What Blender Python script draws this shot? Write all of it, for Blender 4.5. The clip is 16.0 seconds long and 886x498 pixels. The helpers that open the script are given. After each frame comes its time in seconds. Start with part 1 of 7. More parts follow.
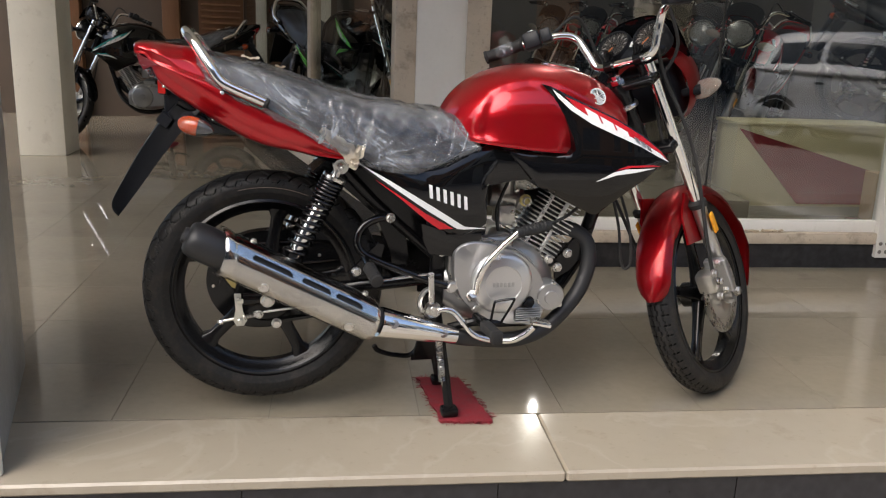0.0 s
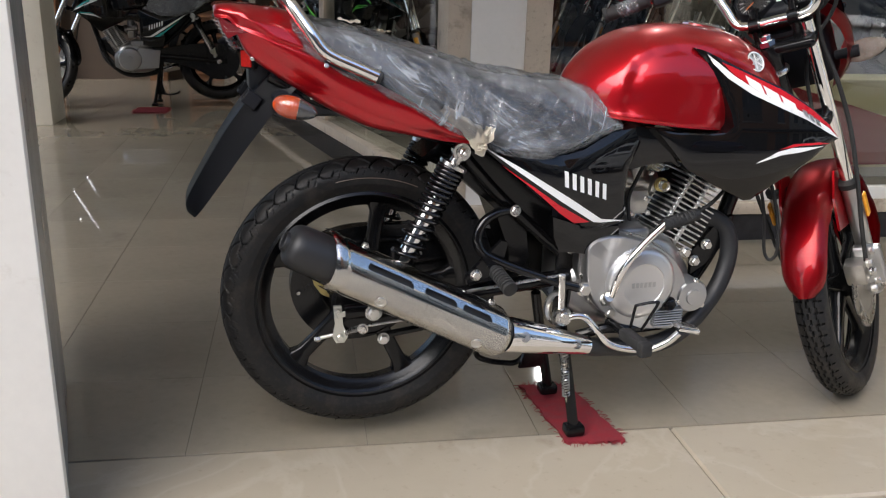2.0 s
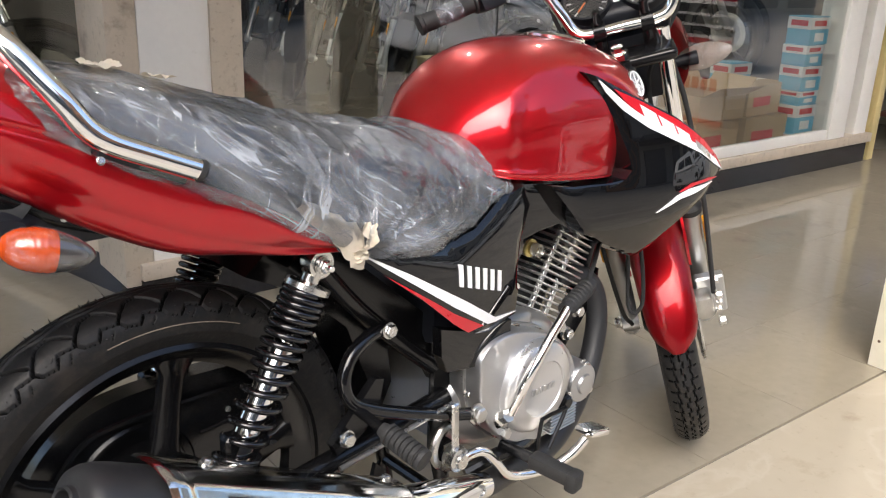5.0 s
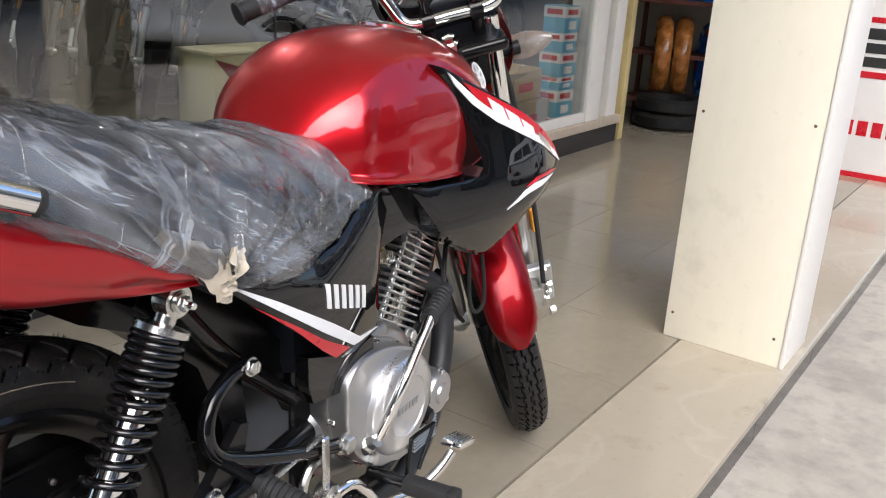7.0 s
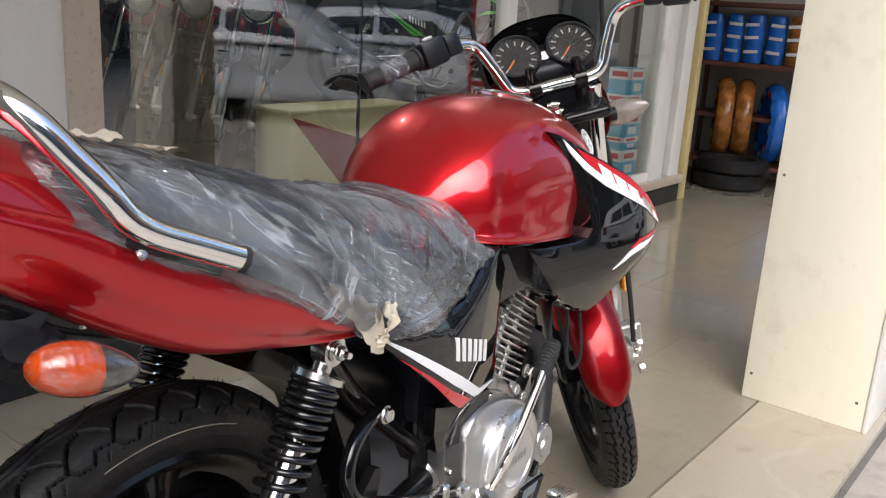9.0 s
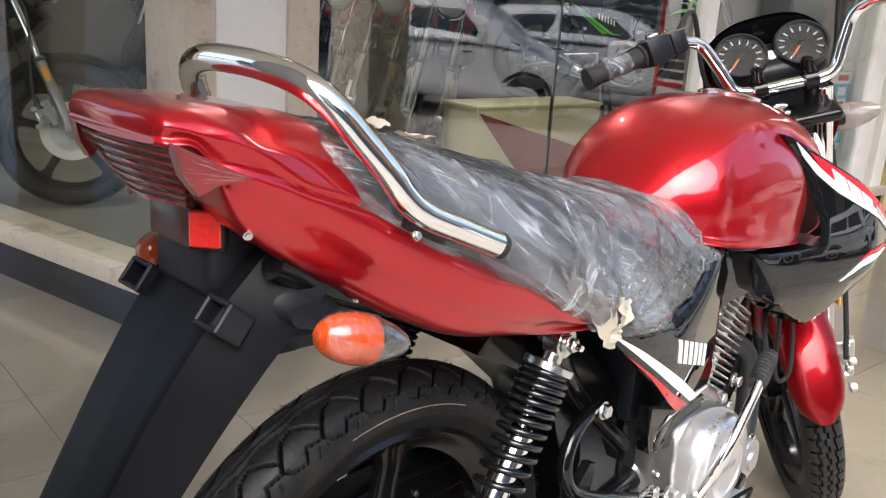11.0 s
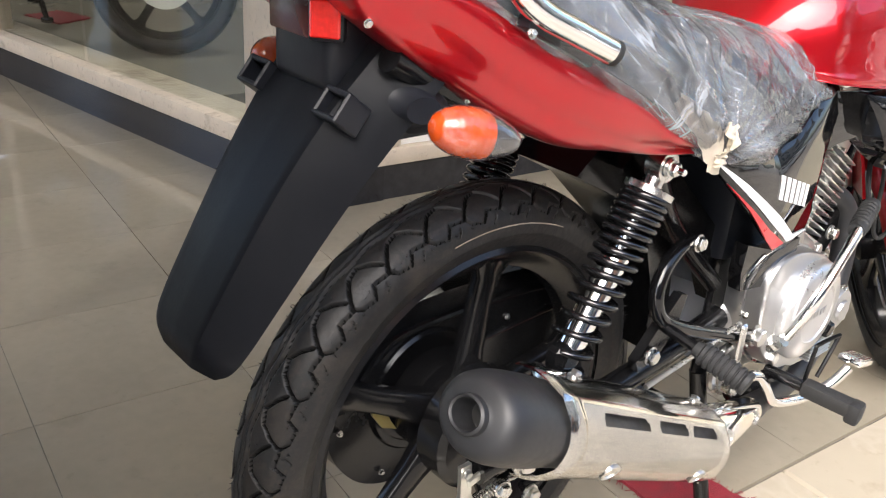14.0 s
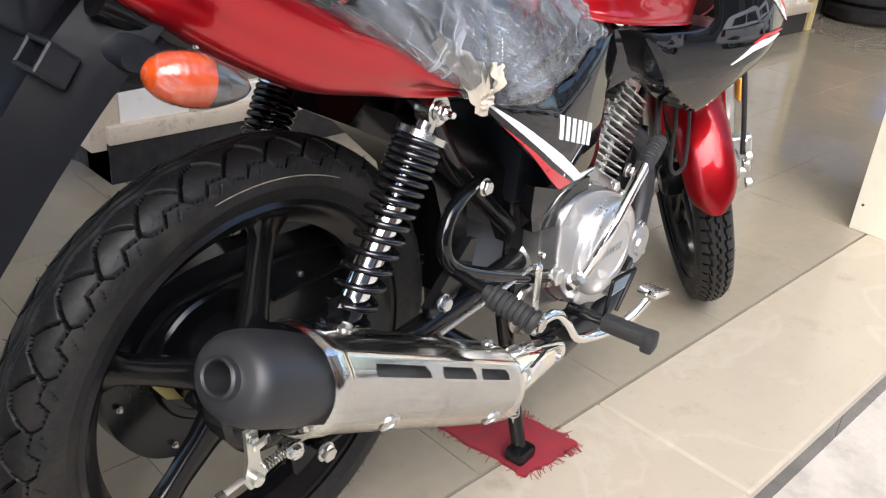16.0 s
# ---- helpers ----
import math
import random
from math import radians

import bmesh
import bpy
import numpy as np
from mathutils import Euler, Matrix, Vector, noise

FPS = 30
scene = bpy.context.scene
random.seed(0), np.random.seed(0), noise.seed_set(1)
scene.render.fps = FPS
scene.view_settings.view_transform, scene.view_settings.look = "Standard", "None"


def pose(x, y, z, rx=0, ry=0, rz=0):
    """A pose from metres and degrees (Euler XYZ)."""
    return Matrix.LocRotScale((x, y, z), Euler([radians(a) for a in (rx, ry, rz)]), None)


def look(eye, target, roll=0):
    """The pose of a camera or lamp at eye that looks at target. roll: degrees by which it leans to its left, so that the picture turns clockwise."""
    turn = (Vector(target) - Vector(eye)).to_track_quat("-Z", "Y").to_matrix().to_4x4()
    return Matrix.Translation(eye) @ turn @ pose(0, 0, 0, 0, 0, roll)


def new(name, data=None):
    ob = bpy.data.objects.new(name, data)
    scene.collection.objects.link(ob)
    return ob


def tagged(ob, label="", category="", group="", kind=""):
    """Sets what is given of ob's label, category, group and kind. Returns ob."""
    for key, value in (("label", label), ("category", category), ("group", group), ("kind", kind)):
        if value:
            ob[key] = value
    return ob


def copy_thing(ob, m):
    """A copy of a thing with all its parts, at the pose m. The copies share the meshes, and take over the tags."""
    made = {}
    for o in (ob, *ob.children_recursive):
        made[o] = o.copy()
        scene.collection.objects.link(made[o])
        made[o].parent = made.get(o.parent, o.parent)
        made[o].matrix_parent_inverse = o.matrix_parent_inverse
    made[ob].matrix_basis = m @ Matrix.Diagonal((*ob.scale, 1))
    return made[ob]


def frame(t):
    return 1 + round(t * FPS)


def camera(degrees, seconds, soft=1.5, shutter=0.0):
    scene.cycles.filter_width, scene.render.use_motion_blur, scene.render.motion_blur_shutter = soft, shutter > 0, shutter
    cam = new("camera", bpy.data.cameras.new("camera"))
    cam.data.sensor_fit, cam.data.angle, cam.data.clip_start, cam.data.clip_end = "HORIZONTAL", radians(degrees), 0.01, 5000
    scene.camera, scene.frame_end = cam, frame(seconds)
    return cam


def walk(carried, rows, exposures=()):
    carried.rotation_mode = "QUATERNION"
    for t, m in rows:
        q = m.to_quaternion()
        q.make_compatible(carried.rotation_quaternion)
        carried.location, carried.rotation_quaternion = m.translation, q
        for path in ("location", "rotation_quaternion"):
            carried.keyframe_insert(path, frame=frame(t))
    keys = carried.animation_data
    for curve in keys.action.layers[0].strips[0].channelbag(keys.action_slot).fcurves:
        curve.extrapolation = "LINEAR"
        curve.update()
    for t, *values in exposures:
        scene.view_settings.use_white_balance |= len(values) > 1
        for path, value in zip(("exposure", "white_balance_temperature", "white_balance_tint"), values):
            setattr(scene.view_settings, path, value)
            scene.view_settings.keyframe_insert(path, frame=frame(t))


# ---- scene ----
cam = camera(54.48, 16.0, soft=1.15)
PATH = [
    (0, 0.2186, -2.2629, 1.0629, 75.287, -2.135, -6.692),
    (0.5, 0.1883, -2.1848, 1.0538, 74.398, -2.407, -7.797),
    (1, 0.0908, -2.0535, 1.0568, 73.827, -1.871, -11.459),
    (1.5, -0.0248, -1.9459, 1.0622, 73.438, -1.498, -12.347),
    (2, -0.1019, -1.8537, 1.0551, 72.376, -1.534, -9.128),
    (2.5, -0.1213, -1.7007, 1.0659, 72.168, -0.816, -7.102),
    (3, -0.0855, -1.5452, 1.0793, 72.029, -0.656, -8.089),
    (3.5, -0.1052, -1.4296, 1.0759, 71.73, -1.713, -11.655),
    (4, -0.1953, -1.2748, 1.0752, 71.617, -2.031, -19.823),
    (4.5, -0.2866, -1.1402, 1.0913, 71.57, -1.903, -29.742),
    (7, -0.3194, -0.8358, 1.0748, 71.255, -3.197, -54.329),
    (7.5, -0.3613, -0.832, 1.0859, 72.474, -3.132, -57.162),
    (8, -0.3888, -0.8285, 1.09, 73.605, -3.07, -57.325),
    (8.5, -0.4119, -0.8105, 1.0934, 74.487, -3.219, -55.076),
    (9, -0.4373, -0.7843, 1.0926, 74.706, -3.375, -51.144),
    (9.5, -0.4574, -0.7662, 1.0875, 74.373, -3.377, -47.589),
    (10, -0.4763, -0.7523, 1.0859, 74.101, -3.284, -44.802),
    (12.5, -0.5382, -0.7201, 1.0745, 72.758, -3.932, -35.303),
    (13, -0.5414, -0.7304, 1.0638, 70.755, -3.89, -34.809),
    (13.5, -0.5492, -0.7365, 1.0402, 67.782, -3.872, -34.38),
    (14, -0.5531, -0.7452, 1.0228, 65.298, -3.951, -34.419),
    (14.5, -0.5513, -0.7592, 1.0076, 63.349, -4.114, -35.129),
    (15, -0.5346, -0.7738, 1.0045, 62.676, -4.125, -37.283),
    (15.5, -0.5005, -0.7885, 1.0043, 62.906, -4.057, -40.64),
    (16, -0.4534, -0.7964, 1.0105, 63.293, -4.393, -43.911),
]
walk(cam, [(t, pose(x, y, z, rx, ry, rz)) for t, x, y, z, rx, ry, rz in PATH],
     exposures=[(0, 0.92, 6450, 10), (0.5, 1.0, 6450, 10), (1.0, 1.2, 6300, 10), (1.5, 1.32, 6250, 10), (2.0, 0.98, 6150, 10), (2.5, 0.9, 6800, 10), (3.0, 1.25, 6900, 10), (3.5, 1.30, 6650, 10), (4, 1.42, 6500, 10), (4.5, 1.50, 6450, 10),
                (7, 1.15, 6050, 10), (8, 1.15, 6150, 10), (9, 1.15, 6150, 10), (9.5, 1.2, 6200, 10), (10, 1.64, 6150, 10), (12.5, 1.75, 6350, 10), (13, 1.82, 6350, 10), (13.5, 1.98, 6400, 10), (14.5, 1.98, 6300, 10), (15, 1.92, 6250, 10), (16, 1.68, 6050, 10)])

# ---- light ----
world = bpy.data.worlds.new("sky")
scene.world = world
world.use_nodes = True
wn = world.node_tree
sky = wn.nodes.new("ShaderNodeTexSky")
sky.sky_type = 'NISHITA'
sky.sun_disc = False
sky.sun_elevation, sky.sun_rotation = radians(48), radians(227)
sky.air_density, sky.dust_density = 1.0, 3.0
wn.nodes["Background"].inputs["Strength"].default_value = 0.15
wn.links.new(sky.outputs["Color"], wn.nodes["Background"].inputs["Color"])
sun_data = bpy.data.lights.new("sun", 'SUN')
sun_data.energy, sun_data.angle, sun_data.color = 1.4, radians(55), (1.0, 0.95, 0.88)
sun = new("sun", sun_data)
sun.matrix_world = look((0, 0, 10), (0.60, 0.55, 9.1))
scene.view_settings.exposure = 1.0


# ---- materials ----
def mat(name, rgb, rough=0.5, metal=0.0, vary=0.12, scale=6.0, bump=0.0, bscale=60.0, spec=0.5, coat=0.0, stretch=(1, 1, 1), per=0.0, rvary=0.08):
    m = bpy.data.materials.new(name)
    m.use_nodes = True
    nt = m.node_tree
    N, L = nt.nodes, nt.links
    p = N["Principled BSDF"]
    tc = N.new("ShaderNodeTexCoord")
    mp = N.new("ShaderNodeMapping")
    mp.inputs["Scale"].default_value = stretch
    L.new(tc.outputs["Object"], mp.inputs["Vector"])
    n1 = N.new("ShaderNodeTexNoise")
    n1.inputs["Scale"].default_value, n1.inputs["Detail"].default_value = scale, 6
    L.new(mp.outputs["Vector"], n1.inputs["Vector"])
    n2 = N.new("ShaderNodeTexNoise")
    n2.inputs["Scale"].default_value, n2.inputs["Detail"].default_value = scale * 14, 3
    L.new(mp.outputs["Vector"], n2.inputs["Vector"])
    add = N.new("ShaderNodeMath")
    add.operation = 'MULTIPLY_ADD'
    add.inputs[1].default_value = 0.35
    L.new(n2.outputs["Fac"], add.inputs[0])
    L.new(n1.outputs["Fac"], add.inputs[2])
    ramp = N.new("ShaderNodeMapRange")
    ramp.inputs["From Min"].default_value, ramp.inputs["From Max"].default_value = 0.35, 1.0
    ramp.inputs["To Min"].default_value, ramp.inputs["To Max"].default_value = 1 - vary, 1 + vary
    L.new(add.outputs[0], ramp.inputs["Value"])
    last = ramp.outputs["Result"]
    if per:
        oi = N.new("ShaderNodeObjectInfo")
        mr = N.new("ShaderNodeMapRange")
        mr.inputs["To Min"].default_value, mr.inputs["To Max"].default_value = 1 - per, 1 + per
        L.new(oi.outputs["Random"], mr.inputs["Value"])
        mu = N.new("ShaderNodeMath")
        mu.operation = 'MULTIPLY'
        L.new(last, mu.inputs[0])
        L.new(mr.outputs["Result"], mu.inputs[1])
        last = mu.outputs[0]
    sc = N.new("ShaderNodeVectorMath")
    sc.operation = 'SCALE'
    sc.inputs[0].default_value = rgb
    L.new(last, sc.inputs["Scale"])
    L.new(sc.outputs["Vector"], p.inputs["Base Color"])
    rr = N.new("ShaderNodeMapRange")
    rr.inputs["From Min"].default_value, rr.inputs["From Max"].default_value = 0.35, 1.0
    rr.inputs["To Min"].default_value, rr.inputs["To Max"].default_value = max(0.0, rough * (1 - rvary * 4)), min(1.0, rough * (1 + rvary * 4))
    L.new(add.outputs[0], rr.inputs["Value"])
    L.new(rr.outputs["Result"], p.inputs["Roughness"])
    p.inputs["Metallic"].default_value = metal
    p.inputs["Specular IOR Level"].default_value = spec
    p.inputs["Coat Weight"].default_value = coat
    p.inputs["Coat Roughness"].default_value = 0.02
    if bump:
        nb = N.new("ShaderNodeTexNoise")
        nb.inputs["Scale"].default_value, nb.inputs["Detail"].default_value = bscale, 4
        L.new(mp.outputs["Vector"], nb.inputs["Vector"])
        b = N.new("ShaderNodeBump")
        b.inputs["Strength"].default_value, b.inputs["Distance"].default_value = bump, 0.002
        L.new(nb.outputs["Fac"], b.inputs["Height"])
        L.new(b.outputs["Normal"], p.inputs["Normal"])
    return m


def glass_mat(name, tint=(0.9, 0.93, 0.92), ior=1.5, dirt=0.0, fixed=None):
    m = bpy.data.materials.new(name)
    m.use_nodes = True
    N, L = m.node_tree.nodes, m.node_tree.links
    N.remove(N["Principled BSDF"])
    tr, gl, mx, fr = (N.new("ShaderNodeBsdf" + k) if k in ("Transparent", "Glossy") else N.new("ShaderNode" + k) for k in ("Transparent", "Glossy", "MixShader", "Fresnel"))
    tr.inputs["Color"].default_value = (*tint, 1)
    gl.inputs["Roughness"].default_value = 0.01
    fr.inputs["IOR"].default_value = ior
    if fixed is None:
        L.new(fr.outputs[0], mx.inputs[0])
    else:
        mx.inputs[0].default_value = fixed
    L.new(tr.outputs[0], mx.inputs[1])
    L.new(gl.outputs[0], mx.inputs[2])
    out = mx.outputs[0]
    # pale diffuse share; in the lamp glass it serves as painted brightness
    if dirt:
        df, m2, nz, mr = N.new("ShaderNodeBsdfDiffuse"), N.new("ShaderNodeMixShader"), N.new("ShaderNodeTexNoise"), N.new("ShaderNodeMapRange")
        df.inputs["Color"].default_value = (0.5, 0.5, 0.48, 1)
        nz.inputs["Scale"].default_value = 3.0
        mr.inputs["From Min"].default_value, mr.inputs["From Max"].default_value = 0.3, 0.8
        mr.inputs["To Max"].default_value = dirt
        tc = N.new("ShaderNodeTexCoord")
        L.new(tc.outputs["Object"], nz.inputs["Vector"])
        L.new(nz.outputs["Fac"], mr.inputs["Value"])
        L.new(mr.outputs[0], m2.inputs[0])
        L.new(out, m2.inputs[1])
        L.new(df.outputs[0], m2.inputs[2])
        out = m2.outputs[0]
    L.new(out, N["Material Output"].inputs["Surface"])
    return m


def clear_mat(name):
    m = bpy.data.materials.new(name)
    m.use_nodes = True
    N, L = m.node_tree.nodes, m.node_tree.links
    tr = N.new("ShaderNodeBsdfTransparent")
    tr.inputs["Color"].default_value = (0.97, 0.985, 0.98, 1)
    L.new(tr.outputs[0], N["Material Output"].inputs["Surface"])
    return m


def glow_mat(name, rgb, power):
    m = bpy.data.materials.new(name)
    m.use_nodes = True
    p = m.node_tree.nodes["Principled BSDF"]
    p.inputs["Base Color"].default_value = (*rgb, 1)
    p.inputs["Emission Color"].default_value = (*rgb, 1)
    p.inputs["Emission Strength"].default_value = power
    return m


def marble_mat(name, rgb, vein, rough, per=0.03, scale=1.6):
    m = mat(name, rgb, rough, vary=0.07, scale=1.2, per=per, rvary=0.06)
    N, L = m.node_tree.nodes, m.node_tree.links
    p = N["Principled BSDF"]
    src = p.inputs["Base Color"].links[0].from_socket
    tc = N.new("ShaderNodeTexCoord")
    nz = N.new("ShaderNodeTexNoise")
    nz.inputs["Scale"].default_value, nz.inputs["Detail"].default_value, nz.inputs["Distortion"].default_value = scale, 8, 1.6
    gm = N.new("ShaderNodeNewGeometry")
    L.new(gm.outputs["Position"], nz.inputs["Vector"])
    ab = N.new("ShaderNodeMath")
    ab.operation = 'SUBTRACT'
    ab.inputs[1].default_value = 0.5
    L.new(nz.outputs["Fac"], ab.inputs[0])
    a2 = N.new("ShaderNodeMath")
    a2.operation = 'ABSOLUTE'
    L.new(ab.outputs[0], a2.inputs[0])
    mr = N.new("ShaderNodeMapRange")
    mr.inputs["From Min"].default_value, mr.inputs["From Max"].default_value = 0.0, 0.028
    mr.inputs["To Min"].default_value, mr.inputs["To Max"].default_value = 0.32, 0.0
    L.new(a2.outputs[0], mr.inputs["Value"])
    mx = N.new("ShaderNodeMix")
    mx.data_type = 'RGBA'
    L.new(mr.outputs[0], mx.inputs["Factor"])
    L.new(src, mx.inputs["A"])
    mx.inputs["B"].default_value = (*vein, 1)
    L.new(mx.outputs["Result"], p.inputs["Base Color"])
    return m


def stain(m, rgb, scale, low, amount):
    """Irregular dirt marks over a finished material, at two sizes."""
    N, L = m.node_tree.nodes, m.node_tree.links
    p = N["Principled BSDF"]
    src = p.inputs["Base Color"].links[0].from_socket
    gm = N.new("ShaderNodeNewGeometry")
    for k, a in ((1.0, amount), (7.0, amount * 0.6)):
        nz, mr, mx = N.new("ShaderNodeTexNoise"), N.new("ShaderNodeMapRange"), N.new("ShaderNodeMix")
        nz.inputs["Scale"].default_value, nz.inputs["Detail"].default_value, nz.inputs["Roughness"].default_value = scale * k, 7, 0.62
        mr.inputs["From Min"].default_value, mr.inputs["From Max"].default_value = low, low + 0.14
        mr.inputs["To Max"].default_value = a
        mx.data_type = 'RGBA'
        L.new(gm.outputs["Position"], nz.inputs["Vector"])
        L.new(nz.outputs["Fac"], mr.inputs["Value"])
        L.new(mr.outputs[0], mx.inputs["Factor"])
        L.new(src, mx.inputs["A"])
        mx.inputs["B"].default_value = (*rgb, 1)
        src = mx.outputs["Result"]
    L.new(src, p.inputs["Base Color"])


M_TILE = mat("polished_tile", (0.268, 0.236, 0.180), 0.04, vary=0.14, scale=2.5, per=0.03, rvary=0.12, spec=0.6)
M_SLAB = marble_mat("cream_marble", (0.36, 0.315, 0.245), (0.44, 0.395, 0.32), 0.14)
M_GROUT = mat("grout", (0.17, 0.15, 0.12), 0.8, scale=30)
M_GRANITE = mat("black_granite", (0.022, 0.022, 0.025), 0.16, vary=0.4, scale=30, per=0.1)
M_GREYSTONE = mat("grey_laminate", (0.46, 0.45, 0.43), 0.2, vary=0.06, scale=4)
M_PAINT = mat("cream_paint", (0.84, 0.80, 0.70), 0.5, vary=0.05, scale=3, bump=0.15, bscale=25)
M_WHITE = mat("white_paint", (0.80, 0.78, 0.73), 0.55, vary=0.06, scale=4, bump=0.2, bscale=25)
M_BEIGE = mat("beige_frame", (0.55, 0.47, 0.37), 0.5, vary=0.12, scale=9, bump=0.2, bscale=40)
M_CREAMPANEL = mat("cream_laminate", (0.86, 0.81, 0.66), 0.4, vary=0.05, scale=2.5, stretch=(1, 1, 0.3))
M_CONC = mat("worn_concrete", (0.40, 0.365, 0.31), 0.85, vary=0.18, scale=3.5, bump=0.7, bscale=35)
M_CEIL = mat("ceiling_paint", (0.84, 0.82, 0.77), 0.8, vary=0.05)
M_WALL = mat("wall_paint", (0.50, 0.48, 0.42), 0.7, vary=0.08)
M_WOOD = mat("brown_wood", (0.16, 0.075, 0.035), 0.45, vary=0.3, scale=5, stretch=(1, 1, 0.1))
M_GLASS = [glass_mat("shop_glass", (0.88, 0.90, 0.88), 2.35, 0.0), clear_mat("glass_body")]
M_GLASS_SIDE = [glass_mat("side_glass", (0.84, 0.87, 0.85), 1.45, 0.0), M_GLASS[1]]
for m_, col_, sc_, lo_, amt_ in ((M_TILE, (0.13, 0.11, 0.085), 5.0, 0.60, 0.35), (M_SLAB, (0.20, 0.15, 0.10), 6.0, 0.60, 0.55), (M_CONC, (0.19, 0.175, 0.15), 2.2, 0.50, 0.5), (M_PAINT, (0.42, 0.36, 0.27), 3.0, 0.60, 0.5), (M_WHITE, (0.50, 0.45, 0.37), 3.0, 0.62, 0.5), (M_CREAMPANEL, (0.55, 0.49, 0.37), 4.0, 0.62, 0.4), (M_BEIGE, (0.22, 0.17, 0.12), 7.0, 0.56, 0.7)):
    stain(m_, col_, sc_, lo_, amt_)


# ---- mesh helpers ----
def finish(name, bm, material, smooth=35):
    bmesh.ops.recalc_face_normals(bm, faces=bm.faces)
    me = bpy.data.meshes.new(name)
    bm.to_mesh(me)
    bm.free()
    for q in (material if isinstance(material, (list, tuple)) else [material]):
        me.materials.append(q)
    if smooth:
        me.shade_smooth()
        me.set_sharp_from_angle(angle=radians(smooth))
    return me


def part(name, bm, material, parent=None, label="", smooth=35):
    ob = new(name, finish(name, bm, material, smooth))
    if parent is not None:
        ob.parent = parent
    if label:
        ob["label"] = label
    return ob


def thing(name, label, category, m=None, group="", kind=""):
    ob = new(name)
    ob.empty_display_size = 0.1
    if m is not None:
        ob.matrix_world = m
    return tagged(ob, label, category, group, kind)


def box(x0, x1, y0, y1, z0, z1, bevel=0.0, segs=2, bm=None, m=None):
    own = bmesh.new()
    bmesh.ops.create_cube(own, size=1.0)
    for v in own.verts:
        v.co = Vector(((x0 + x1) / 2 + v.co.x * (x1 - x0), (y0 + y1) / 2 + v.co.y * (y1 - y0), (z0 + z1) / 2 + v.co.z * (z1 - z0)))
    if bevel:
        bmesh.ops.bevel(own, geom=own.edges[:], offset=bevel, segments=segs, affect='EDGES', profile=0.5)
    if m is not None:
        own.transform(m)
    return merge(bm, own)


def merge(bm, own):
    if bm is None:
        return own
    vs = [bm.verts.new(v.co) for v in own.verts]
    own.verts.index_update()
    for f in own.faces:
        try:
            bm.faces.new([vs[v.index] for v in f.verts])
        except ValueError:
            pass
    own.free()
    return bm


def catmull(pts, n, closed=False):
    pts = np.array(pts, float)
    k = len(pts)
    if not closed:
        ext = np.vstack([2 * pts[0] - pts[1], pts, 2 * pts[-1] - pts[-2]])
    out = []
    for q in np.linspace(0, k if closed else k - 1, n, endpoint=not closed):
        i = min(int(q), (k if closed else k - 1) - 1)
        t = q - i
        p0, p1, p2, p3 = (pts[(i + j) % k] for j in (-1, 0, 1, 2)) if closed else ext[i:i + 4]
        out.append(0.5 * (2 * p1 + (p2 - p0) * t + (2 * p0 - 5 * p1 + 4 * p2 - p3) * t * t + (3 * p1 - p0 - 3 * p2 + p3) * t ** 3))
    return np.array(out)


def skin(rings, bm=None, closed=True, caps=(True, True)):
    """Faces between rings of equally many points."""
    bm = bm or bmesh.new()
    vs = [[bm.verts.new(p) for p in r] for r in rings]
    n = len(vs[0])
    for a, b in zip(vs, vs[1:]):
        for i in range(n if closed else n - 1):
            j = (i + 1) % n
            bm.faces.new((a[i], a[j], b[j], b[i]))
    if closed and caps[0]:
        bm.faces.new(vs[0])
    if closed and caps[1]:
        bm.faces.new(vs[-1][::-1])
    return bm


def tube(path, r, n=10, smooth=0, bm=None, caps=True, closed=False):
    """A round bar along a path; r is one radius or one for each point."""
    rs = np.full(len(path), r) if np.isscalar(r) else np.array(r, float)
    pts = np.array(path, float)
    if smooth:
        both = catmull(np.c_[pts, rs], smooth, closed)
        pts, rs = both[:, :3], both[:, 3]
    k = len(pts)
    tang = np.roll(pts, -1, 0) - np.roll(pts, 1, 0) if closed else np.gradient(pts, axis=0)
    tang /= np.linalg.norm(tang, axis=1)[:, None] + 1e-12
    up = np.array([0, 0, 1.0]) if abs(tang[0][2]) < 0.9 else np.array([1.0, 0, 0])
    a = up - tang[0] * (up @ tang[0])
    a /= np.linalg.norm(a)
    rings, ang = [], np.linspace(0, 2 * np.pi, n, endpoint=False)
    for i in range(k):
        a = a - tang[i] * (a @ tang[i])
        a /= np.linalg.norm(a)
        b = np.cross(tang[i], a)
        rings.append(pts[i] + rs[i] * (np.outer(np.cos(ang), a) + np.outer(np.sin(ang), b)))
    if closed:
        return skin(rings + [rings[0]], bm, caps=(False, False))
    return skin(rings, bm, caps=(caps, caps))


def frame_of(origin, axis, side=(0, 0, 1)):
    z = Vector(axis).normalized()
    x = Vector(side).cross(z)
    if x.length < 1e-4:
        x = Vector((1, 0, 0)).cross(z)
    x.normalize()
    return Matrix.Translation(origin) @ Matrix((x, z.cross(x), z)).transposed().to_4x4()


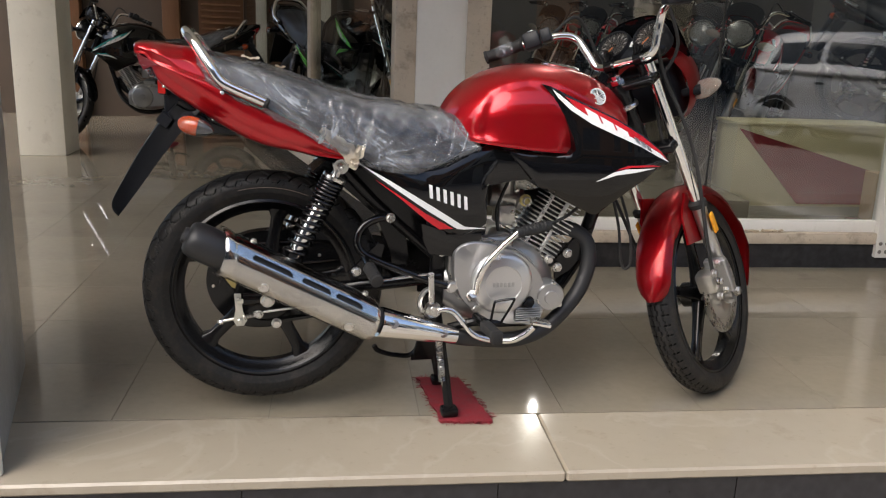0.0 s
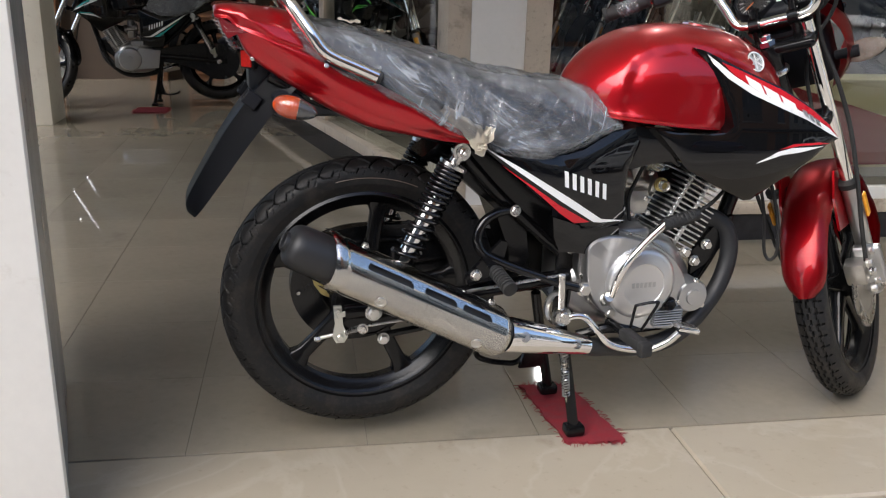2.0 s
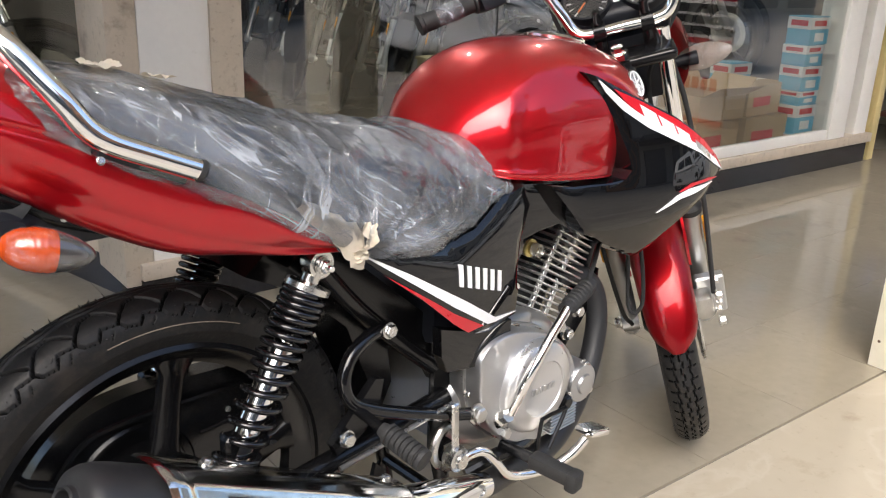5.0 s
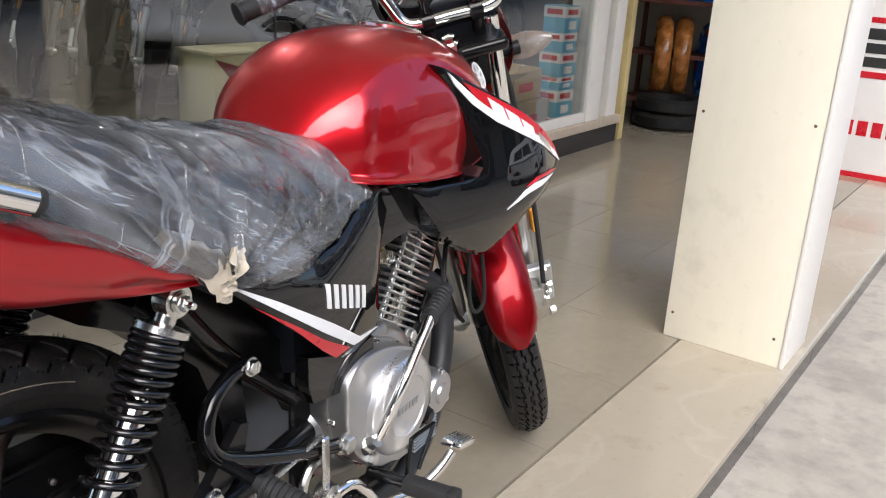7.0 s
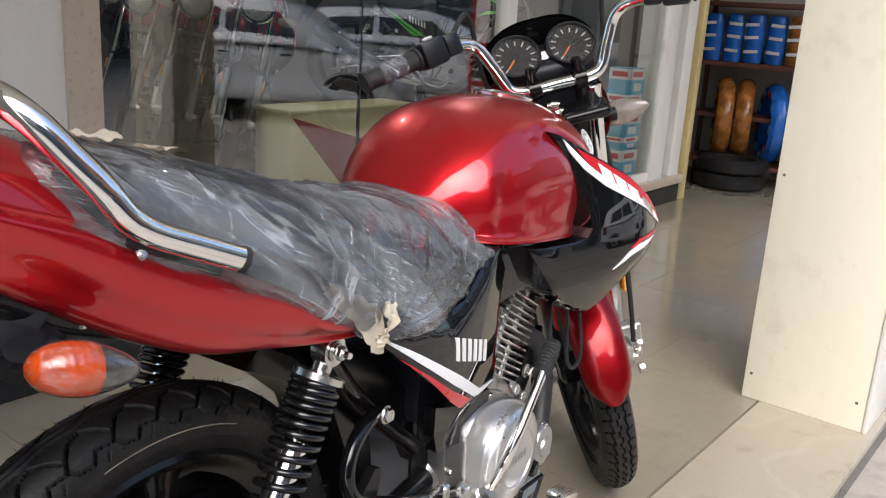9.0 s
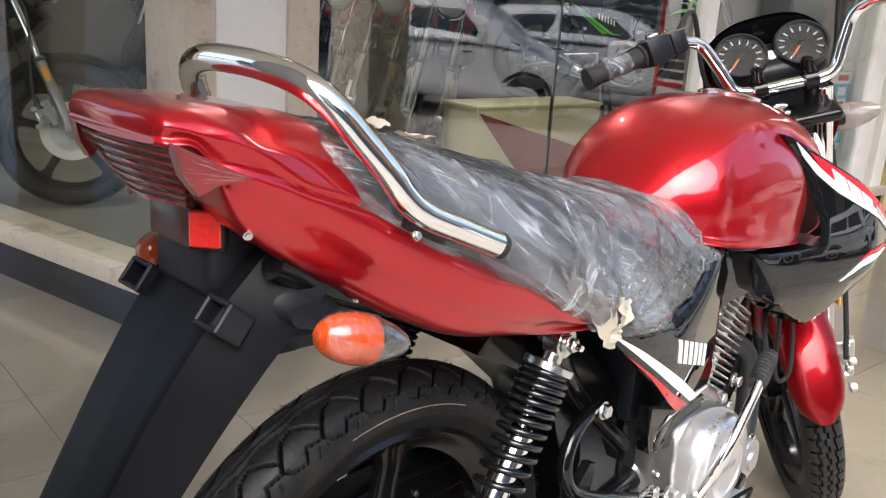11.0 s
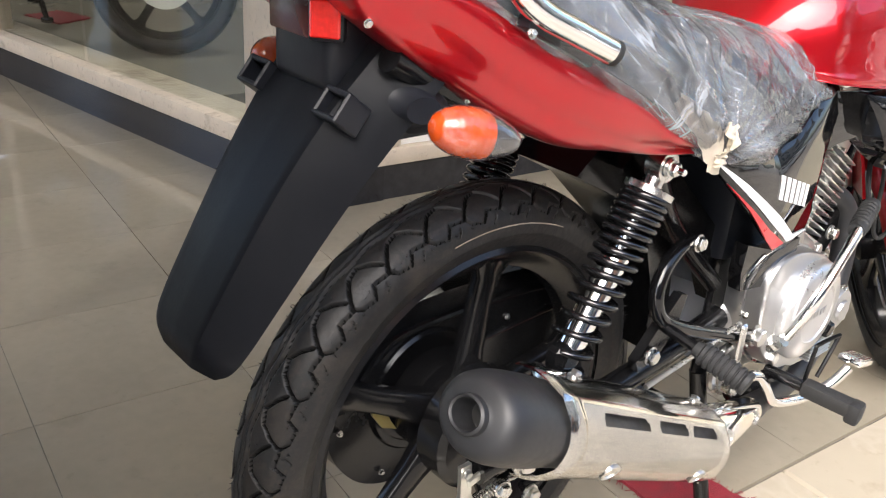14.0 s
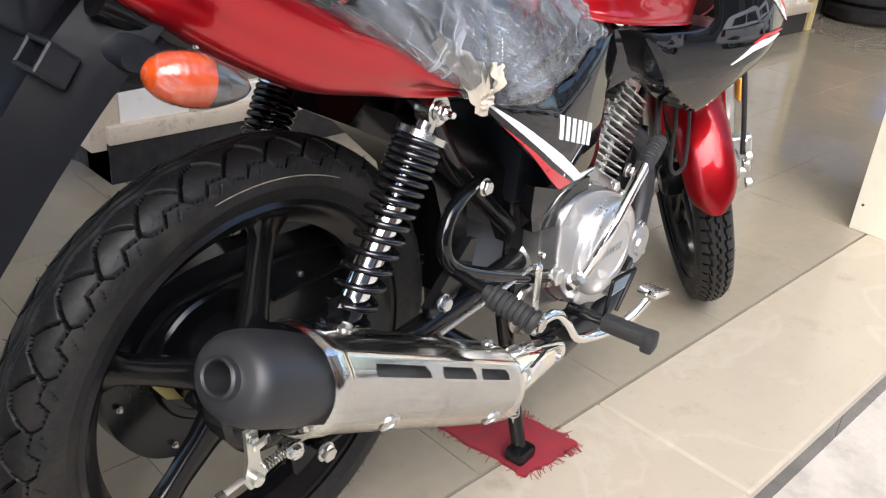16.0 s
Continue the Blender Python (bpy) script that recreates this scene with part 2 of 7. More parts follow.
def lathe(profile, m=None, n=32, bm=None, arc=None):
    """Turns (radius, height) pairs about z, then places them by m."""
    a = np.linspace(0, 2 * np.pi, n, endpoint=False) if arc is None else np.linspace(arc[0], arc[1], n)
    own = bmesh.new()
    rings = [[(r * math.cos(q), r * math.sin(q), h) for q in a] for r, h in profile]
    solid = tuple(profile[0]) != tuple(profile[-1])
    skin(rings, own, closed=arc is None, caps=(solid and profile[0][0] > 1e-5, solid and profile[-1][0] > 1e-5))
    bmesh.ops.remove_doubles(own, verts=own.verts, dist=1e-6)
    if m is not None:
        own.transform(m)
    return merge(bm, own)


def rod(a, b, r, n=12, bm=None, r2=None):
    return tube([a, b], [r, r if r2 is None else r2], n, bm=bm)


def bolt(at, axis, r=0.008, h=0.006, bm=None):
    """A flanged hexagon head."""
    own = lathe([(r * 1.35, 0), (r * 1.35, h * 0.25), (r * 1.1, h * 0.3), (r * 1.1, h * 0.85), (r * 0.9, h)], None, 12)
    for v in own.verts:
        if v.co.z > h * 0.28 and round(math.atan2(v.co.y, v.co.x) / radians(30)) % 2:
            v.co.x, v.co.y = v.co.x * 0.866, v.co.y * 0.866
    own.transform(frame_of(at, axis))
    return merge(bm, own)


def loft(stations, nr=40, nl=30, along='x', mirror=True, bm=None, linear=False):
    """stations: (x, [(y, z), ...]) half sections from the top middle round the side to the bottom middle."""
    secs = []
    for x, half in stations:
        h = catmull(half, nr)
        if mirror:
            ring = np.vstack([h, (h * [-1, 1])[::-1][1:-1]])
        else:
            ring = h
        secs.append(np.c_[np.full(len(ring), x), ring])
    secs = np.array(secs)
    k = len(stations)
    flat = secs.reshape(k, -1)
    full = catmull(flat, nl).reshape(nl, -1, 3)
    return skin(full, bm)


def plate(outline, yfun, thick=0.004, step=0.03, rim=0.004, smooth=0, bm=None, side=-1):
    """A curved panel: outline in (x, z), its outer face at y = yfun(x, z), thick towards the middle."""
    own = bmesh.new()
    pts = catmull(outline, smooth, True) if smooth else outline
    f = own.faces.new([own.verts.new((x, 0, z)) for x, z in pts])
    xs, zs = [p[0] for p in pts], [p[1] for p in pts]
    bmesh.ops.inset_region(own, faces=own.faces[:], thickness=rim, depth=0.0) if rim else None
    inner = set(f.verts) if rim and f.is_valid else set()
    for lo, hi, no in ((min(xs), max(xs), (1, 0, 0)), (min(zs), max(zs), (0, 0, 1))):
        q = lo + step
        while q < hi:
            bmesh.ops.bisect_plane(own, geom=own.verts[:] + own.edges[:] + own.faces[:], plane_co=(q * no[0], 0, q * no[2]), plane_no=no, dist=1e-5)
            q += step
    edge = {v for e in own.edges if e.is_boundary for v in e.verts}
    for v in own.verts:
        v.co.y = yfun(v.co.x, v.co.z) - side * (rim * 0.6 if v in edge else 0)
    back = bmesh.ops.extrude_face_region(own, geom=own.faces[:])
    for v in back["geom"]:
        if isinstance(v, bmesh.types.BMVert):
            v.co.y -= side * thick
    return merge(bm, own)


def flip_y(bm):
    bm.transform(Matrix.Diagonal((1, -1, 1, 1)))
    return bm

# ---- the place ----
FLOOR_Y0, EDGE_Y, STREET_Z, CEIL_Z = -0.062, -0.382, -0.12, 3.1

# street and far side
ROAD_Z = -0.27
ground = part("ground", skin([[(x, y, z) for y, z in ((60, STREET_Z), (-1.7, STREET_Z), (-2.7, ROAD_Z), (-60, ROAD_Z), (-60, ROAD_Z - 0.5), (60, ROAD_Z - 0.5))] for x in (-60, 60)]), M_CONC, smooth=0)
tagged(ground, "worn pale concrete street with dust and cracks", "ground", kind="structure")

# raised floor: bed with tiles and a marble border as pieces
floor = part("floor", box(-6.5, 9.0, FLOOR_Y0, 9.0, STREET_Z, -0.006), M_GROUT)
tagged(floor, "polished greige porcelain tile floor with thin dark joints", "floor", kind="structure")
step = part("step", box(-6.5, 9.0, EDGE_Y + 0.014, FLOOR_Y0 - 0.001, STREET_Z, -0.032), M_GROUT)
tagged(step, "raised shopfront step with cream marble tread and black granite riser", "step", kind="structure")

# corner column and front wall of the showroom
GLASS_Y = 1.475


def structure(name, bm, material, label, category):
    return tagged(part(name, bm, material), label, category, kind="structure")


wall_front = structure("wall_front", box(0.50, 4.90, 1.452, 1.60, 0.0, 0.118), M_GRANITE, "low black granite plinth under the shop window", "wall")
sill = structure("window_sill", box(0.50, 4.93, 1.437, 1.615, 0.118, 0.172, 0.006), M_BEIGE, "worn cream stone sill of the shop window", "sill")
column = thing("column", "white painted corner column with beige edge strips", "column", kind="structure")
part("shaft", box(0.545, 0.760, 1.46, 1.70, 0.0, CEIL_Z, 0.004), M_WHITE, column)
part("edge_strip", box(0.758, 0.860, 1.448, 1.69, 0.173, CEIL_Z, 0.004), M_BEIGE, column, "beige window jamb strip")
part("edge_strip", box(0.455, 0.5449, 1.458, 1.72, 0.10, CEIL_Z, 0.004), M_BEIGE, column, "peeling beige window jamb strip")
part("base", box(0.50, 0.80, 1.446, 1.70, 0.0, 0.119), M_GRANITE, column, "black granite column base")

def pane(bm, parent, out, glass=None):
    """A sheet of glass: the outer face reflects, the rest of the body is clear."""
    bm.normal_update()
    for f in bm.faces:
        f.material_index = 0 if f.normal.dot(Vector(out)) > 0.9 else 1
    g = part("pane", bm, glass or M_GLASS, parent, smooth=0)
    g.visible_shadow = False


window_1 = thing("window_1", "large frameless shop window with reflections of the street", "window", kind="structure")
for x0, x1 in ((0.86, 1.9), (1.904, 2.766), (2.834, 4.44)):
    pane(box(x0, x1, GLASS_Y, GLASS_Y + 0.01, 0.229, CEIL_Z), window_1, (0, -1, 0))
part("post", box(2.765, 2.835, 1.430, 1.50, 0.055, CEIL_Z, 0.004), M_WHITE, window_1, "white painted window post with screws")
for q in (0.085, 0.125):
    for x in (2.785, 2.818):
        part("screw", bolt((x, 1.430, q), (0, -1, 0), 0.007, 0.006), mat("dull_screw", (0.3, 0.28, 0.25), 0.4, metal=1.0), window_1)
part("bottom_rail", box(0.862, 4.438, 1.462, 1.50, 0.1725, 0.228, 0.003), M_WHITE, window_1, "white metal glazing rail")
part("seal", box(1.8985, 1.9055, GLASS_Y - 0.001, GLASS_Y + 0.011, 0.229, CEIL_Z), mat("black_seal", (0.02, 0.02, 0.02), 0.5), window_1, smooth=0)
part("jamb", box(4.44, 4.62, 1.452, 1.62, 0.172, CEIL_Z, 0.005), M_WHITE, window_1, "white painted window jamb")

# side wall of the showroom, running back at an angle
ang = math.degrees(math.atan2(3.42 - 1.52, 0.03 - 0.535))
side = pose(0.535, 1.52, 0, 0, 0, ang)
SIDE_L = 4.6


def side_box(x0, x1, y0, y1, z0, z1, bevel=0.0):
    return box(x0, x1, y0, y1, z0, z1, bevel, m=side)


wall_side = structure("wall_side", side_box(0.0, SIDE_L, -0.16, 0.0, 0.0, 0.13), M_GRANITE, "low black granite plinth under the side window", "wall")
structure("window_sill", side_box(0.0, SIDE_L, -0.175, 0.012, 0.13, 0.19, 0.006), M_BEIGE, "worn cream stone sill of the side window", "sill")
window_2 = thing("window_2", "tall side shop window with a parked motorcycle behind it", "window", kind="structure")
for x0, x1 in ((0.03, 1.28), (1.30, 2.9), (2.92, SIDE_L)):
    pane(side_box(x0, x1, -0.05, -0.04, 0.19, CEIL_Z), window_2, side.to_3x3() @ Vector((0, 1, 0)), M_GLASS_SIDE)
part("frame", side_box(2.0, 2.09, -0.09, -0.02, 0.19, CEIL_Z, 0.004), M_BEIGE, window_2)

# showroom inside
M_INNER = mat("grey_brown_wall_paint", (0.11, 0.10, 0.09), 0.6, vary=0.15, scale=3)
M_SHOPFLOOR = mat("dark_shop_floor", (0.24, 0.22, 0.18), 0.16, vary=0.15, scale=3)
structure("floor_showroom", skin([[(0.56, 1.58, z), (4.72, 1.58, z), (4.72, 2.95, z), (0.20, 2.95, z)] for z in (-0.004, 0.004)]), M_SHOPFLOOR, "dull grey tiled showroom floor", "floor")
structure("display_platform", skin([[(0.38, 2.25, z), (2.52, 2.25, z), (2.52, 2.90, z), (3.60, 2.90, z), (3.60, 2.10, z), (4.71, 2.10, z), (4.71, 8.6, z), (-1.25, 8.6, z)] for z in (0.0045, 0.16)]), M_SHOPFLOOR, "low grey tiled platform for the displayed motorcycles", "platform")
structure("window_ledge", box(2.95, 4.71, 1.605, 2.015, 0.0045, 0.124, 0.004), M_SHOPFLOOR, "low tiled ledge behind the shop window", "ledge")
# ceilings and closing walls
ceiling = structure("ceiling", box(-3.6, 9.0, -0.9, 9.0, CEIL_Z, CEIL_Z + 0.2), M_CEIL, "plain off-white porch and showroom ceiling", "ceiling")
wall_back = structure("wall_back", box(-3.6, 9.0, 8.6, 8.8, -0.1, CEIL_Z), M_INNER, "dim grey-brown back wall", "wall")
wall_east = structure("wall_east", box(8.8, 9.0, -0.3, 8.6, -0.1, CEIL_Z), M_WALL, "beige painted end wall", "wall")
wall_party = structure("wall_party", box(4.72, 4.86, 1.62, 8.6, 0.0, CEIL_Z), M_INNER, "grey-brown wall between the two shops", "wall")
facade = structure("facade_upper", box(-6.5, 9.0, -0.9, -0.7, CEIL_Z + 0.2, 7.5), M_WHITE, "white painted upper facade above the porch", "wall")

# porch pillars
M_NAIL = mat("rusty_nail", (0.12, 0.07, 0.04), 0.6)
pillar = thing("pillar", "square pillar clad in cream laminate with a white street face", "pillar", kind="structure")
part("cladding", box(2.112, 2.36, -0.362, -0.010, 0.0, CEIL_Z, 0.003), M_CREAMPANEL, pillar)
part("street_face", box(2.108, 2.366, -0.374, -0.3625, 0.0, CEIL_Z, 0.002), M_WHITE, pillar, "white painted board")
for z in (0.10, 0.72, 1.35):
    for y in (-0.335, -0.03):
        part("nail", lathe([(0.005, 0), (0.004, 0.002), (0.0, 0.003)], frame_of((2.1125, y, z + 0.02 * math.sin(y * 40)), (-1, 0, 0)), 8), M_NAIL, pillar)
pillar = thing("pillar", "square pillar with grey granite side and white street face", "pillar", kind="structure")
part("cladding", skin([[(-0.566, -0.331, z), (-0.732, 0.340, z), (-1.20, 0.340, z), (-1.20, -0.331, z)] for z in (0.0, CEIL_Z)]), M_GREYSTONE, pillar, smooth=0)
part("street_face", box(-1.21, -0.557, -0.350, -0.3315, 0.0, CEIL_Z, 0.003), M_WHITE, pillar, "white painted board")
pillar = structure("pillar_inner", box(-2.12, -1.79, 4.40, 4.75, 0.0, CEIL_Z, 0.004), M_PAINT, "cream painted inner pillar", "pillar")

# lamps in the showroom ceiling, known and added
M_DIFF = glow_mat("lamp_diffuser", (1.0, 0.96, 0.88), 1.5)


def ceiling_lamp(x, y, power):
    t = thing("ceiling_lamp", "round white ceiling lamp or added fill lamp, switched on", "lamp", pose(x, y, CEIL_Z), "ceiling lamps")
    part("ring", lathe([(0.10, 0.0), (0.115, -0.02), (0.105, -0.045), (0.09, -0.045), (0.09, 0.0), (0.10, 0.0)], None, 32), M_WHITE, t)
    part("diffuser", lathe([(0.089, -0.03), (0.06, -0.036), (0.03, -0.038)], None, 28), M_DIFF, t)
    d = bpy.data.lights.new("lamp_light", 'AREA')
    d.shape, d.size, d.energy, d.color = 'DISK', 0.05, power, (1.0, 0.94, 0.84)
    o = new("lamp_light", d)
    o.location = (x, y, CEIL_Z - 0.05)


# first lamp inferred from floor glints; other two added to brighten counter and motorcycle row
for x, y, power in ((2.4, 6.4, 10), (3.2, 2.15, 5), (1.7, 2.6, 8)):
    ceiling_lamp(x, y, power)

# ---- motorcycle materials ----
M_RED = mat("candy_red_paint", (0.43, 0.005, 0.011), 0.34, metal=0.70, vary=0.0, scale=3, spec=0.2, coat=1.0, rvary=0.01)
M_RED.node_tree.nodes["Principled BSDF"].inputs["Coat IOR"].default_value = 1.5
M_BLACKPAINT = mat("gloss_black_paint", (0.004, 0.004, 0.0045), 0.5, vary=0.1, spec=0.0, coat=1.0)
M_BLACK = mat("satin_black_steel", (0.005, 0.005, 0.0055), 0.20, vary=0.2, scale=12, spec=0.32)
M_SPRING = mat("gloss_black_spring", (0.006, 0.006, 0.0065), 0.16, vary=0.1, scale=12, spec=0.6)
M_PLASTIC = mat("matt_black_plastic", (0.0095, 0.0108, 0.0145), 0.42, vary=0.2, spec=0.3, scale=8, bump=0.04, bscale=250)
M_RUBBER = mat("tyre_rubber", (0.0105, 0.0107, 0.0112), 0.50, spec=0.3, vary=0.25, scale=14, bump=0.25, bscale=160)
stain(M_RUBBER, (0.055, 0.045, 0.034), 16.0, 0.50, 0.30)
# unworn groove rubber, near black: the grooves' shade is put into its colour
M_GROOVE = mat("shaded_groove_rubber", (0.003, 0.003, 0.003), 0.9, spec=0.1)
M_DARKRUBBER = mat("soft_rubber", (0.016, 0.016, 0.016), 0.7, vary=0.2, scale=20)
M_CHROME = mat("chrome", (0.86, 0.85, 0.83), 0.06, metal=1.0, vary=0.03, rvary=0.2)
M_STEEL = mat("zinc_steel", (0.62, 0.61, 0.58), 0.28, metal=1.0, vary=0.1, scale=20)
M_ALU = mat("cast_aluminium", (0.46, 0.465, 0.47), 0.33, metal=0.92, vary=0.04, scale=9, rvary=0.03)
M_ALUDARK = mat("raw_aluminium", (0.52, 0.51, 0.48), 0.36, metal=0.9, vary=0.2, scale=18, bump=0.3, bscale=120)
M_FIN = mat("bright_fin", (0.72, 0.72, 0.71), 0.3, metal=0.9, vary=0.08, scale=20)
M_CASE = mat("dull_crankcase", (0.34, 0.34, 0.335), 0.32, metal=0.85, vary=0.12, scale=16, bump=0.1, bscale=160)
M_SHIELD = mat("polished_steel", (0.92, 0.91, 0.88), 0.09, metal=1.0, vary=0.03, scale=8)
M_CASEBLACK = mat("black_painted_steel", (0.007, 0.0073, 0.008), 0.24, vary=0.2, scale=9, spec=0.4)
M_EXHAUST = mat("matt_black_exhaust", (0.014, 0.0145, 0.016), 0.50, vary=0.18, scale=10)
M_STICKERW = mat("white_decal", (0.82, 0.82, 0.82), 0.3, vary=0.03)
M_STICKERR = mat("red_decal", (0.50, 0.01, 0.02), 0.3, vary=0.03)
M_STICKERB = mat("black_decal", (0.01, 0.01, 0.012), 0.25)
M_SEAT = mat("black_vinyl", (0.018, 0.019, 0.024), 0.45, vary=0.2, bump=0.2, bscale=120)
M_AMBER = mat("amber_lens", (0.40, 0.050, 0.004), 0.12, vary=0.35, scale=70, coat=0.6, bump=0.5, bscale=110)
M_REDLENS = mat("red_lens", (0.17, 0.008, 0.011), 0.12, vary=0.2, scale=40, coat=0.8)
M_REFLECTOR = mat("red_reflector", (0.70, 0.02, 0.015), 0.15, vary=0.2, scale=200, coat=0.5)
M_PALELENS = mat("pale_lens", (0.24, 0.20, 0.165), 0.12, vary=0.3, scale=60, coat=0.8)
M_SMOKED = mat("smoked_lens", (0.035, 0.032, 0.030), 0.08, coat=1.0)
M_AMBERREF = mat("amber_reflector", (0.80, 0.35, 0.02), 0.2, vary=0.15, scale=150)
M_CLEAR = glass_mat("clear_lens", (0.95, 0.95, 0.95), 1.5, 0.06, 0.06)
# ribbed glass with diffuse white mixed in so the headlamps look lit
M_LAMPGLASS = glass_mat("brightened_lamp_glass", (0.95, 0.95, 0.95), 1.5, 0.35, 0.15)
M_TAPE = mat("masking_tape", (0.80, 0.73, 0.61), 0.6, vary=0.12, scale=20, bump=0.5, bscale=90)
M_DIAL = mat("dial_face", (0.012, 0.012, 0.014), 0.35)
M_NEEDLE = mat("orange_needle", (0.9, 0.22, 0.03), 0.4)
M_ZINC = mat("dull_zinc", (0.66, 0.66, 0.60), 0.33, metal=0.9, vary=0.12, scale=25)
M_DOME = mat("bright_cast_dome", (0.58, 0.58, 0.58), 0.32, metal=0.8, vary=0.05, scale=12)
M_DISC = mat("ground_steel_disc", (0.66, 0.64, 0.58), 0.45, metal=0.3)
M_GOLD = mat("yellow_zinc", (0.62, 0.52, 0.22), 0.35, metal=0.8)
M_MAT = mat("red_carpet", (0.20, 0.012, 0.02), 0.95, vary=0.35, scale=40, bump=1.0, bscale=300)


def film_mat(name, haze, streak, scale, width, sheen=None):
    """Thin wrinkled packing film: clear, with fine creases that scatter the light."""
    m = bpy.data.materials.new(name)
    m.use_nodes = True
    N, L = m.node_tree.nodes, m.node_tree.links
    p = N["Principled BSDF"]
    p.inputs["Base Color"].default_value = (0.78, 0.83, 0.90, 1)
    p.inputs["Roughness"].default_value = 0.25
    tr, mx = N.new("ShaderNodeBsdfTransparent"), N.new("ShaderNodeMixShader")
    gl, m2, fr = N.new("ShaderNodeBsdfGlossy"), N.new("ShaderNodeMixShader"), N.new("ShaderNodeFresnel")
    gl.inputs["Roughness"].default_value = 0.07
    fr.inputs["IOR"].default_value = 1.55
    tc = N.new("ShaderNodeTexCoord")

    def crease(along, across, third, k, w):
        """Thin lines that run along one direction."""
        cb = N.new("ShaderNodeCombineXYZ")
        for socket, v, q in zip(("X", "Y", "Z"), (along, across, third), (1.1, 15.0, 4.0)):
            d = N.new("ShaderNodeVectorMath")
            d.operation = 'DOT_PRODUCT'
            d.inputs[1].default_value = Vector(v).normalized() * (q * scale * k)
            L.new(tc.outputs["Object"], d.inputs[0])
            L.new(d.outputs["Value"], cb.inputs[socket])
        nz = N.new("ShaderNodeTexNoise")
        nz.inputs["Scale"].default_value, nz.inputs["Detail"].default_value, nz.inputs["Roughness"].default_value, nz.inputs["Distortion"].default_value = 1.0, 3, 0.5, 0.9
        L.new(cb.outputs[0], nz.inputs["Vector"])
        s = N.new("ShaderNodeMath")
        s.operation = 'SUBTRACT'
        s.inputs[1].default_value = 0.5
        L.new(nz.outputs["Fac"], s.inputs[0])
        a = N.new("ShaderNodeMath")
        a.operation = 'ABSOLUTE'
        L.new(s.outputs[0], a.inputs[0])
        r = N.new("ShaderNodeMapRange")
        r.interpolation_type = 'SMOOTHSTEP'
        r.inputs["From Min"].default_value, r.inputs["From Max"].default_value = 0.0, w
        r.inputs["To Min"].default_value, r.inputs["To Max"].default_value = 1.0, 0.0
        L.new(a.outputs[0], r.inputs["Value"])
        # creases fade in and out
        nf = N.new("ShaderNodeTexNoise")
        nf.inputs["Scale"].default_value = 7 * scale * k
        L.new(tc.outputs["Object"], nf.inputs["Vector"])
        rf = N.new("ShaderNodeMapRange")
        rf.inputs["From Min"].default_value, rf.inputs["From Max"].default_value = 0.36, 0.66
        L.new(nf.outputs["Fac"], rf.inputs["Value"])
        t = N.new("ShaderNodeMath")
        t.operation = 'MULTIPLY'
        L.new(r.outputs[0], t.inputs[0])
        L.new(rf.outputs[0], t.inputs[1])
        return t.outputs[0]

    lines = [crease((0.8, 0.1, -0.6), (0.6, 0, 0.8), (0, 1, 0), 1.0, width), crease((0.6, 0.3, -0.7), (0.75, -0.2, 0.6), (0.2, 0.9, 0.2), 1.5, width * 0.8), crease((0.3, -0.2, 0.9), (0.9, 0, -0.3), (0.1, 1, 0), 0.8, width * 0.7), crease((0.75, 0.2, -0.6), (0.6, 0.1, 0.8), (0.1, 1, 0.1), 2.5, width * 1.1), crease((0.9, -0.2, -0.4), (0.4, 0.2, 0.9), (0.1, 1, -0.1), 3.3, width * 1.1)]
    total = lines[0]
    for q in lines[1:]:
        s = N.new("ShaderNodeMath")
        s.operation = 'MAXIMUM'
        L.new(total, s.inputs[0])
        L.new(q, s.inputs[1])
        total = s.outputs[0]
    # broad milky patches where several layers lie over one another
    cb = N.new("ShaderNodeCombineXYZ")
    for socket, v, q in zip(("X", "Y", "Z"), ((0.8, 0.1, -0.6), (0.6, 0, 0.8), (0, 1, 0)), (3.0, 14.0, 6.0)):
        d = N.new("ShaderNodeVectorMath")
        d.operation = 'DOT_PRODUCT'
        d.inputs[1].default_value = Vector(v).normalized() * (q * scale)
        L.new(tc.outputs["Object"], d.inputs[0])
        L.new(d.outputs["Value"], cb.inputs[socket])
    nz = N.new("ShaderNodeTexNoise")
    nz.inputs["Scale"].default_value, nz.inputs["Detail"].default_value, nz.inputs["Distortion"].default_value = 1.0, 5, 0.8
    L.new(cb.outputs[0], nz.inputs["Vector"])
    pr = N.new("ShaderNodeMapRange")
    pr.inputs["From Min"].default_value, pr.inputs["From Max"].default_value = 0.46, 0.66
    pr.inputs["To Min"].default_value, pr.inputs["To Max"].default_value = haze, haze * 3.5
    L.new(nz.outputs["Fac"], pr.inputs["Value"])
    mr = N.new("ShaderNodeMath")
    mr.operation = 'MULTIPLY_ADD'
    mr.use_clamp = True
    mr.inputs[1].default_value = streak
    L.new(total, mr.inputs[0])
    L.new(pr.outputs[0], mr.inputs[2])
    L.new(mr.outputs[0], mx.inputs[0])
    b = N.new("ShaderNodeBump")
    b.inputs["Strength"].default_value, b.inputs["Distance"].default_value = 0.45, 0.006
    L.new(total, b.inputs["Height"])
    for node in (p, gl, fr):
        L.new(b.outputs["Normal"], node.inputs["Normal"])
    L.new(tr.outputs[0], mx.inputs[1])
    L.new(p.outputs[0], mx.inputs[2])
    if sheen is None:
        L.new(fr.outputs[0], m2.inputs[0])
    else:
        m2.inputs[0].default_value = sheen
    L.new(mx.outputs[0], m2.inputs[1])
    L.new(gl.outputs[0], m2.inputs[2])
    L.new(m2.outputs[0], N["Material Output"].inputs["Surface"])
    return m


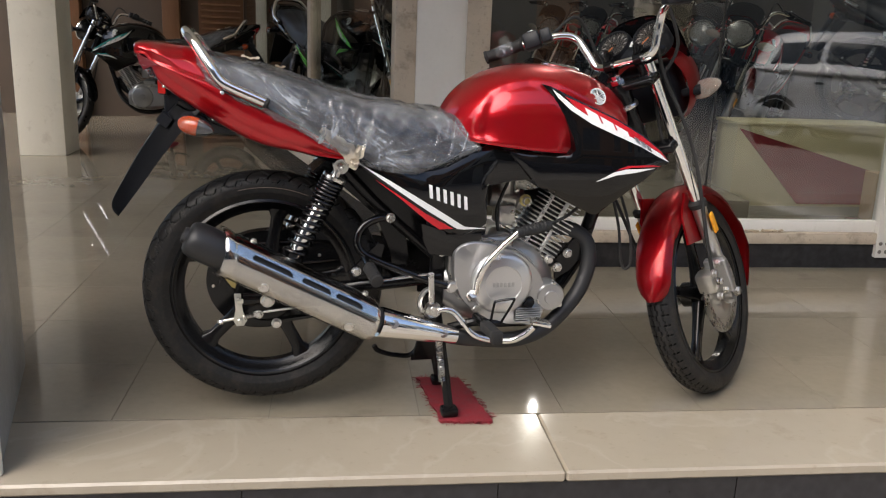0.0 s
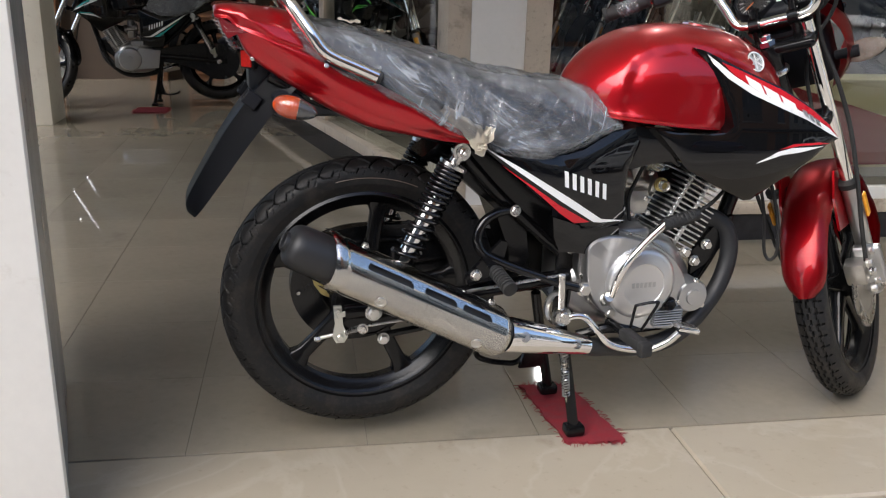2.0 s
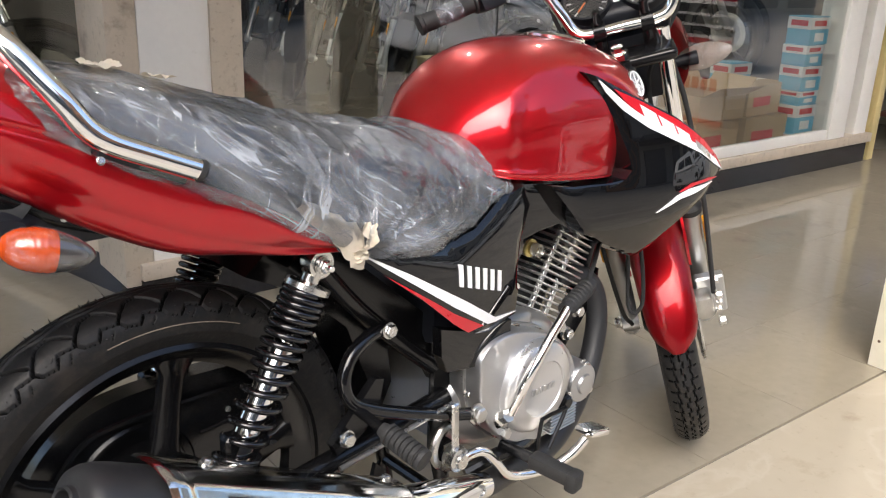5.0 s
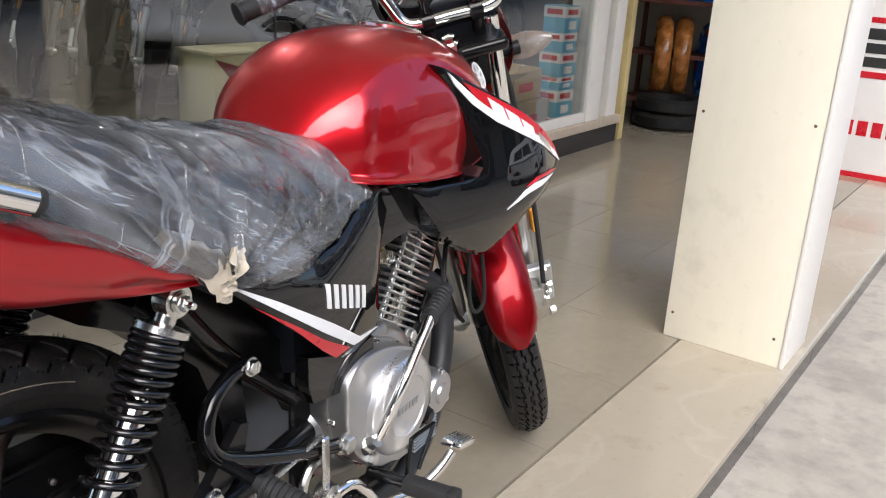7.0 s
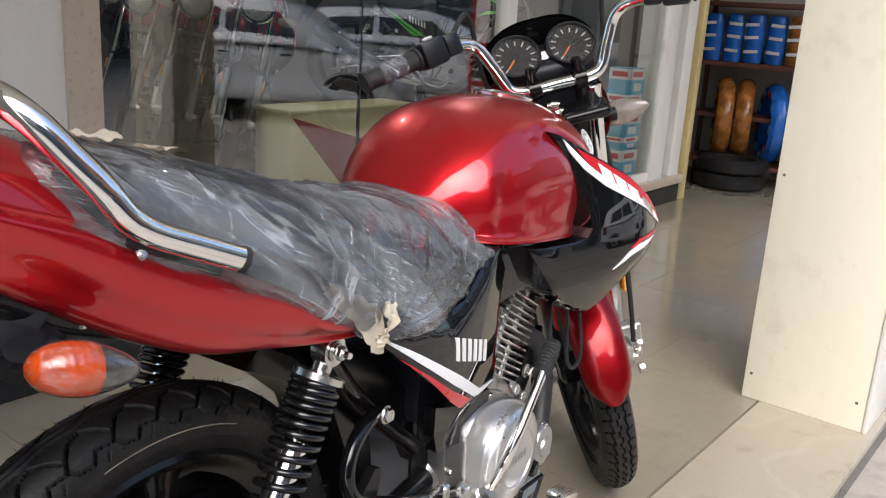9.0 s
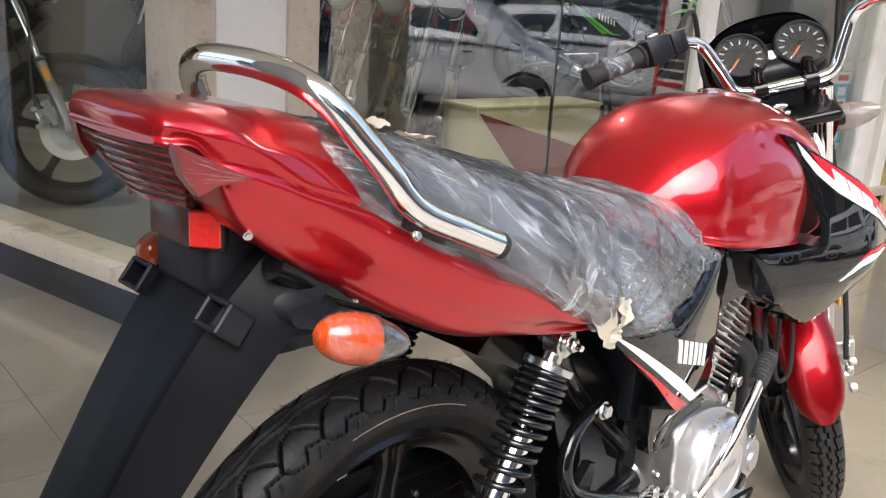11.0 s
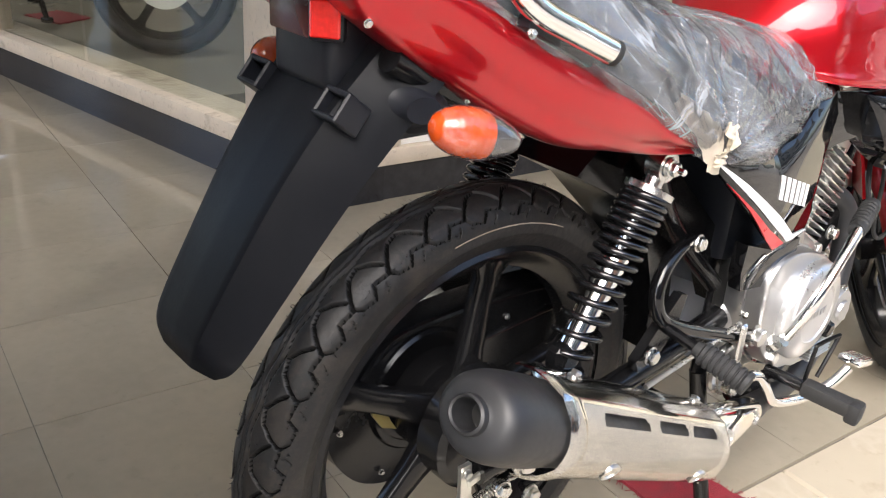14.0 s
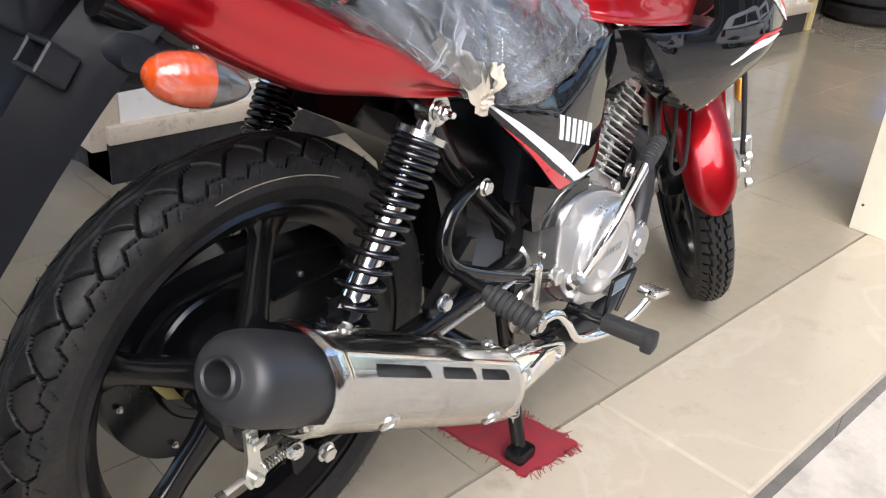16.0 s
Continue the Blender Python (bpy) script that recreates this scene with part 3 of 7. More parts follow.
M_FILM = film_mat("packing_film", 0.06, 0.29, 1.25, 0.018)
M_THINFILM = film_mat("thin_film", 0.02, 0.5, 3.0, 0.022, 0.04)
M_LENSFILM = film_mat("lens_film", 0.006, 0.20, 3.0, 0.013, 0.03)


# ---- motorcycle ----
def tyre(R, width, section, nu, nv, pattern, m):
    """A tyre as one skin with cut tread: nu steps round, nv across."""
    u = np.linspace(0, 2 * np.pi, nu, endpoint=False)
    th = np.linspace(-2.25, 2.25, nv)
    rows, deep = [], []
    for q in th:
        k = abs(q)
        y = width * math.sin(min(k, 1.75)) * math.copysign(1, q) if k < 1.75 else math.copysign(width * (math.sin(1.75) - (k - 1.75) * 0.55), q)
        drop = section * 0.5 * (1 - math.cos(k)) if k < 1.4 else section * (0.5 * (1 - math.cos(1.4)) + (k - 1.4) * 0.70)
        s = width * q
        cut = pattern(u * R, s, R) if k < 1.45 else np.zeros(nu)
        deep.append(cut)
        rows.append(np.c_[(R - drop - cut) * np.cos(u), np.full(nu, y), (R - drop - cut) * np.sin(u)])
    bm = skin(rows, closed=True, caps=(False, False))
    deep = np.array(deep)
    # deep-cut faces get the darker colour, painted shade for tread contrast
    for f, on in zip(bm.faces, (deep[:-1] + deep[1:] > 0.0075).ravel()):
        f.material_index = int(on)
    bm.transform(m)
    return bm


BLOCK_LINES = (  # grooves round one shoulder block: (pitches along, metres from the crown) pairs, width, depth
    (((0.66, 0.0320), (0.50, 0.0225), (0.27, 0.0135), (0.0, 0.0175), (-0.22, 0.0310), (-0.36, 0.0430)), 0.0017, 0.0085),
    (((-0.36, 0.0430), (-0.22, 0.0530), (0.10, 0.0565), (0.26, 0.0420), (0.62, 0.0450)), 0.0015, 0.0075),
    (((0.47, 0.0520), (0.36, 0.0620)), 0.0010, 0.0040))


def tread_rear(a, s, R):
    per = 2 * math.pi * R / 34
    k = abs(s)
    x = (-a + (0.5 * per if s > 0 else 0.0)) % per
    cut = np.zeros_like(a)
    for line, half, depth in BLOCK_LINES:
        for (u0, k0), (u1, k1) in zip(line, line[1:]):
            dx, dk = (u1 - u0) * per, k1 - k0
            for shift in (-1, 0, 1):
                px, pk = x - (u0 + shift) * per, k - k0
                t = np.clip((px * dx + pk * dk) / (dx * dx + dk * dk), 0, 1)
                d = np.hypot(px - t * dx, pk - t * dk)
                cut = np.maximum(cut, depth * np.clip((half + 0.0008 - d) / 0.0014, 0, 1))
    # wavy groove along each side of the crown
    wave = 0.0048 + 0.0016 * np.sin(2 * math.pi * x / per)
    return np.maximum(cut, 0.005 * np.clip((0.0030 - np.abs(k - wave)) / 0.0020, 0, 1))


def nubs(root, R, half, section, m, count, seed):
    """Fine rubber hairs left by the mould."""
    r, bm = random.Random(seed), bmesh.new()
    for k in range(count):
        u, q = 2 * math.pi * r.random(), r.choice((-1.2, -0.95, -0.35, 0.3, 0.95, 1.2)) + r.uniform(-0.03, 0.03)
        rr, y = R - section * 0.5 * (1 - math.cos(q)), half * math.sin(q)
        at = Vector((rr * math.cos(u), y, rr * math.sin(u)))
        out = Vector((math.cos(u) * math.cos(q), math.sin(q), math.sin(u) * math.cos(q)))
        bend = Vector((r.uniform(-1, 1), r.uniform(-1, 1), r.uniform(-1, 1))) * 0.0016
        L = r.uniform(0.002, 0.0055)
        tube([m @ at, m @ (at + out * L * 0.6), m @ (at + out * L + bend)], [0.0006, 0.0005, 0.0003], 4, bm=bm)
    part("rubber_hairs", bm, M_RUBBER, root)["kind"] = "stuff"


def tread_front(a, s, R):
    n = 62
    per = 2 * math.pi * R / n
    f = (a / per) % 1
    st = np.where(f < 0.5, 0.0022, -0.0022)
    cut = np.zeros_like(a)
    for c in (-0.017, 0.0, 0.017):
        cut = np.where(np.abs(s - c - st) < 0.0019, 0.0065, cut)
    for c in (-0.017, 0.017, 0.030, -0.030):
        cut = np.where((np.abs(s - c) < 0.006) & (np.minimum(f, 1 - f) < 0.075), 0.0055, cut)
    return cut


def cast_wheel(root, R, rim_r, half, m, rear, spoke0, fine, name, hub_r=0.045):
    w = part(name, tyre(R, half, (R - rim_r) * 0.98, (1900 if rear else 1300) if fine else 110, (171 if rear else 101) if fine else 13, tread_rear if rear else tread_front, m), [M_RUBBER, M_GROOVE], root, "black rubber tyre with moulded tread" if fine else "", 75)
    if fine:
        nubs(w, R, half, (R - rim_r) * 0.98, m, 420 if rear else 160, 5)
    hw = half * 0.80
    prof = [(rim_r + 0.004, -hw - 0.004), (rim_r + 0.010, -hw), (rim_r + 0.002, -hw + 0.004), (rim_r - 0.008, -hw + 0.012), (rim_r - 0.016, -hw + 0.02), (rim_r - 0.026, -0.012),
            (rim_r - 0.026, 0.012), (rim_r - 0.016, hw - 0.02), (rim_r - 0.008, hw - 0.012), (rim_r + 0.002, hw - 0.004), (rim_r + 0.010, hw), (rim_r + 0.004, hw + 0.004)]
    mm = m @ pose(0, 0, 0, 90, 0, 0)
    rim = part("rim", lathe(prof + [(rim_r + 0.012, 0)] + prof[:1], mm, 72 if fine else 40), M_BLACK, w, "gloss black cast rim")
    for k in range(5):
        a = radians(spoke0 + 72 * k)
        d, e = np.array([math.cos(a), 0, math.sin(a)]), np.array([-math.sin(a), 0, math.cos(a)])
        rings = []
        for r, wd, th in ((hub_r - 0.01, 0.026, 0.018), (hub_r + 0.04, 0.019, 0.013), (rim_r * 0.62, 0.016, 0.011), (rim_r - 0.045, 0.017, 0.012), (rim_r - 0.018, 0.032, 0.016)):
            rings.append([d * r + e * sx * wd + np.array([0, sy * th, 0]) for sx, sy in ((-1, -0.6), (-0.75, -1), (0.75, -1), (1, -0.6), (1, 0.6), (0.75, 1), (-0.75, 1), (-1, 0.6))])
        b = skin(rings)
        b.transform(m)
        part("spoke", b, M_BLACK, w, smooth=50)
    part("hub", lathe([(hub_r * 0.7, -0.06), (hub_r, -0.05), (hub_r, 0.05), (hub_r * 0.7, 0.06)], mm, 32), M_BLACK, w)
    part("valve", rod(*(m @ Vector(q) for q in ((rim_r - 0.022, 0.0, 0.02), (rim_r - 0.06, -0.012, 0.03))), 0.004, 8), M_DARKRUBBER, w)
    return w


AXLE_R, AXLE_F = Vector((0, 0, 0.360)), Vector((1.300, -0.008, 0.293))
RAKE, STEER = radians(26.5), 41.0
DECAL = {"a": M_STICKERW, "b": M_STICKERR}


def helix(a, b, r, turns, wire, n=26, seg=7):
    a, b = Vector(a), Vector(b)
    m = frame_of(a, b - a)
    L = (b - a).length
    k = int(turns * n)
    return tube([m @ Vector((r * math.cos(2 * math.pi * i / n), r * math.sin(2 * math.pi * i / n), L * i / k)) for i in range(k + 1)], wire, seg)


def shock(root, y, fine):
    sy = math.copysign(1, y)
    top = Vector((0.185, y * 0.80, 0.706))
    d = (Vector((0.066, y * 0.74, 0.474)) - top).normalized()
    low = top + d * 0.335
    s = part("shock_absorber", lathe([(0.008, 0.0), (0.008, 0.12)], frame_of(top + d * 0.03, d), 16), M_CHROME, root, "twin rear shock absorber with black coil spring")
    # coils close together above, open below
    m, n, turns = frame_of(top + d * 0.040, d), (28 if fine else 10), 15.5
    path = []
    for i in range(int(turns * n) + 1):
        u = i / (turns * n)
        path.append(m @ Vector((0.0275 * math.cos(2 * math.pi * i / n), 0.0275 * math.sin(2 * math.pi * i / n), 0.245 * (0.52 * u + 0.48 * u ** 2.6))))
    part("spring", tube(path, 0.0045, 8 if fine else 4), M_SPRING, s, "gloss black coil spring", 60)
    part("damper", lathe([(0.013, 0.0), (0.0175, 0.01), (0.0175, 0.175), (0.012, 0.18)], frame_of(top + d * 0.11, d), 24), M_CHROME, s, "chrome damper body")
    part("collar", lathe([(0.012, 0), (0.031, 0.003), (0.031, 0.011), (0.02, 0.014)], frame_of(top + d * 0.026, d), 28), M_STEEL, s)
    part("collar", lathe([(0.016, 0), (0.030, 0.002), (0.031, 0.010), (0.024, 0.016), (0.021, 0.036), (0.015, 0.040)], frame_of(top + d * 0.281, d), 28), M_STEEL, s)
    for at in (top, low):
        bm = lathe([(0.010, -0.011), (0.019, -0.011), (0.0205, 0), (0.019, 0.011), (0.010, 0.011)], frame_of(at, (0, 1, 0)), 28)
        bm = rod(at, at + (d if at is top else -d) * 0.034, 0.0125, 14, bm)
        part("eye", bm, M_STEEL, s)
    part("bushing", lathe([(0.007, -0.0115), (0.013, -0.0115), (0.013, 0.0115), (0.007, 0.0115)], frame_of(top, (0, 1, 0)), 20), M_DARKRUBBER, s)
    part("washer", lathe([(0.0, 0.0), (0.0125, 0.0), (0.0125, 0.002), (0.0, 0.002)], frame_of(top + Vector((0, sy * 0.0116, 0)), (0, sy, 0)), 20), M_STEEL, s)
    part("bolt", bolt(top + Vector((0, sy * 0.0136, 0)), (0, sy, 0), 0.0082, 0.011), M_STEEL, s)
    part("bolt_end", lathe([(0.0045, 0), (0.0045, 0.008), (0.0035, 0.009), (0, 0.009)], frame_of(top + Vector((0, sy * 0.0246, 0)), (0, sy, 0)), 12), M_CHROME, s)
    part("bolt", bolt(low + Vector((0, sy * 0.011, 0)), (0, sy, 0), 0.008, 0.010), M_STEEL, s)


def inside(outline, x, z):
    """How far (x, z) lies inside an outline; negative outside."""
    best, hit = 1e9, False
    for (x0, z0), (x1, z1) in zip(outline, outline[1:] + outline[:1]):
        dx, dz = x1 - x0, z1 - z0
        t = max(0.0, min(1.0, ((x - x0) * dx + (z - z0) * dz) / (dx * dx + dz * dz)))
        best = min(best, math.hypot(x - x0 - t * dx, z - z0 - t * dz))
        if (z0 > z) != (z1 > z) and x < x0 + (z - z0) / dz * dx:
            hit = not hit
    return best if hit else -best


def ease(q):
    q = max(0.0, min(1.0, q))
    return q * q * (3 - 2 * q)


def tank(root, paint):
    st = []
    for x, zt, hw, zw, hb, zb in ((0.470, 0.842, 0.066, 0.80, 0.062, 0.78), (0.500, 0.884, 0.108, 0.80, 0.105, 0.775), (0.545, 0.922, 0.150, 0.80, 0.160, 0.768), (0.605, 0.951, 0.172, 0.81, 0.178, 0.761),
                                  (0.680, 0.965, 0.181, 0.815, 0.185, 0.753), (0.760, 0.965, 0.184, 0.815, 0.183, 0.747), (0.840, 0.952, 0.170, 0.815, 0.140, 0.745), (0.915, 0.920, 0.134, 0.81, 0.09, 0.75),
                                  (0.965, 0.880, 0.100, 0.80, 0.07, 0.76), (0.985, 0.845, 0.055, 0.80, 0.04, 0.78)):
        half = [(hw * math.sin(q) ** 0.87, zw + (zt - zw) * max(0.0, math.cos(q)) ** 0.87) for q in np.linspace(0, math.pi / 2, 9)]
        st.append((x, half + [(hw * 0.5 + hb * 0.5, zw * 0.5 + zb * 0.5), (hb, zb + 0.010), (hb * 0.995, zb + 0.003), (hb * 0.965, zb), (hb * 0.5, zb), (0, zb)]))
    bm = loft(st, 90, 110)
    # knee hollow with a firm upper edge
    knee = [(0.528, 0.70), (0.532, 0.80), (0.540, 0.855), (0.562, 0.897), (0.605, 0.924), (0.665, 0.936), (0.735, 0.926), (0.86, 0.86), (0.86, 0.70)]
    for v in bm.verts:
        if 0.50 < v.co.x < 0.87 and abs(v.co.y) > 0.03:
            v.co.y -= math.copysign(0.011 * ease((inside(knee, v.co.x, v.co.z) + 0.006) / 0.030), v.co.y)
    t = part("fuel_tank", bm, paint, root, "glossy candy red fuel tank")
    cap = frame_of((0.80, 0, 0.9585), (0.17, 0, 1))
    part("filler_cap", lathe([(0.052, -0.006), (0.054, 0.002), (0.048, 0.006), (0.036, 0.008), (0.034, 0.005), (0.0, 0.006)], cap, 40), M_CHROME, t, "chrome filler cap")
    return t


def tank_y(x, z):
    """Right-hand face of the tank and its shrouds; under the lower crease it turns inwards."""
    crease = 0.667 + 0.09 * (x - 0.67)
    return -(0.150 + 0.040 * ease((0.95 - z) / 0.26) + 0.052 * ease((x - 0.66) / 0.30) - 0.25 * 0.05 * math.log1p(math.exp((0.72 - x) / 0.05)) - 0.55 * 0.006 * math.log1p(math.exp((crease - z) / 0.006)) - 0.12 * 0.03 * math.log1p(math.exp((x - 0.93) / 0.03)))


def cover_y(x, z):
    fold = float(np.interp(x, (0.20, 0.226, 0.40, 0.505, 0.58, 0.62), (0.745, 0.735, 0.662, 0.712, 0.758, 0.775)))
    lean = 0.32 * 0.004 * math.log1p(math.exp(min(40.0, (z - fold) / 0.004)))
    return -(0.178 - 0.055 * max(0.0, (x - 0.25)) - 0.8 * (z - 0.625) ** 2 - 0.35 * (x - 0.40) ** 2 - lean)


def body_panels(root, two):
    for sgn in (-1, 1):
        put = (lambda b: b) if sgn < 0 else flip_y
        # tank shroud: upper wedge and lower scoop
        sh = part("tank_shroud", put(plate([(0.6973, 0.9219), (0.7226, 0.9150), (0.7930, 0.8820), (0.8800, 0.8435), (0.9550, 0.8010), (1.0020, 0.7665), (1.0320, 0.7330), (1.0000, 0.7211), (0.9460, 0.6747), (0.8965, 0.6249), (0.8642, 0.5862), (0.8496, 0.5837), (0.8191, 0.5989),
                                                (0.7618, 0.6250), (0.7268, 0.6443), (0.6954, 0.6574), (0.6580, 0.7010), (0.6164, 0.7489), (0.6599, 0.7430), (0.7299, 0.7420), (0.7662, 0.7454), (0.7804, 0.7595), (0.7751, 0.7873), (0.7529, 0.8456), (0.7263, 0.8904)], lambda x, z: tank_y(x, z) - 0.006, 0.060, 0.012)), M_BLACKPAINT, root, "glossy black tank shroud with white and red stripes")
        f = 0.0085
        part("stripe", put(plate([(0.722, 0.910), (0.745, 0.893), (0.779, 0.866), (0.820, 0.840), (0.874, 0.816), (0.940, 0.788), (1.000, 0.757), (1.028, 0.734), (0.998, 0.747), (0.944, 0.774), (0.874, 0.803), (0.817, 0.828), (0.768, 0.859), (0.735, 0.890)], lambda x, z: tank_y(x, z) - f, 0.002, 0.025, 0.0)), DECAL["a"], sh, "white decal stripe")
        part("stripe", put(plate([(0.752, 0.894), (0.793, 0.877), (0.880, 0.839), (0.952, 0.798), (1.000, 0.764), (1.026, 0.737), (1.000, 0.758), (0.940, 0.789), (0.874, 0.817), (0.820, 0.841), (0.779, 0.867)], lambda x, z: tank_y(x, z) - f, 0.002, 0.025, 0.0)), DECAL["b"], sh, "red decal stripe")
        for k in range(6):
            wide = k < 3
            x = 0.800 + 0.0375 * k if wide else 0.924 + 0.0165 * (k - 3)
            zt = 0.868 - 0.53 * (x - 0.80) if wide else 0.8005 - 0.58 * (x - 0.924)
            w, h = (0.032, 0.0235) if wide else (0.0125, 0.0145)
            part("lettering", put(plate([(x, zt), (x + w, zt - 0.53 * w), (x + w + h * 0.45, zt - 0.53 * w - h), (x + h * 0.45, zt - h)], lambda x, z: tank_y(x, z) - 0.0095, 0.002, 0.03, 0.0)), M_STICKERW if wide else M_STEEL, sh)
        part("stripe", put(plate([(0.8327, 0.6813), (0.8747, 0.7077), (0.9055, 0.7167), (0.9867, 0.7185), (0.9263, 0.7073), (0.8834, 0.7012)], lambda x, z: tank_y(x, z) - f, 0.002, 0.025, 0.0)), DECAL["a"], sh, "white decal stripe")
        part("stripe", put(plate([(0.8794, 0.7136), (0.9106, 0.7255), (0.9747, 0.7274), (1.0051, 0.7235), (0.9230, 0.7213)], lambda x, z: tank_y(x, z) - f, 0.002, 0.025, 0.0)), DECAL["b"], sh, "red decal stripe")
        # emblem on the tank
        em = frame_of((0.853, sgn * 0.142, 0.891), (0.16, sgn * 0.86, 0.48))
        e = part("emblem", lathe([(0.0, 0.003), (0.024, 0.003), (0.0245, 0.0)], em, 32), M_STICKERB, root, "round emblem with white ring")
        rim = lathe([(0.0225, 0.003), (0.0235, 0.0042), (0.0205, 0.0042), (0.0205, 0.003)], em, 32)
        part("ring", rim, M_STICKERW, e)
        for k in range(3):
            part("spoke", box(-0.0011, 0.0011, -0.019, 0.019, 0.003, 0.0042, m=em @ pose(0, 0, 0, 0, 0, 60 * k)), M_STICKERW, e, smooth=0)
        # side cover
        sc = part("side_cover", put(plate([(0.206, 0.742), (0.226, 0.740), (0.262, 0.718), (0.300, 0.706), (0.379, 0.694), (0.450, 0.706), (0.545, 0.752), (0.572, 0.766), (0.615, 0.748), (0.588, 0.705), (0.566, 0.668), (0.560, 0.62), (0.568, 0.566), (0.566, 0.536),
                                               (0.500, 0.528), (0.462, 0.536), (0.40, 0.578), (0.318, 0.640), (0.235, 0.708)], cover_y, 0.006, 0.010)), M_BLACKPAINT, root, "glossy black side cover with white and red stripes")
        g = lambda x, z: cover_y(x, z) - 0.0022
        part("stripe", put(plate([(0.219, 0.724), (0.305, 0.676), (0.424, 0.604), (0.505, 0.552), (0.566, 0.5435), (0.503, 0.5445), (0.485, 0.547), (0.40, 0.600), (0.30, 0.668)], g, 0.002, 0.03, 0.0)), DECAL["a"], sc, "white decal stripe")
        part("stripe", put(plate([(0.262, 0.683), (0.345, 0.628), (0.400, 0.590), (0.474, 0.548), (0.436, 0.548), (0.40, 0.573), (0.33, 0.632)], g, 0.002, 0.03, 0.0)), DECAL["b"], sc, "red decal stripe")
        for k in range(6):
            x, z = 0.404 + 0.0190 * k, 0.667 - 0.0065 * k
            part("lettering", put(plate([(x, z), (x + 0.0088, z - 0.003), (x + 0.0116, z - 0.038), (x + 0.003, z - 0.035)], g, 0.002, 0.006, 0.0)), M_STICKERW, sc)
        part("under_tank_cover", put(plate([(0.539, 0.756), (0.596, 0.751), (0.712, 0.742), (0.785, 0.715), (0.759, 0.647), (0.711, 0.649), (0.670, 0.673), (0.623, 0.667), (0.581, 0.656), (0.546, 0.674)], lambda x, z: -0.140 - 0.10 * (x - 0.60) + 0.8 * max(0.0, 0.72 - z) ** 2, 0.02, 0.03)), M_BLACKPAINT, root, "glossy black panel under the tank")
        # tail side pieces under the cover: frame plate
        part("frame_cover", put(plate([(0.392, 0.560), (0.400, 0.511), (0.416, 0.478), (0.483, 0.467), (0.561, 0.485), (0.555, 0.532), (0.470, 0.533)], lambda x, z: -0.150 + 0.10 * (0.53 - z), 0.02, 0.06)), M_BLACKPAINT, root, "glossy black cover over the frame")


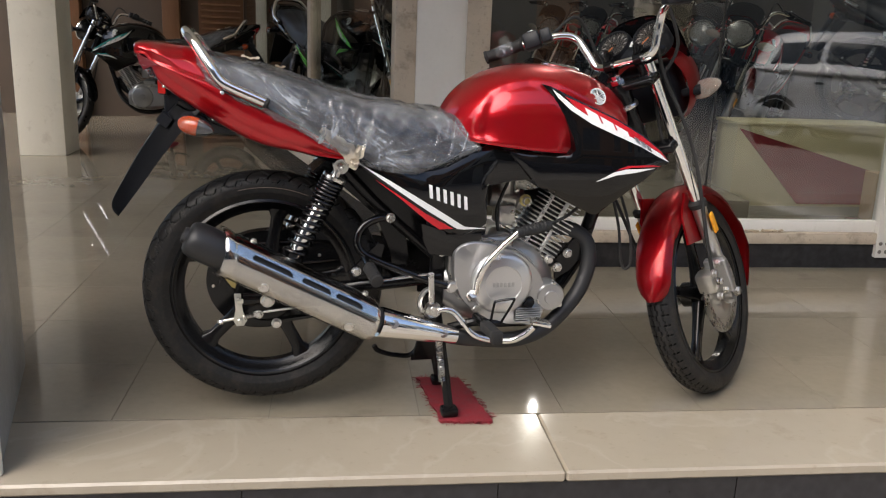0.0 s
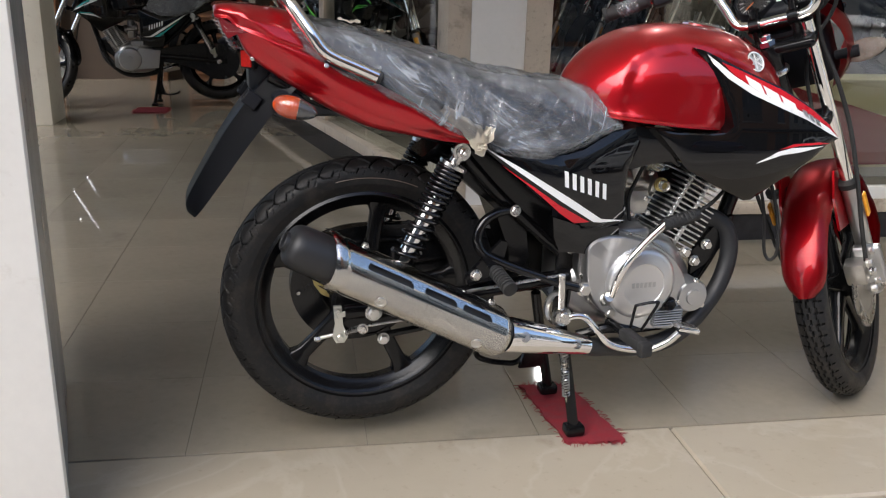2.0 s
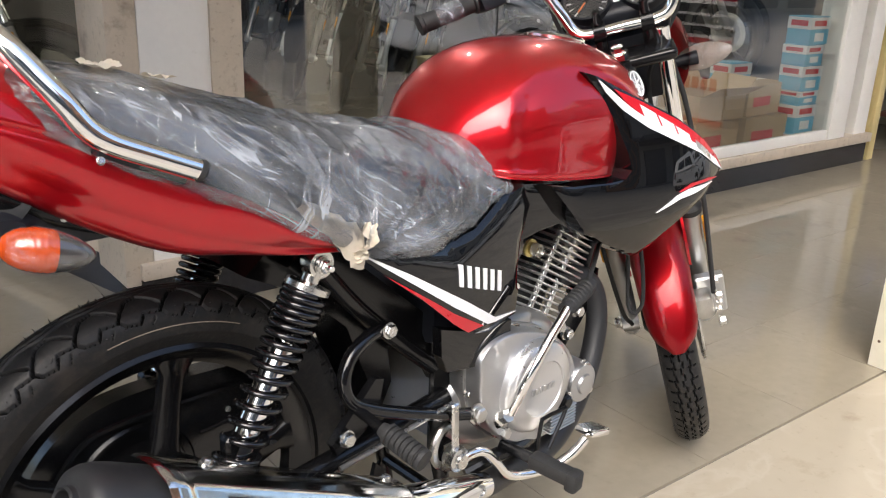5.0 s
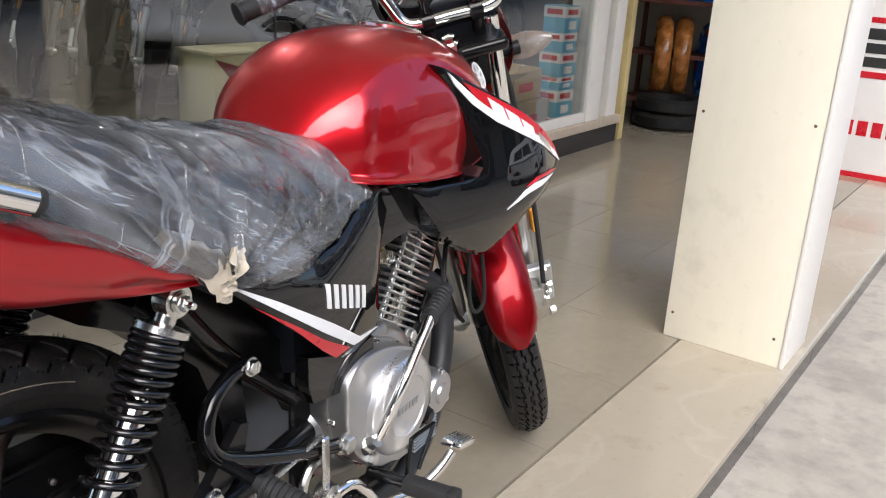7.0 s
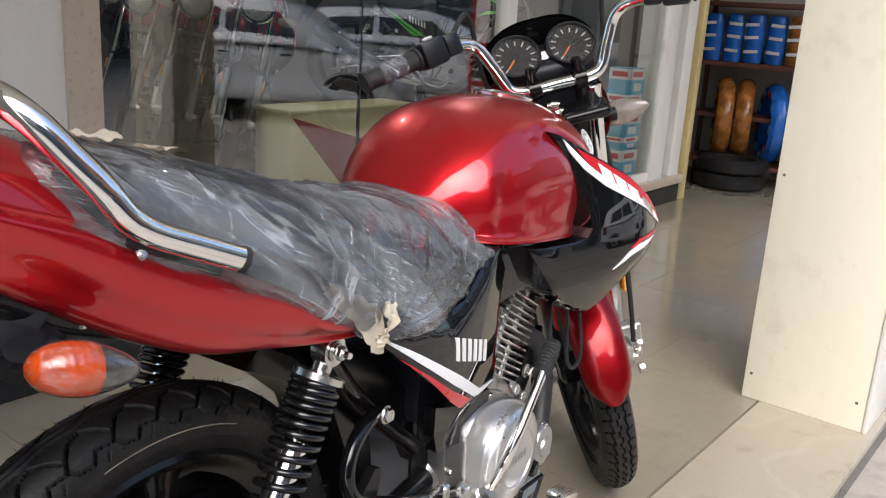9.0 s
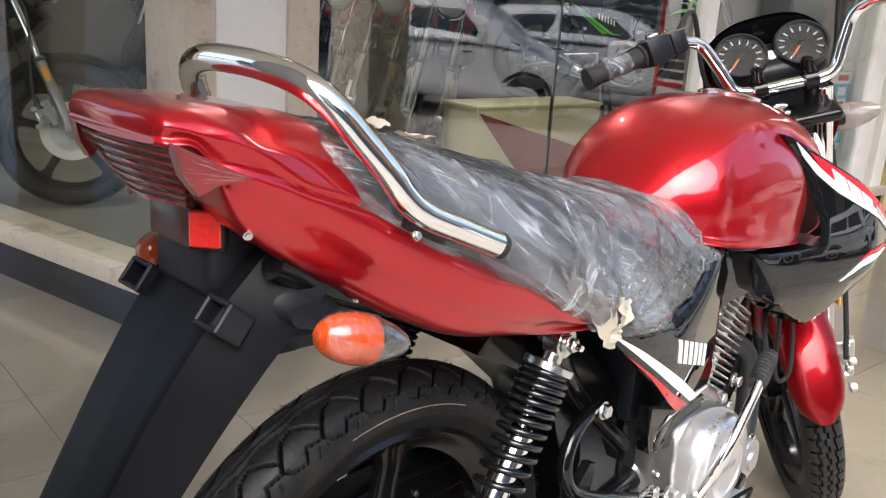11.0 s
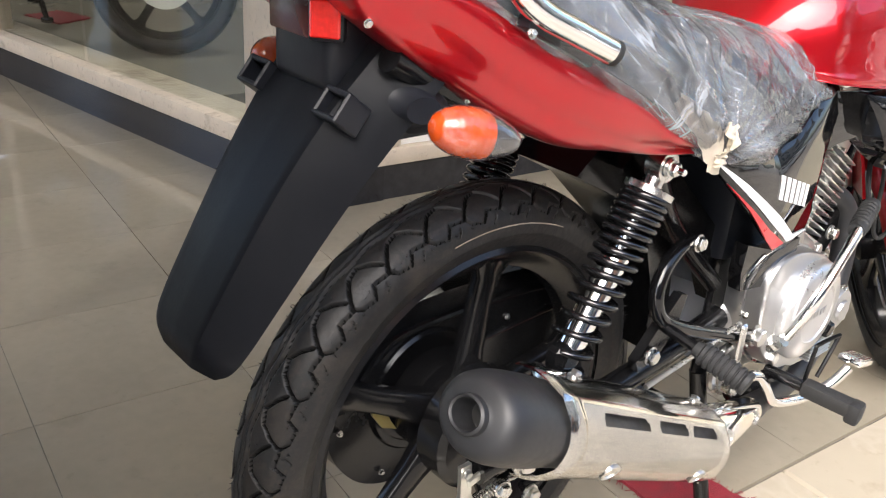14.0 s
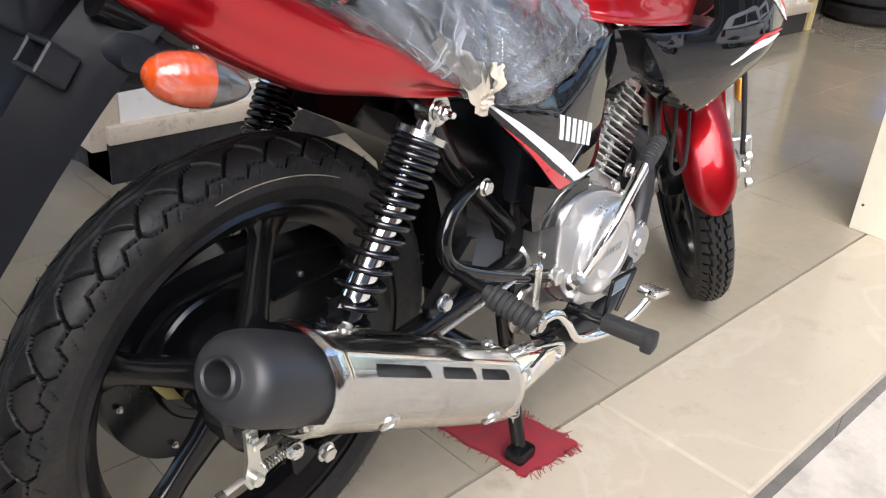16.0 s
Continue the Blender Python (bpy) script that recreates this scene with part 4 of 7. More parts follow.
def tail(root, paint):
    st = [(-0.297, [(0, 0.988), (0.040, 0.9875), (0.060, 0.986), (0.071, 0.980), (0.068, 0.968), (0, 0.966)]),
          (-0.290, [(0, 0.994), (0.046, 0.993), (0.067, 0.991), (0.079, 0.983), (0.076, 0.965), (0, 0.963)]),
          (-0.270, [(0, 0.996), (0.050, 0.995), (0.075, 0.991), (0.089, 0.978), (0.084, 0.960), (0, 0.962)]),
          (-0.245, [(0, 0.995), (0.055, 0.993), (0.083, 0.985), (0.102, 0.952), (0.090, 0.906), (0, 0.92)]),
          (-0.215, [(0, 0.991), (0.060, 0.989), (0.092, 0.974), (0.111, 0.928), (0.094, 0.878), (0, 0.89)]),
          (-0.150, [(0, 0.978), (0.070, 0.975), (0.106, 0.943), (0.126, 0.883), (0.100, 0.834), (0, 0.85)]),
          (-0.085, [(0, 0.930), (0.080, 0.932), (0.120, 0.900), (0.140, 0.842), (0.110, 0.794), (0, 0.81)]),
          (-0.010, [(0, 0.88), (0.090, 0.880), (0.134, 0.856), (0.153, 0.806), (0.122, 0.760), (0, 0.785)]),
          (0.070, [(0, 0.84), (0.095, 0.843), (0.144, 0.818), (0.160, 0.778), (0.128, 0.744), (0, 0.77)]),
          (0.140, [(0, 0.80), (0.10, 0.803), (0.150, 0.782), (0.164, 0.756), (0.136, 0.732), (0, 0.75)]),
          (0.196, [(0, 0.76), (0.10, 0.760), (0.154, 0.750), (0.162, 0.738), (0.144, 0.727), (0, 0.735)])]
    st = [(x, h[:3] + [(h[3][0] * 0.99, h[3][1] + 0.020), (h[3][0] * 0.955, h[3][1] - 0.014), (h[4][0] * 0.97, h[4][1])] + h[5:]) if -0.26 < x < 0.1 else (x, h[:4] + [((h[3][0] + h[4][0]) / 2, (h[3][1] + h[4][1]) / 2)] + h[4:]) for x, h in st]
    bm = loft(st, 110, 170)
    panel = [(-0.252, 0.972), (-0.187, 0.966), (-0.140, 0.954), (-0.126, 0.905), (-0.195, 0.926), (-0.214, 0.944)]
    for v in bm.verts:
        back = max(0.0, min(1.0, (-0.20 - v.co.x) / 0.09))
        v.co.x -= 0.006 * back * back * max(0.0, 1 - (v.co.y / 0.085) ** 2)
        if -0.275 < v.co.x < 0.15 and abs(v.co.y) > 0.05:
            # firm ledge that runs from the lamp forward along the flank, and the hollow panel over it
            dz = v.co.z - (0.9425 - 0.36 * (v.co.x + 0.24))
            fade = min(1.0, (v.co.x + 0.275) / 0.03, (0.15 - v.co.x) / 0.16)
            push = fade * 0.0060 * math.exp(-(dz / (0.005 if dz > 0 else 0.032)) ** 2)
            push -= 0.0045 * ease((inside(panel, v.co.x, v.co.z) + 0.003) / 0.013)
            v.co.y += math.copysign(push, v.co.y)
    c = part("tail_cowl", bm, paint, root, "candy red tail cowl", 50)
    # upswept lamp: lens with ribs under the top lip
    def face(u, q):
        """The slanted lamp face: u down, q across."""
        hw = 0.080 - 0.010 * u - 0.024 * u * u
        return (-0.299 + 0.014 * q * q + 0.034 * u, hw * q, 0.966 - 0.060 * u + 0.002 * (1 - q * q))

    lens = bmesh.new()
    skin([[face(u, q) for q in np.linspace(-1, 1, 21)] for u in np.linspace(0, 1, 10)], lens, closed=False)
    bmesh.ops.solidify(lens, geom=lens.faces[:], thickness=0.008)
    lamp = part("tail_lamp", lens, M_REDLENS, root, "dark red ribbed tail lamp in packing film")
    for k in range(7):
        part("rib", tube([(p[0] - 0.003, p[1], p[2] - 0.002) for p in (face(0.10 + 0.13 * k, q) for q in np.linspace(-0.95, 0.95, 15))], 0.0020, 6), M_REDLENS, lamp)
    part("film", skin([[tuple(np.array(face(u, q)) + np.array([-0.007 - 0.002 * noise.noise(Vector((u * 9, q * 7, 1))), 0, -0.004])) for q in np.linspace(-1.02, 1.02, 25)] for u in np.linspace(-0.05, 1.05, 14)], closed=False), M_LENSFILM, lamp, "clear packing film")
    for sgn in (-1, 1):
        w = plate([(-0.292, 0.970), (-0.268, 0.958), (-0.238, 0.943), (-0.262, 0.938), (-0.276, 0.930), (-0.286, 0.945)], lambda x, z: -(0.0905 + (x + 0.293) * 0.42), 0.012, 0.03, 0.002)
        part("side_lens", w if sgn < 0 else flip_y(w), M_REDLENS, lamp, "clear red side lens wrapped in film")
        for k in range(7):
            # creases of the film that is pulled over the lens
            u = k / 6
            q = [(-0.290 + 0.004 * u, sgn * (0.0925 + 0.001 * u), 0.968 - 0.028 * u), (-0.272 + 0.003 * u, sgn * (0.1005 + 0.0008 * math.sin(k * 2.1)), 0.957 - 0.016 * u + 0.002 * math.sin(k * 3.7)), (-0.247 + 0.002 * math.sin(k), sgn * 0.1125, 0.9455 - 0.003 * u)]
            part("film_crease", tube(q, 0.0003 + 0.0002 * (k % 2), 5, smooth=10), M_LENSFILM, lamp)
    return c


def seat_sections():
    return [(-0.175, [(0, 0.959), (0.03, 0.957), (0.052, 0.9556), (0.06, 0.9518), (0.05, 0.945), (0, 0.94)]),
            (-0.140, [(0, 0.964), (0.06, 0.96), (0.095, 0.952), (0.106, 0.931), (0.098, 0.915), (0, 0.91)]),
            (-0.075, [(0, 0.949), (0.075, 0.943), (0.114, 0.9284), (0.128, 0.8996), (0.118, 0.88), (0, 0.88)]),
            (0.000, [(0, 0.935), (0.08, 0.929), (0.122, 0.9105), (0.14, 0.8746), (0.128, 0.846), (0, 0.85)]),
            (0.085, [(0, 0.911), (0.085, 0.905), (0.13, 0.8838), (0.15, 0.84), (0.138, 0.8), (0, 0.8)]),
            (0.170, [(0, 0.885), (0.086, 0.878), (0.132, 0.853), (0.156, 0.801), (0.146, 0.752), (0, 0.76)]),
            (0.260, [(0, 0.86), (0.084, 0.852), (0.128, 0.8277), (0.154, 0.7736), (0.148, 0.718), (0, 0.74)]),
            (0.350, [(0, 0.847), (0.08, 0.839), (0.12, 0.8115), (0.146, 0.7554), (0.14, 0.703), (0, 0.73)]),
            (0.430, [(0, 0.836), (0.074, 0.828), (0.11, 0.8035), (0.134, 0.756), (0.13, 0.708), (0, 0.73)]),
            (0.490, [(0, 0.828), (0.066, 0.822), (0.102, 0.7995), (0.124, 0.766), (0.122, 0.735), (0, 0.74)]),
            (0.540, [(0, 0.8), (0.06, 0.8), (0.1, 0.788), (0.122, 0.77), (0.12, 0.755), (0, 0.75)])]


def seat(root, film, fine):
    s = part("seat", loft(seat_sections(), 24, 50), M_SEAT, root, "long black vinyl seat wrapped in clear packing film" if film else "long black vinyl seat")
    if film:
        st = [(x, [(y * 1.035 + (0.003 if y else 0), z + (0.006 if k < 3 else -0.004 if k < 5 else 0)) for k, (y, z) in enumerate(h)]) for x, h in seat_sections()]
        bm = loft(st, 90, 230)
        bmesh.ops.recalc_face_normals(bm, faces=bm.faces)
        bm.normal_update()
        for v in bm.verts:
            c = v.co
            dx, dz = c.x - 0.21, c.z - 0.72 + 0.25 * (abs(c.y) - 0.17)
            ang, far = math.atan2(dz, dx), math.hypot(dx, dz)
            pull = math.exp(-(far / 0.16) ** 2) * (1.0 if c.y < 0 else 0.4)
            fold = 1 - abs(noise.noise(Vector((ang * 5.0, far * 4, c.y * 3)))) * 2.4
            q = Vector((c.x * 6 - c.z * 4, c.x * 17 + c.z * 24, c.y * 9))
            cross = 1 - abs(noise.noise(q)) * 2.2
            fine_fold = 1 - abs(noise.noise(Vector((c.x * 14 - c.z * 10, c.x * 36 + c.z * 48, c.y * 20)))) * 2.2
            soft = noise.noise(Vector((c.x * 8, c.y * 10, c.z * 8)))
            v.co += v.normal * (0.0035 + (0.0030 + 0.006 * pull) * max(0.0, fold) ** 2 + 0.0048 * max(0.0, cross) ** 2 + 0.0010 * max(0.0, fine_fold) ** 2 + 0.0035 * soft)
        part("film_wrap", bm, M_FILM, s, "wrinkled clear packing film", 80)
    return s


def taillight_bits(root, film):
    # rear mudguard hanging from the tail
    line = [((-0.130, 0.872), 0.100, 0.05), ((-0.172, 0.832), 0.104, 0.052), ((-0.212, 0.785), 0.094, 0.054), ((-0.258, 0.725), 0.084, 0.052), ((-0.305, 0.660), 0.076, 0.046), ((-0.345, 0.606), 0.070, 0.038), ((-0.360, 0.586), 0.063, 0.030), ((-0.368, 0.574), 0.046, 0.018)]
    rings = []
    for i, ((x, z), hw, dp) in enumerate(line):
        a = line[max(i - 1, 0)][0]
        b = line[min(i + 1, len(line) - 1)][0]
        t = Vector((b[0] - a[0], 0, b[1] - a[1])).normalized()
        nrm = Vector((t.z, 0, -t.x))
        if nrm.x > 0:
            nrm = -nrm
        ring = []
        for q in np.linspace(-1, 1, 33):
            k = abs(q)
            bulge = dp * min(1.0 - 0.06 * k, (1 - k) / 0.40) ** 0.85 if k < 1 else 0.0
            ring.append(Vector((x, hw * q, z)) + nrm * (bulge - 0.012))
        rings.append([tuple(p) for p in ring])
    bm = bmesh.new()
    full = catmull(np.array(rings).reshape(len(rings), -1), 30).reshape(30, 33, 3)
    skin([[tuple(p) for p in r] for r in full], bm, closed=False)
    bmesh.ops.solidify(bm, geom=bm.faces[:], thickness=0.005)
    g = part("rear_mudguard", bm, M_PLASTIC, root, "long matt black plastic rear mudguard")
    part("bracket", box(-0.238, -0.17, -0.048, 0.048, 0.82, 0.905, 0.012, 3), M_PLASTIC, g)
    part("fender_base", box(-0.20, 0.02, -0.085, 0.085, 0.775, 0.85, 0.02, m=pose(0, 0, 0) ), M_PLASTIC, g)
    # plate-holder lugs
    for y in (-0.060, 0.060):
        bm = None
        for x0, x1, z0, z1 in ((-0.022, -0.016, -0.017, 0.017), (0.016, 0.022, -0.017, 0.017), (-0.022, 0.022, 0.012, 0.018), (-0.022, 0.022, -0.018, -0.012)):
            bm = box(-0.019, 0.019, x0, x1, z0, z1, 0.002, 1, bm)
        bm.transform(pose(-0.236, y * 1.1, 0.812, 0, 0, 0) @ pose(0, 0, 0, 0, 38, 0) @ Matrix.Scale(0.82, 4))
        part("plate_lug", bm, M_PLASTIC, g)
    rm = pose(-0.240, -0.046, 0.888, 0, 0, 42)
    part("reflector", box(-0.0045, 0.0, -0.0135, 0.0135, -0.016, 0.016, 0.0015, 1, m=rm), M_REFLECTOR, g, "red square reflector")
    part("reflector_mount", box(0.0005, 0.014, -0.016, 0.016, -0.020, 0.019, 0.003, 2, m=rm), M_PLASTIC, g)
    part("reflector_mount", box(-0.2475, -0.236, -0.036, 0.036, 0.868, 0.906, 0.003), mat("dark_red_plastic", (0.06, 0.008, 0.008), 0.25), g)
    bm = None
    for sgn in (-1, 1):
        bm = bolt((-0.233, sgn * 0.097, 0.893), (-0.2, sgn, -0.25), 0.0032, 0.003)
        part("screw", bm, M_STEEL, g)
        part("screw", bolt((-0.121, sgn * 0.104, 0.818), (0.1, sgn, -0.3), 0.0032, 0.003), M_STEEL, g)
    # bosses that carry the flashers
    for sgn in (-1, 1):
        part("boss", lathe([(0.055, 0.0), (0.046, 0.018), (0.030, 0.030), (0.020, 0.040), (0.017, 0.050)], frame_of((-0.165, sgn * 0.060, 0.815), (-0.25, sgn, 0)) @ Matrix.Diagonal((1.0, 0.72, 1, 1)), 28), M_PLASTIC, g)


def flasher(root, at, axis, tip, scale=1.0, clear=True, film=True, name="turn_signal", lens=None):
    """A drop-shaped flasher: stalk, amber bulb body and clear outer lens. axis: the way it sticks out; tip: the long way."""
    at, ax, tp = Vector(at), Vector(axis).normalized(), Vector(tip).normalized()
    up = tp.cross(ax).normalized()
    L, Hh, Tt = 0.056 * scale, 0.028 * scale, 0.027 * scale
    root_t = part(name, rod(at, at + ax * 0.055, 0.011, 14, r2=0.015), M_PLASTIC, root, "orange and clear turn signal on a black stalk")
    c = at + ax * (0.055 + Tt * 0.6)
    ang = np.linspace(0, 2 * np.pi, 20, endpoint=False)

    def egg(t0, t1, k=1.0, n=10, rib=0.0):
        rings = []
        for t in np.linspace(t0, t1, n):
            r = math.sqrt(max(0.0, 1 - abs(t) ** 1.8)) * (1 - 0.22 * t) * k * (1 + rib * math.sin(t * 42))
            rings.append([c + tp * (t * L) + (up * Hh * math.cos(a) + ax * Tt * math.sin(a)) * max(r, 0.01) for a in ang])
        return skin(rings)

    part("lens", egg(-0.99, 0.12, 1.0, 48, 0.007), lens or M_AMBER, root_t, "ribbed lens", 60)
    part("lens_tip", egg(0.12, 0.99), M_SMOKED if lens is None else lens, root_t, "smoked clear lens", 60)
    if film:
        part("film", egg(-0.98, 0.98, 1.05, 16), M_LENSFILM, root_t, "clear packing film")
    return root_t


def grab_rail(root):
    p = [(0.002, -0.166, 0.864), (-0.045, -0.160, 0.884), (-0.086, -0.154, 0.902), (-0.106, -0.148, 0.918), (-0.122, -0.140, 0.942), (-0.141, -0.124, 0.970), (-0.158, -0.108, 0.995), (-0.171, -0.084, 1.012), (-0.180, -0.045, 1.021), (-0.182, 0.0, 1.023)]
    p += [(x, -y, z) for x, y, z in p[-2::-1]]
    g = part("grab_rail", tube(p, 0.0128, 18, smooth=120), M_CHROME, root, "thick chrome grab rail round the tail")
    for sgn in (-1, 1):
        part("foot", box(-0.105, 0.0, sgn * 0.140 - 0.012, sgn * 0.146 + 0.012, -0.014, 0.006, 0.003, m=pose(0, 0, 0.858) @ pose(0, 0, 0, 0, 25, 0)), M_PLASTIC, g)
        part("end_cap", lathe([(0.0128, 0), (0.0128, 0.006), (0.009, 0.009)], frame_of((0.0, sgn * 0.1665, 0.865), (0.89, -sgn * -0.15, -0.44)), 16), M_DARKRUBBER, g)
        part("bolt", bolt((-0.098, sgn * 0.153, 0.885), (0, sgn, 0.4), 0.0035, 0.005), M_STEEL, g)


def exhaust(root):
    ax = Vector((0.4395, 0.010, -0.2310)).normalized()
    tip = Vector((-0.192, -0.212, 0.558))
    m = frame_of(tip, ax, (0, 1, 0))
    body = part("exhaust", lathe([(0.0160, 0.030), (0.0160, -0.002), (0.0180, -0.004), (0.0205, -0.002), (0.0215, 0.004), (0.026, 0.006), (0.034, 0.007), (0.0405, 0.011), (0.0450, 0.019), (0.0475, 0.030), (0.0488, 0.046), (0.049, 0.085), (0.048, 0.10), (0.047, 0.105), (0.047, 0.50), (0.040, 0.52), (0.028, 0.53)], m @ Matrix.Diagonal((0.92, 1.08, 1, 1)), 48), M_EXHAUST, root, "matt black silencer with chrome heat shield")
    # near-black disc that closes the bore a little way in
    part("bore", lathe([(0.0158, 0.0295), (0.0, 0.0296)], m, 24), mat("bore_black", (0.004, 0.004, 0.004), 0.9), body)
    # heat shield with three slots
    xs, side_in = m.to_3x3() @ Vector((1, 0, 0)), Vector((0, -1, 0))
    own = bmesh.new()
    na, nl = 40, 110
    grid = []
    upv = (Vector((0, 0, 1)) - ax * ax.z).normalized()
    out = ax.cross(upv)
    if out.y > 0:
        out = -out
    for i in range(nl + 1):
        s = 0.080 + (0.505 - 0.080) * i / nl
        row = []
        for j in range(na + 1):
            a = radians(-82 + 190 * j / na)
            ru, ro = 0.0550, 0.0565
            end = min(1.0, 0.90 + 9 * abs(0.505 - s)) * (1.045 - 0.045 * ease((s - 0.104) / 0.006)) * (0.93 + 0.07 * ease((s - 0.080) / 0.010))
            skew = 0.020 * math.cos(a) - 0.012 * math.sin(a)
            ridge = 0.0028 * math.exp(-((j / na - 0.70) / 0.030) ** 2) + 0.002 * math.exp(-((j / na - 0.28) / 0.03) ** 2)
            row.append(own.verts.new(tip + ax * (s + skew * (1 if i < nl // 2 else 0.6)) + (upv * math.sin(a) * ru + out * math.cos(a) * ro) * (end + ridge * 12)))
        grid.append(row)
    slots = ((0.150, 0.255), (0.280, 0.362), (0.378, 0.452))
    for i in range(nl):
        s = 0.080 + 0.425 * (i + 0.5) / nl
        for j in range(na):
            fr = (j + 0.5) / na
            hole = False
            for a0, a1 in slots:
                d = max(a0 + 0.006 - s, s - a1 + 0.006, 0)
                if a0 < s < a1 and abs(fr - 0.605) < 0.034 * math.sqrt(max(0, 1 - (d / 0.006) ** 2)):
                    hole = True
            if not hole:
                own.faces.new((grid[i][j], grid[i][j + 1], grid[i + 1][j + 1], grid[i + 1][j]))
    bmesh.ops.solidify(own, geom=own.faces[:], thickness=0.0025)
    sh = part("heat_shield", own, M_SHIELD, body, "polished chrome heat shield with three slots", 50)
    for s, a in ((0.215, -28), (0.450, -30)):
        d = upv * math.sin(radians(a)) + out * math.cos(radians(a))
        part("screw", lathe([(0.0125, -0.001), (0.0125, 0.003), (0.008, 0.0035), (0.0075, 0.002), (0.0, 0.0025)], frame_of(tip + ax * s + d * 0.0555, d), 20), M_STEEL, body)
    for s in (0.15, 0.46):
        part("clip", bolt(tip + ax * s + upv * 0.055, upv, 0.006, 0.007), M_STEEL, body)
    # joint guard and header pipe
    e0, e1 = Vector((0.270, -0.196, 0.316)), Vector((0.490, -0.166, 0.254))
    gm = frame_of(e0, e1 - e0, (0, 1, 0))
    gl = (e1 - e0).length
    part("joint_guard", lathe([(0.034, 0.008), (0.0385, 0.008), (0.040, 0.014), (0.030, gl * 0.6), (0.0215, gl), (0.019, gl)], gm, 40), M_CHROME, body, "chrome joint cover")
    d2 = (e1 - e0).normalized()
    for k, r in ((0.045, 0.0375), (0.19, 0.024)):
        c = e0 + d2 * k
        part("screw", lathe([(0.0115, -0.002), (0.0115, 0.004), (0.007, 0.0045), (0.007, 0.003), (0.0, 0.003)], frame_of(c + Vector((0, -r * 0.9, r * 0.30)), (0, -0.92, 0.36)), 18), M_STEEL, body)
    part("header_pipe", tube([(0.20, -0.20, 0.350), (0.29, -0.192, 0.312), (0.48, -0.165, 0.254), (0.56, -0.150, 0.237), (0.655, -0.140, 0.226), (0.735, -0.130, 0.240), (0.800, -0.118, 0.283), (0.862, -0.100, 0.350), (0.891, -0.085, 0.425), (0.884, -0.070, 0.486), (0.840, -0.055, 0.516), (0.785, -0.050, 0.520)], 0.0215, 18, smooth=70), M_EXHAUST, body, "matt black header pipe")


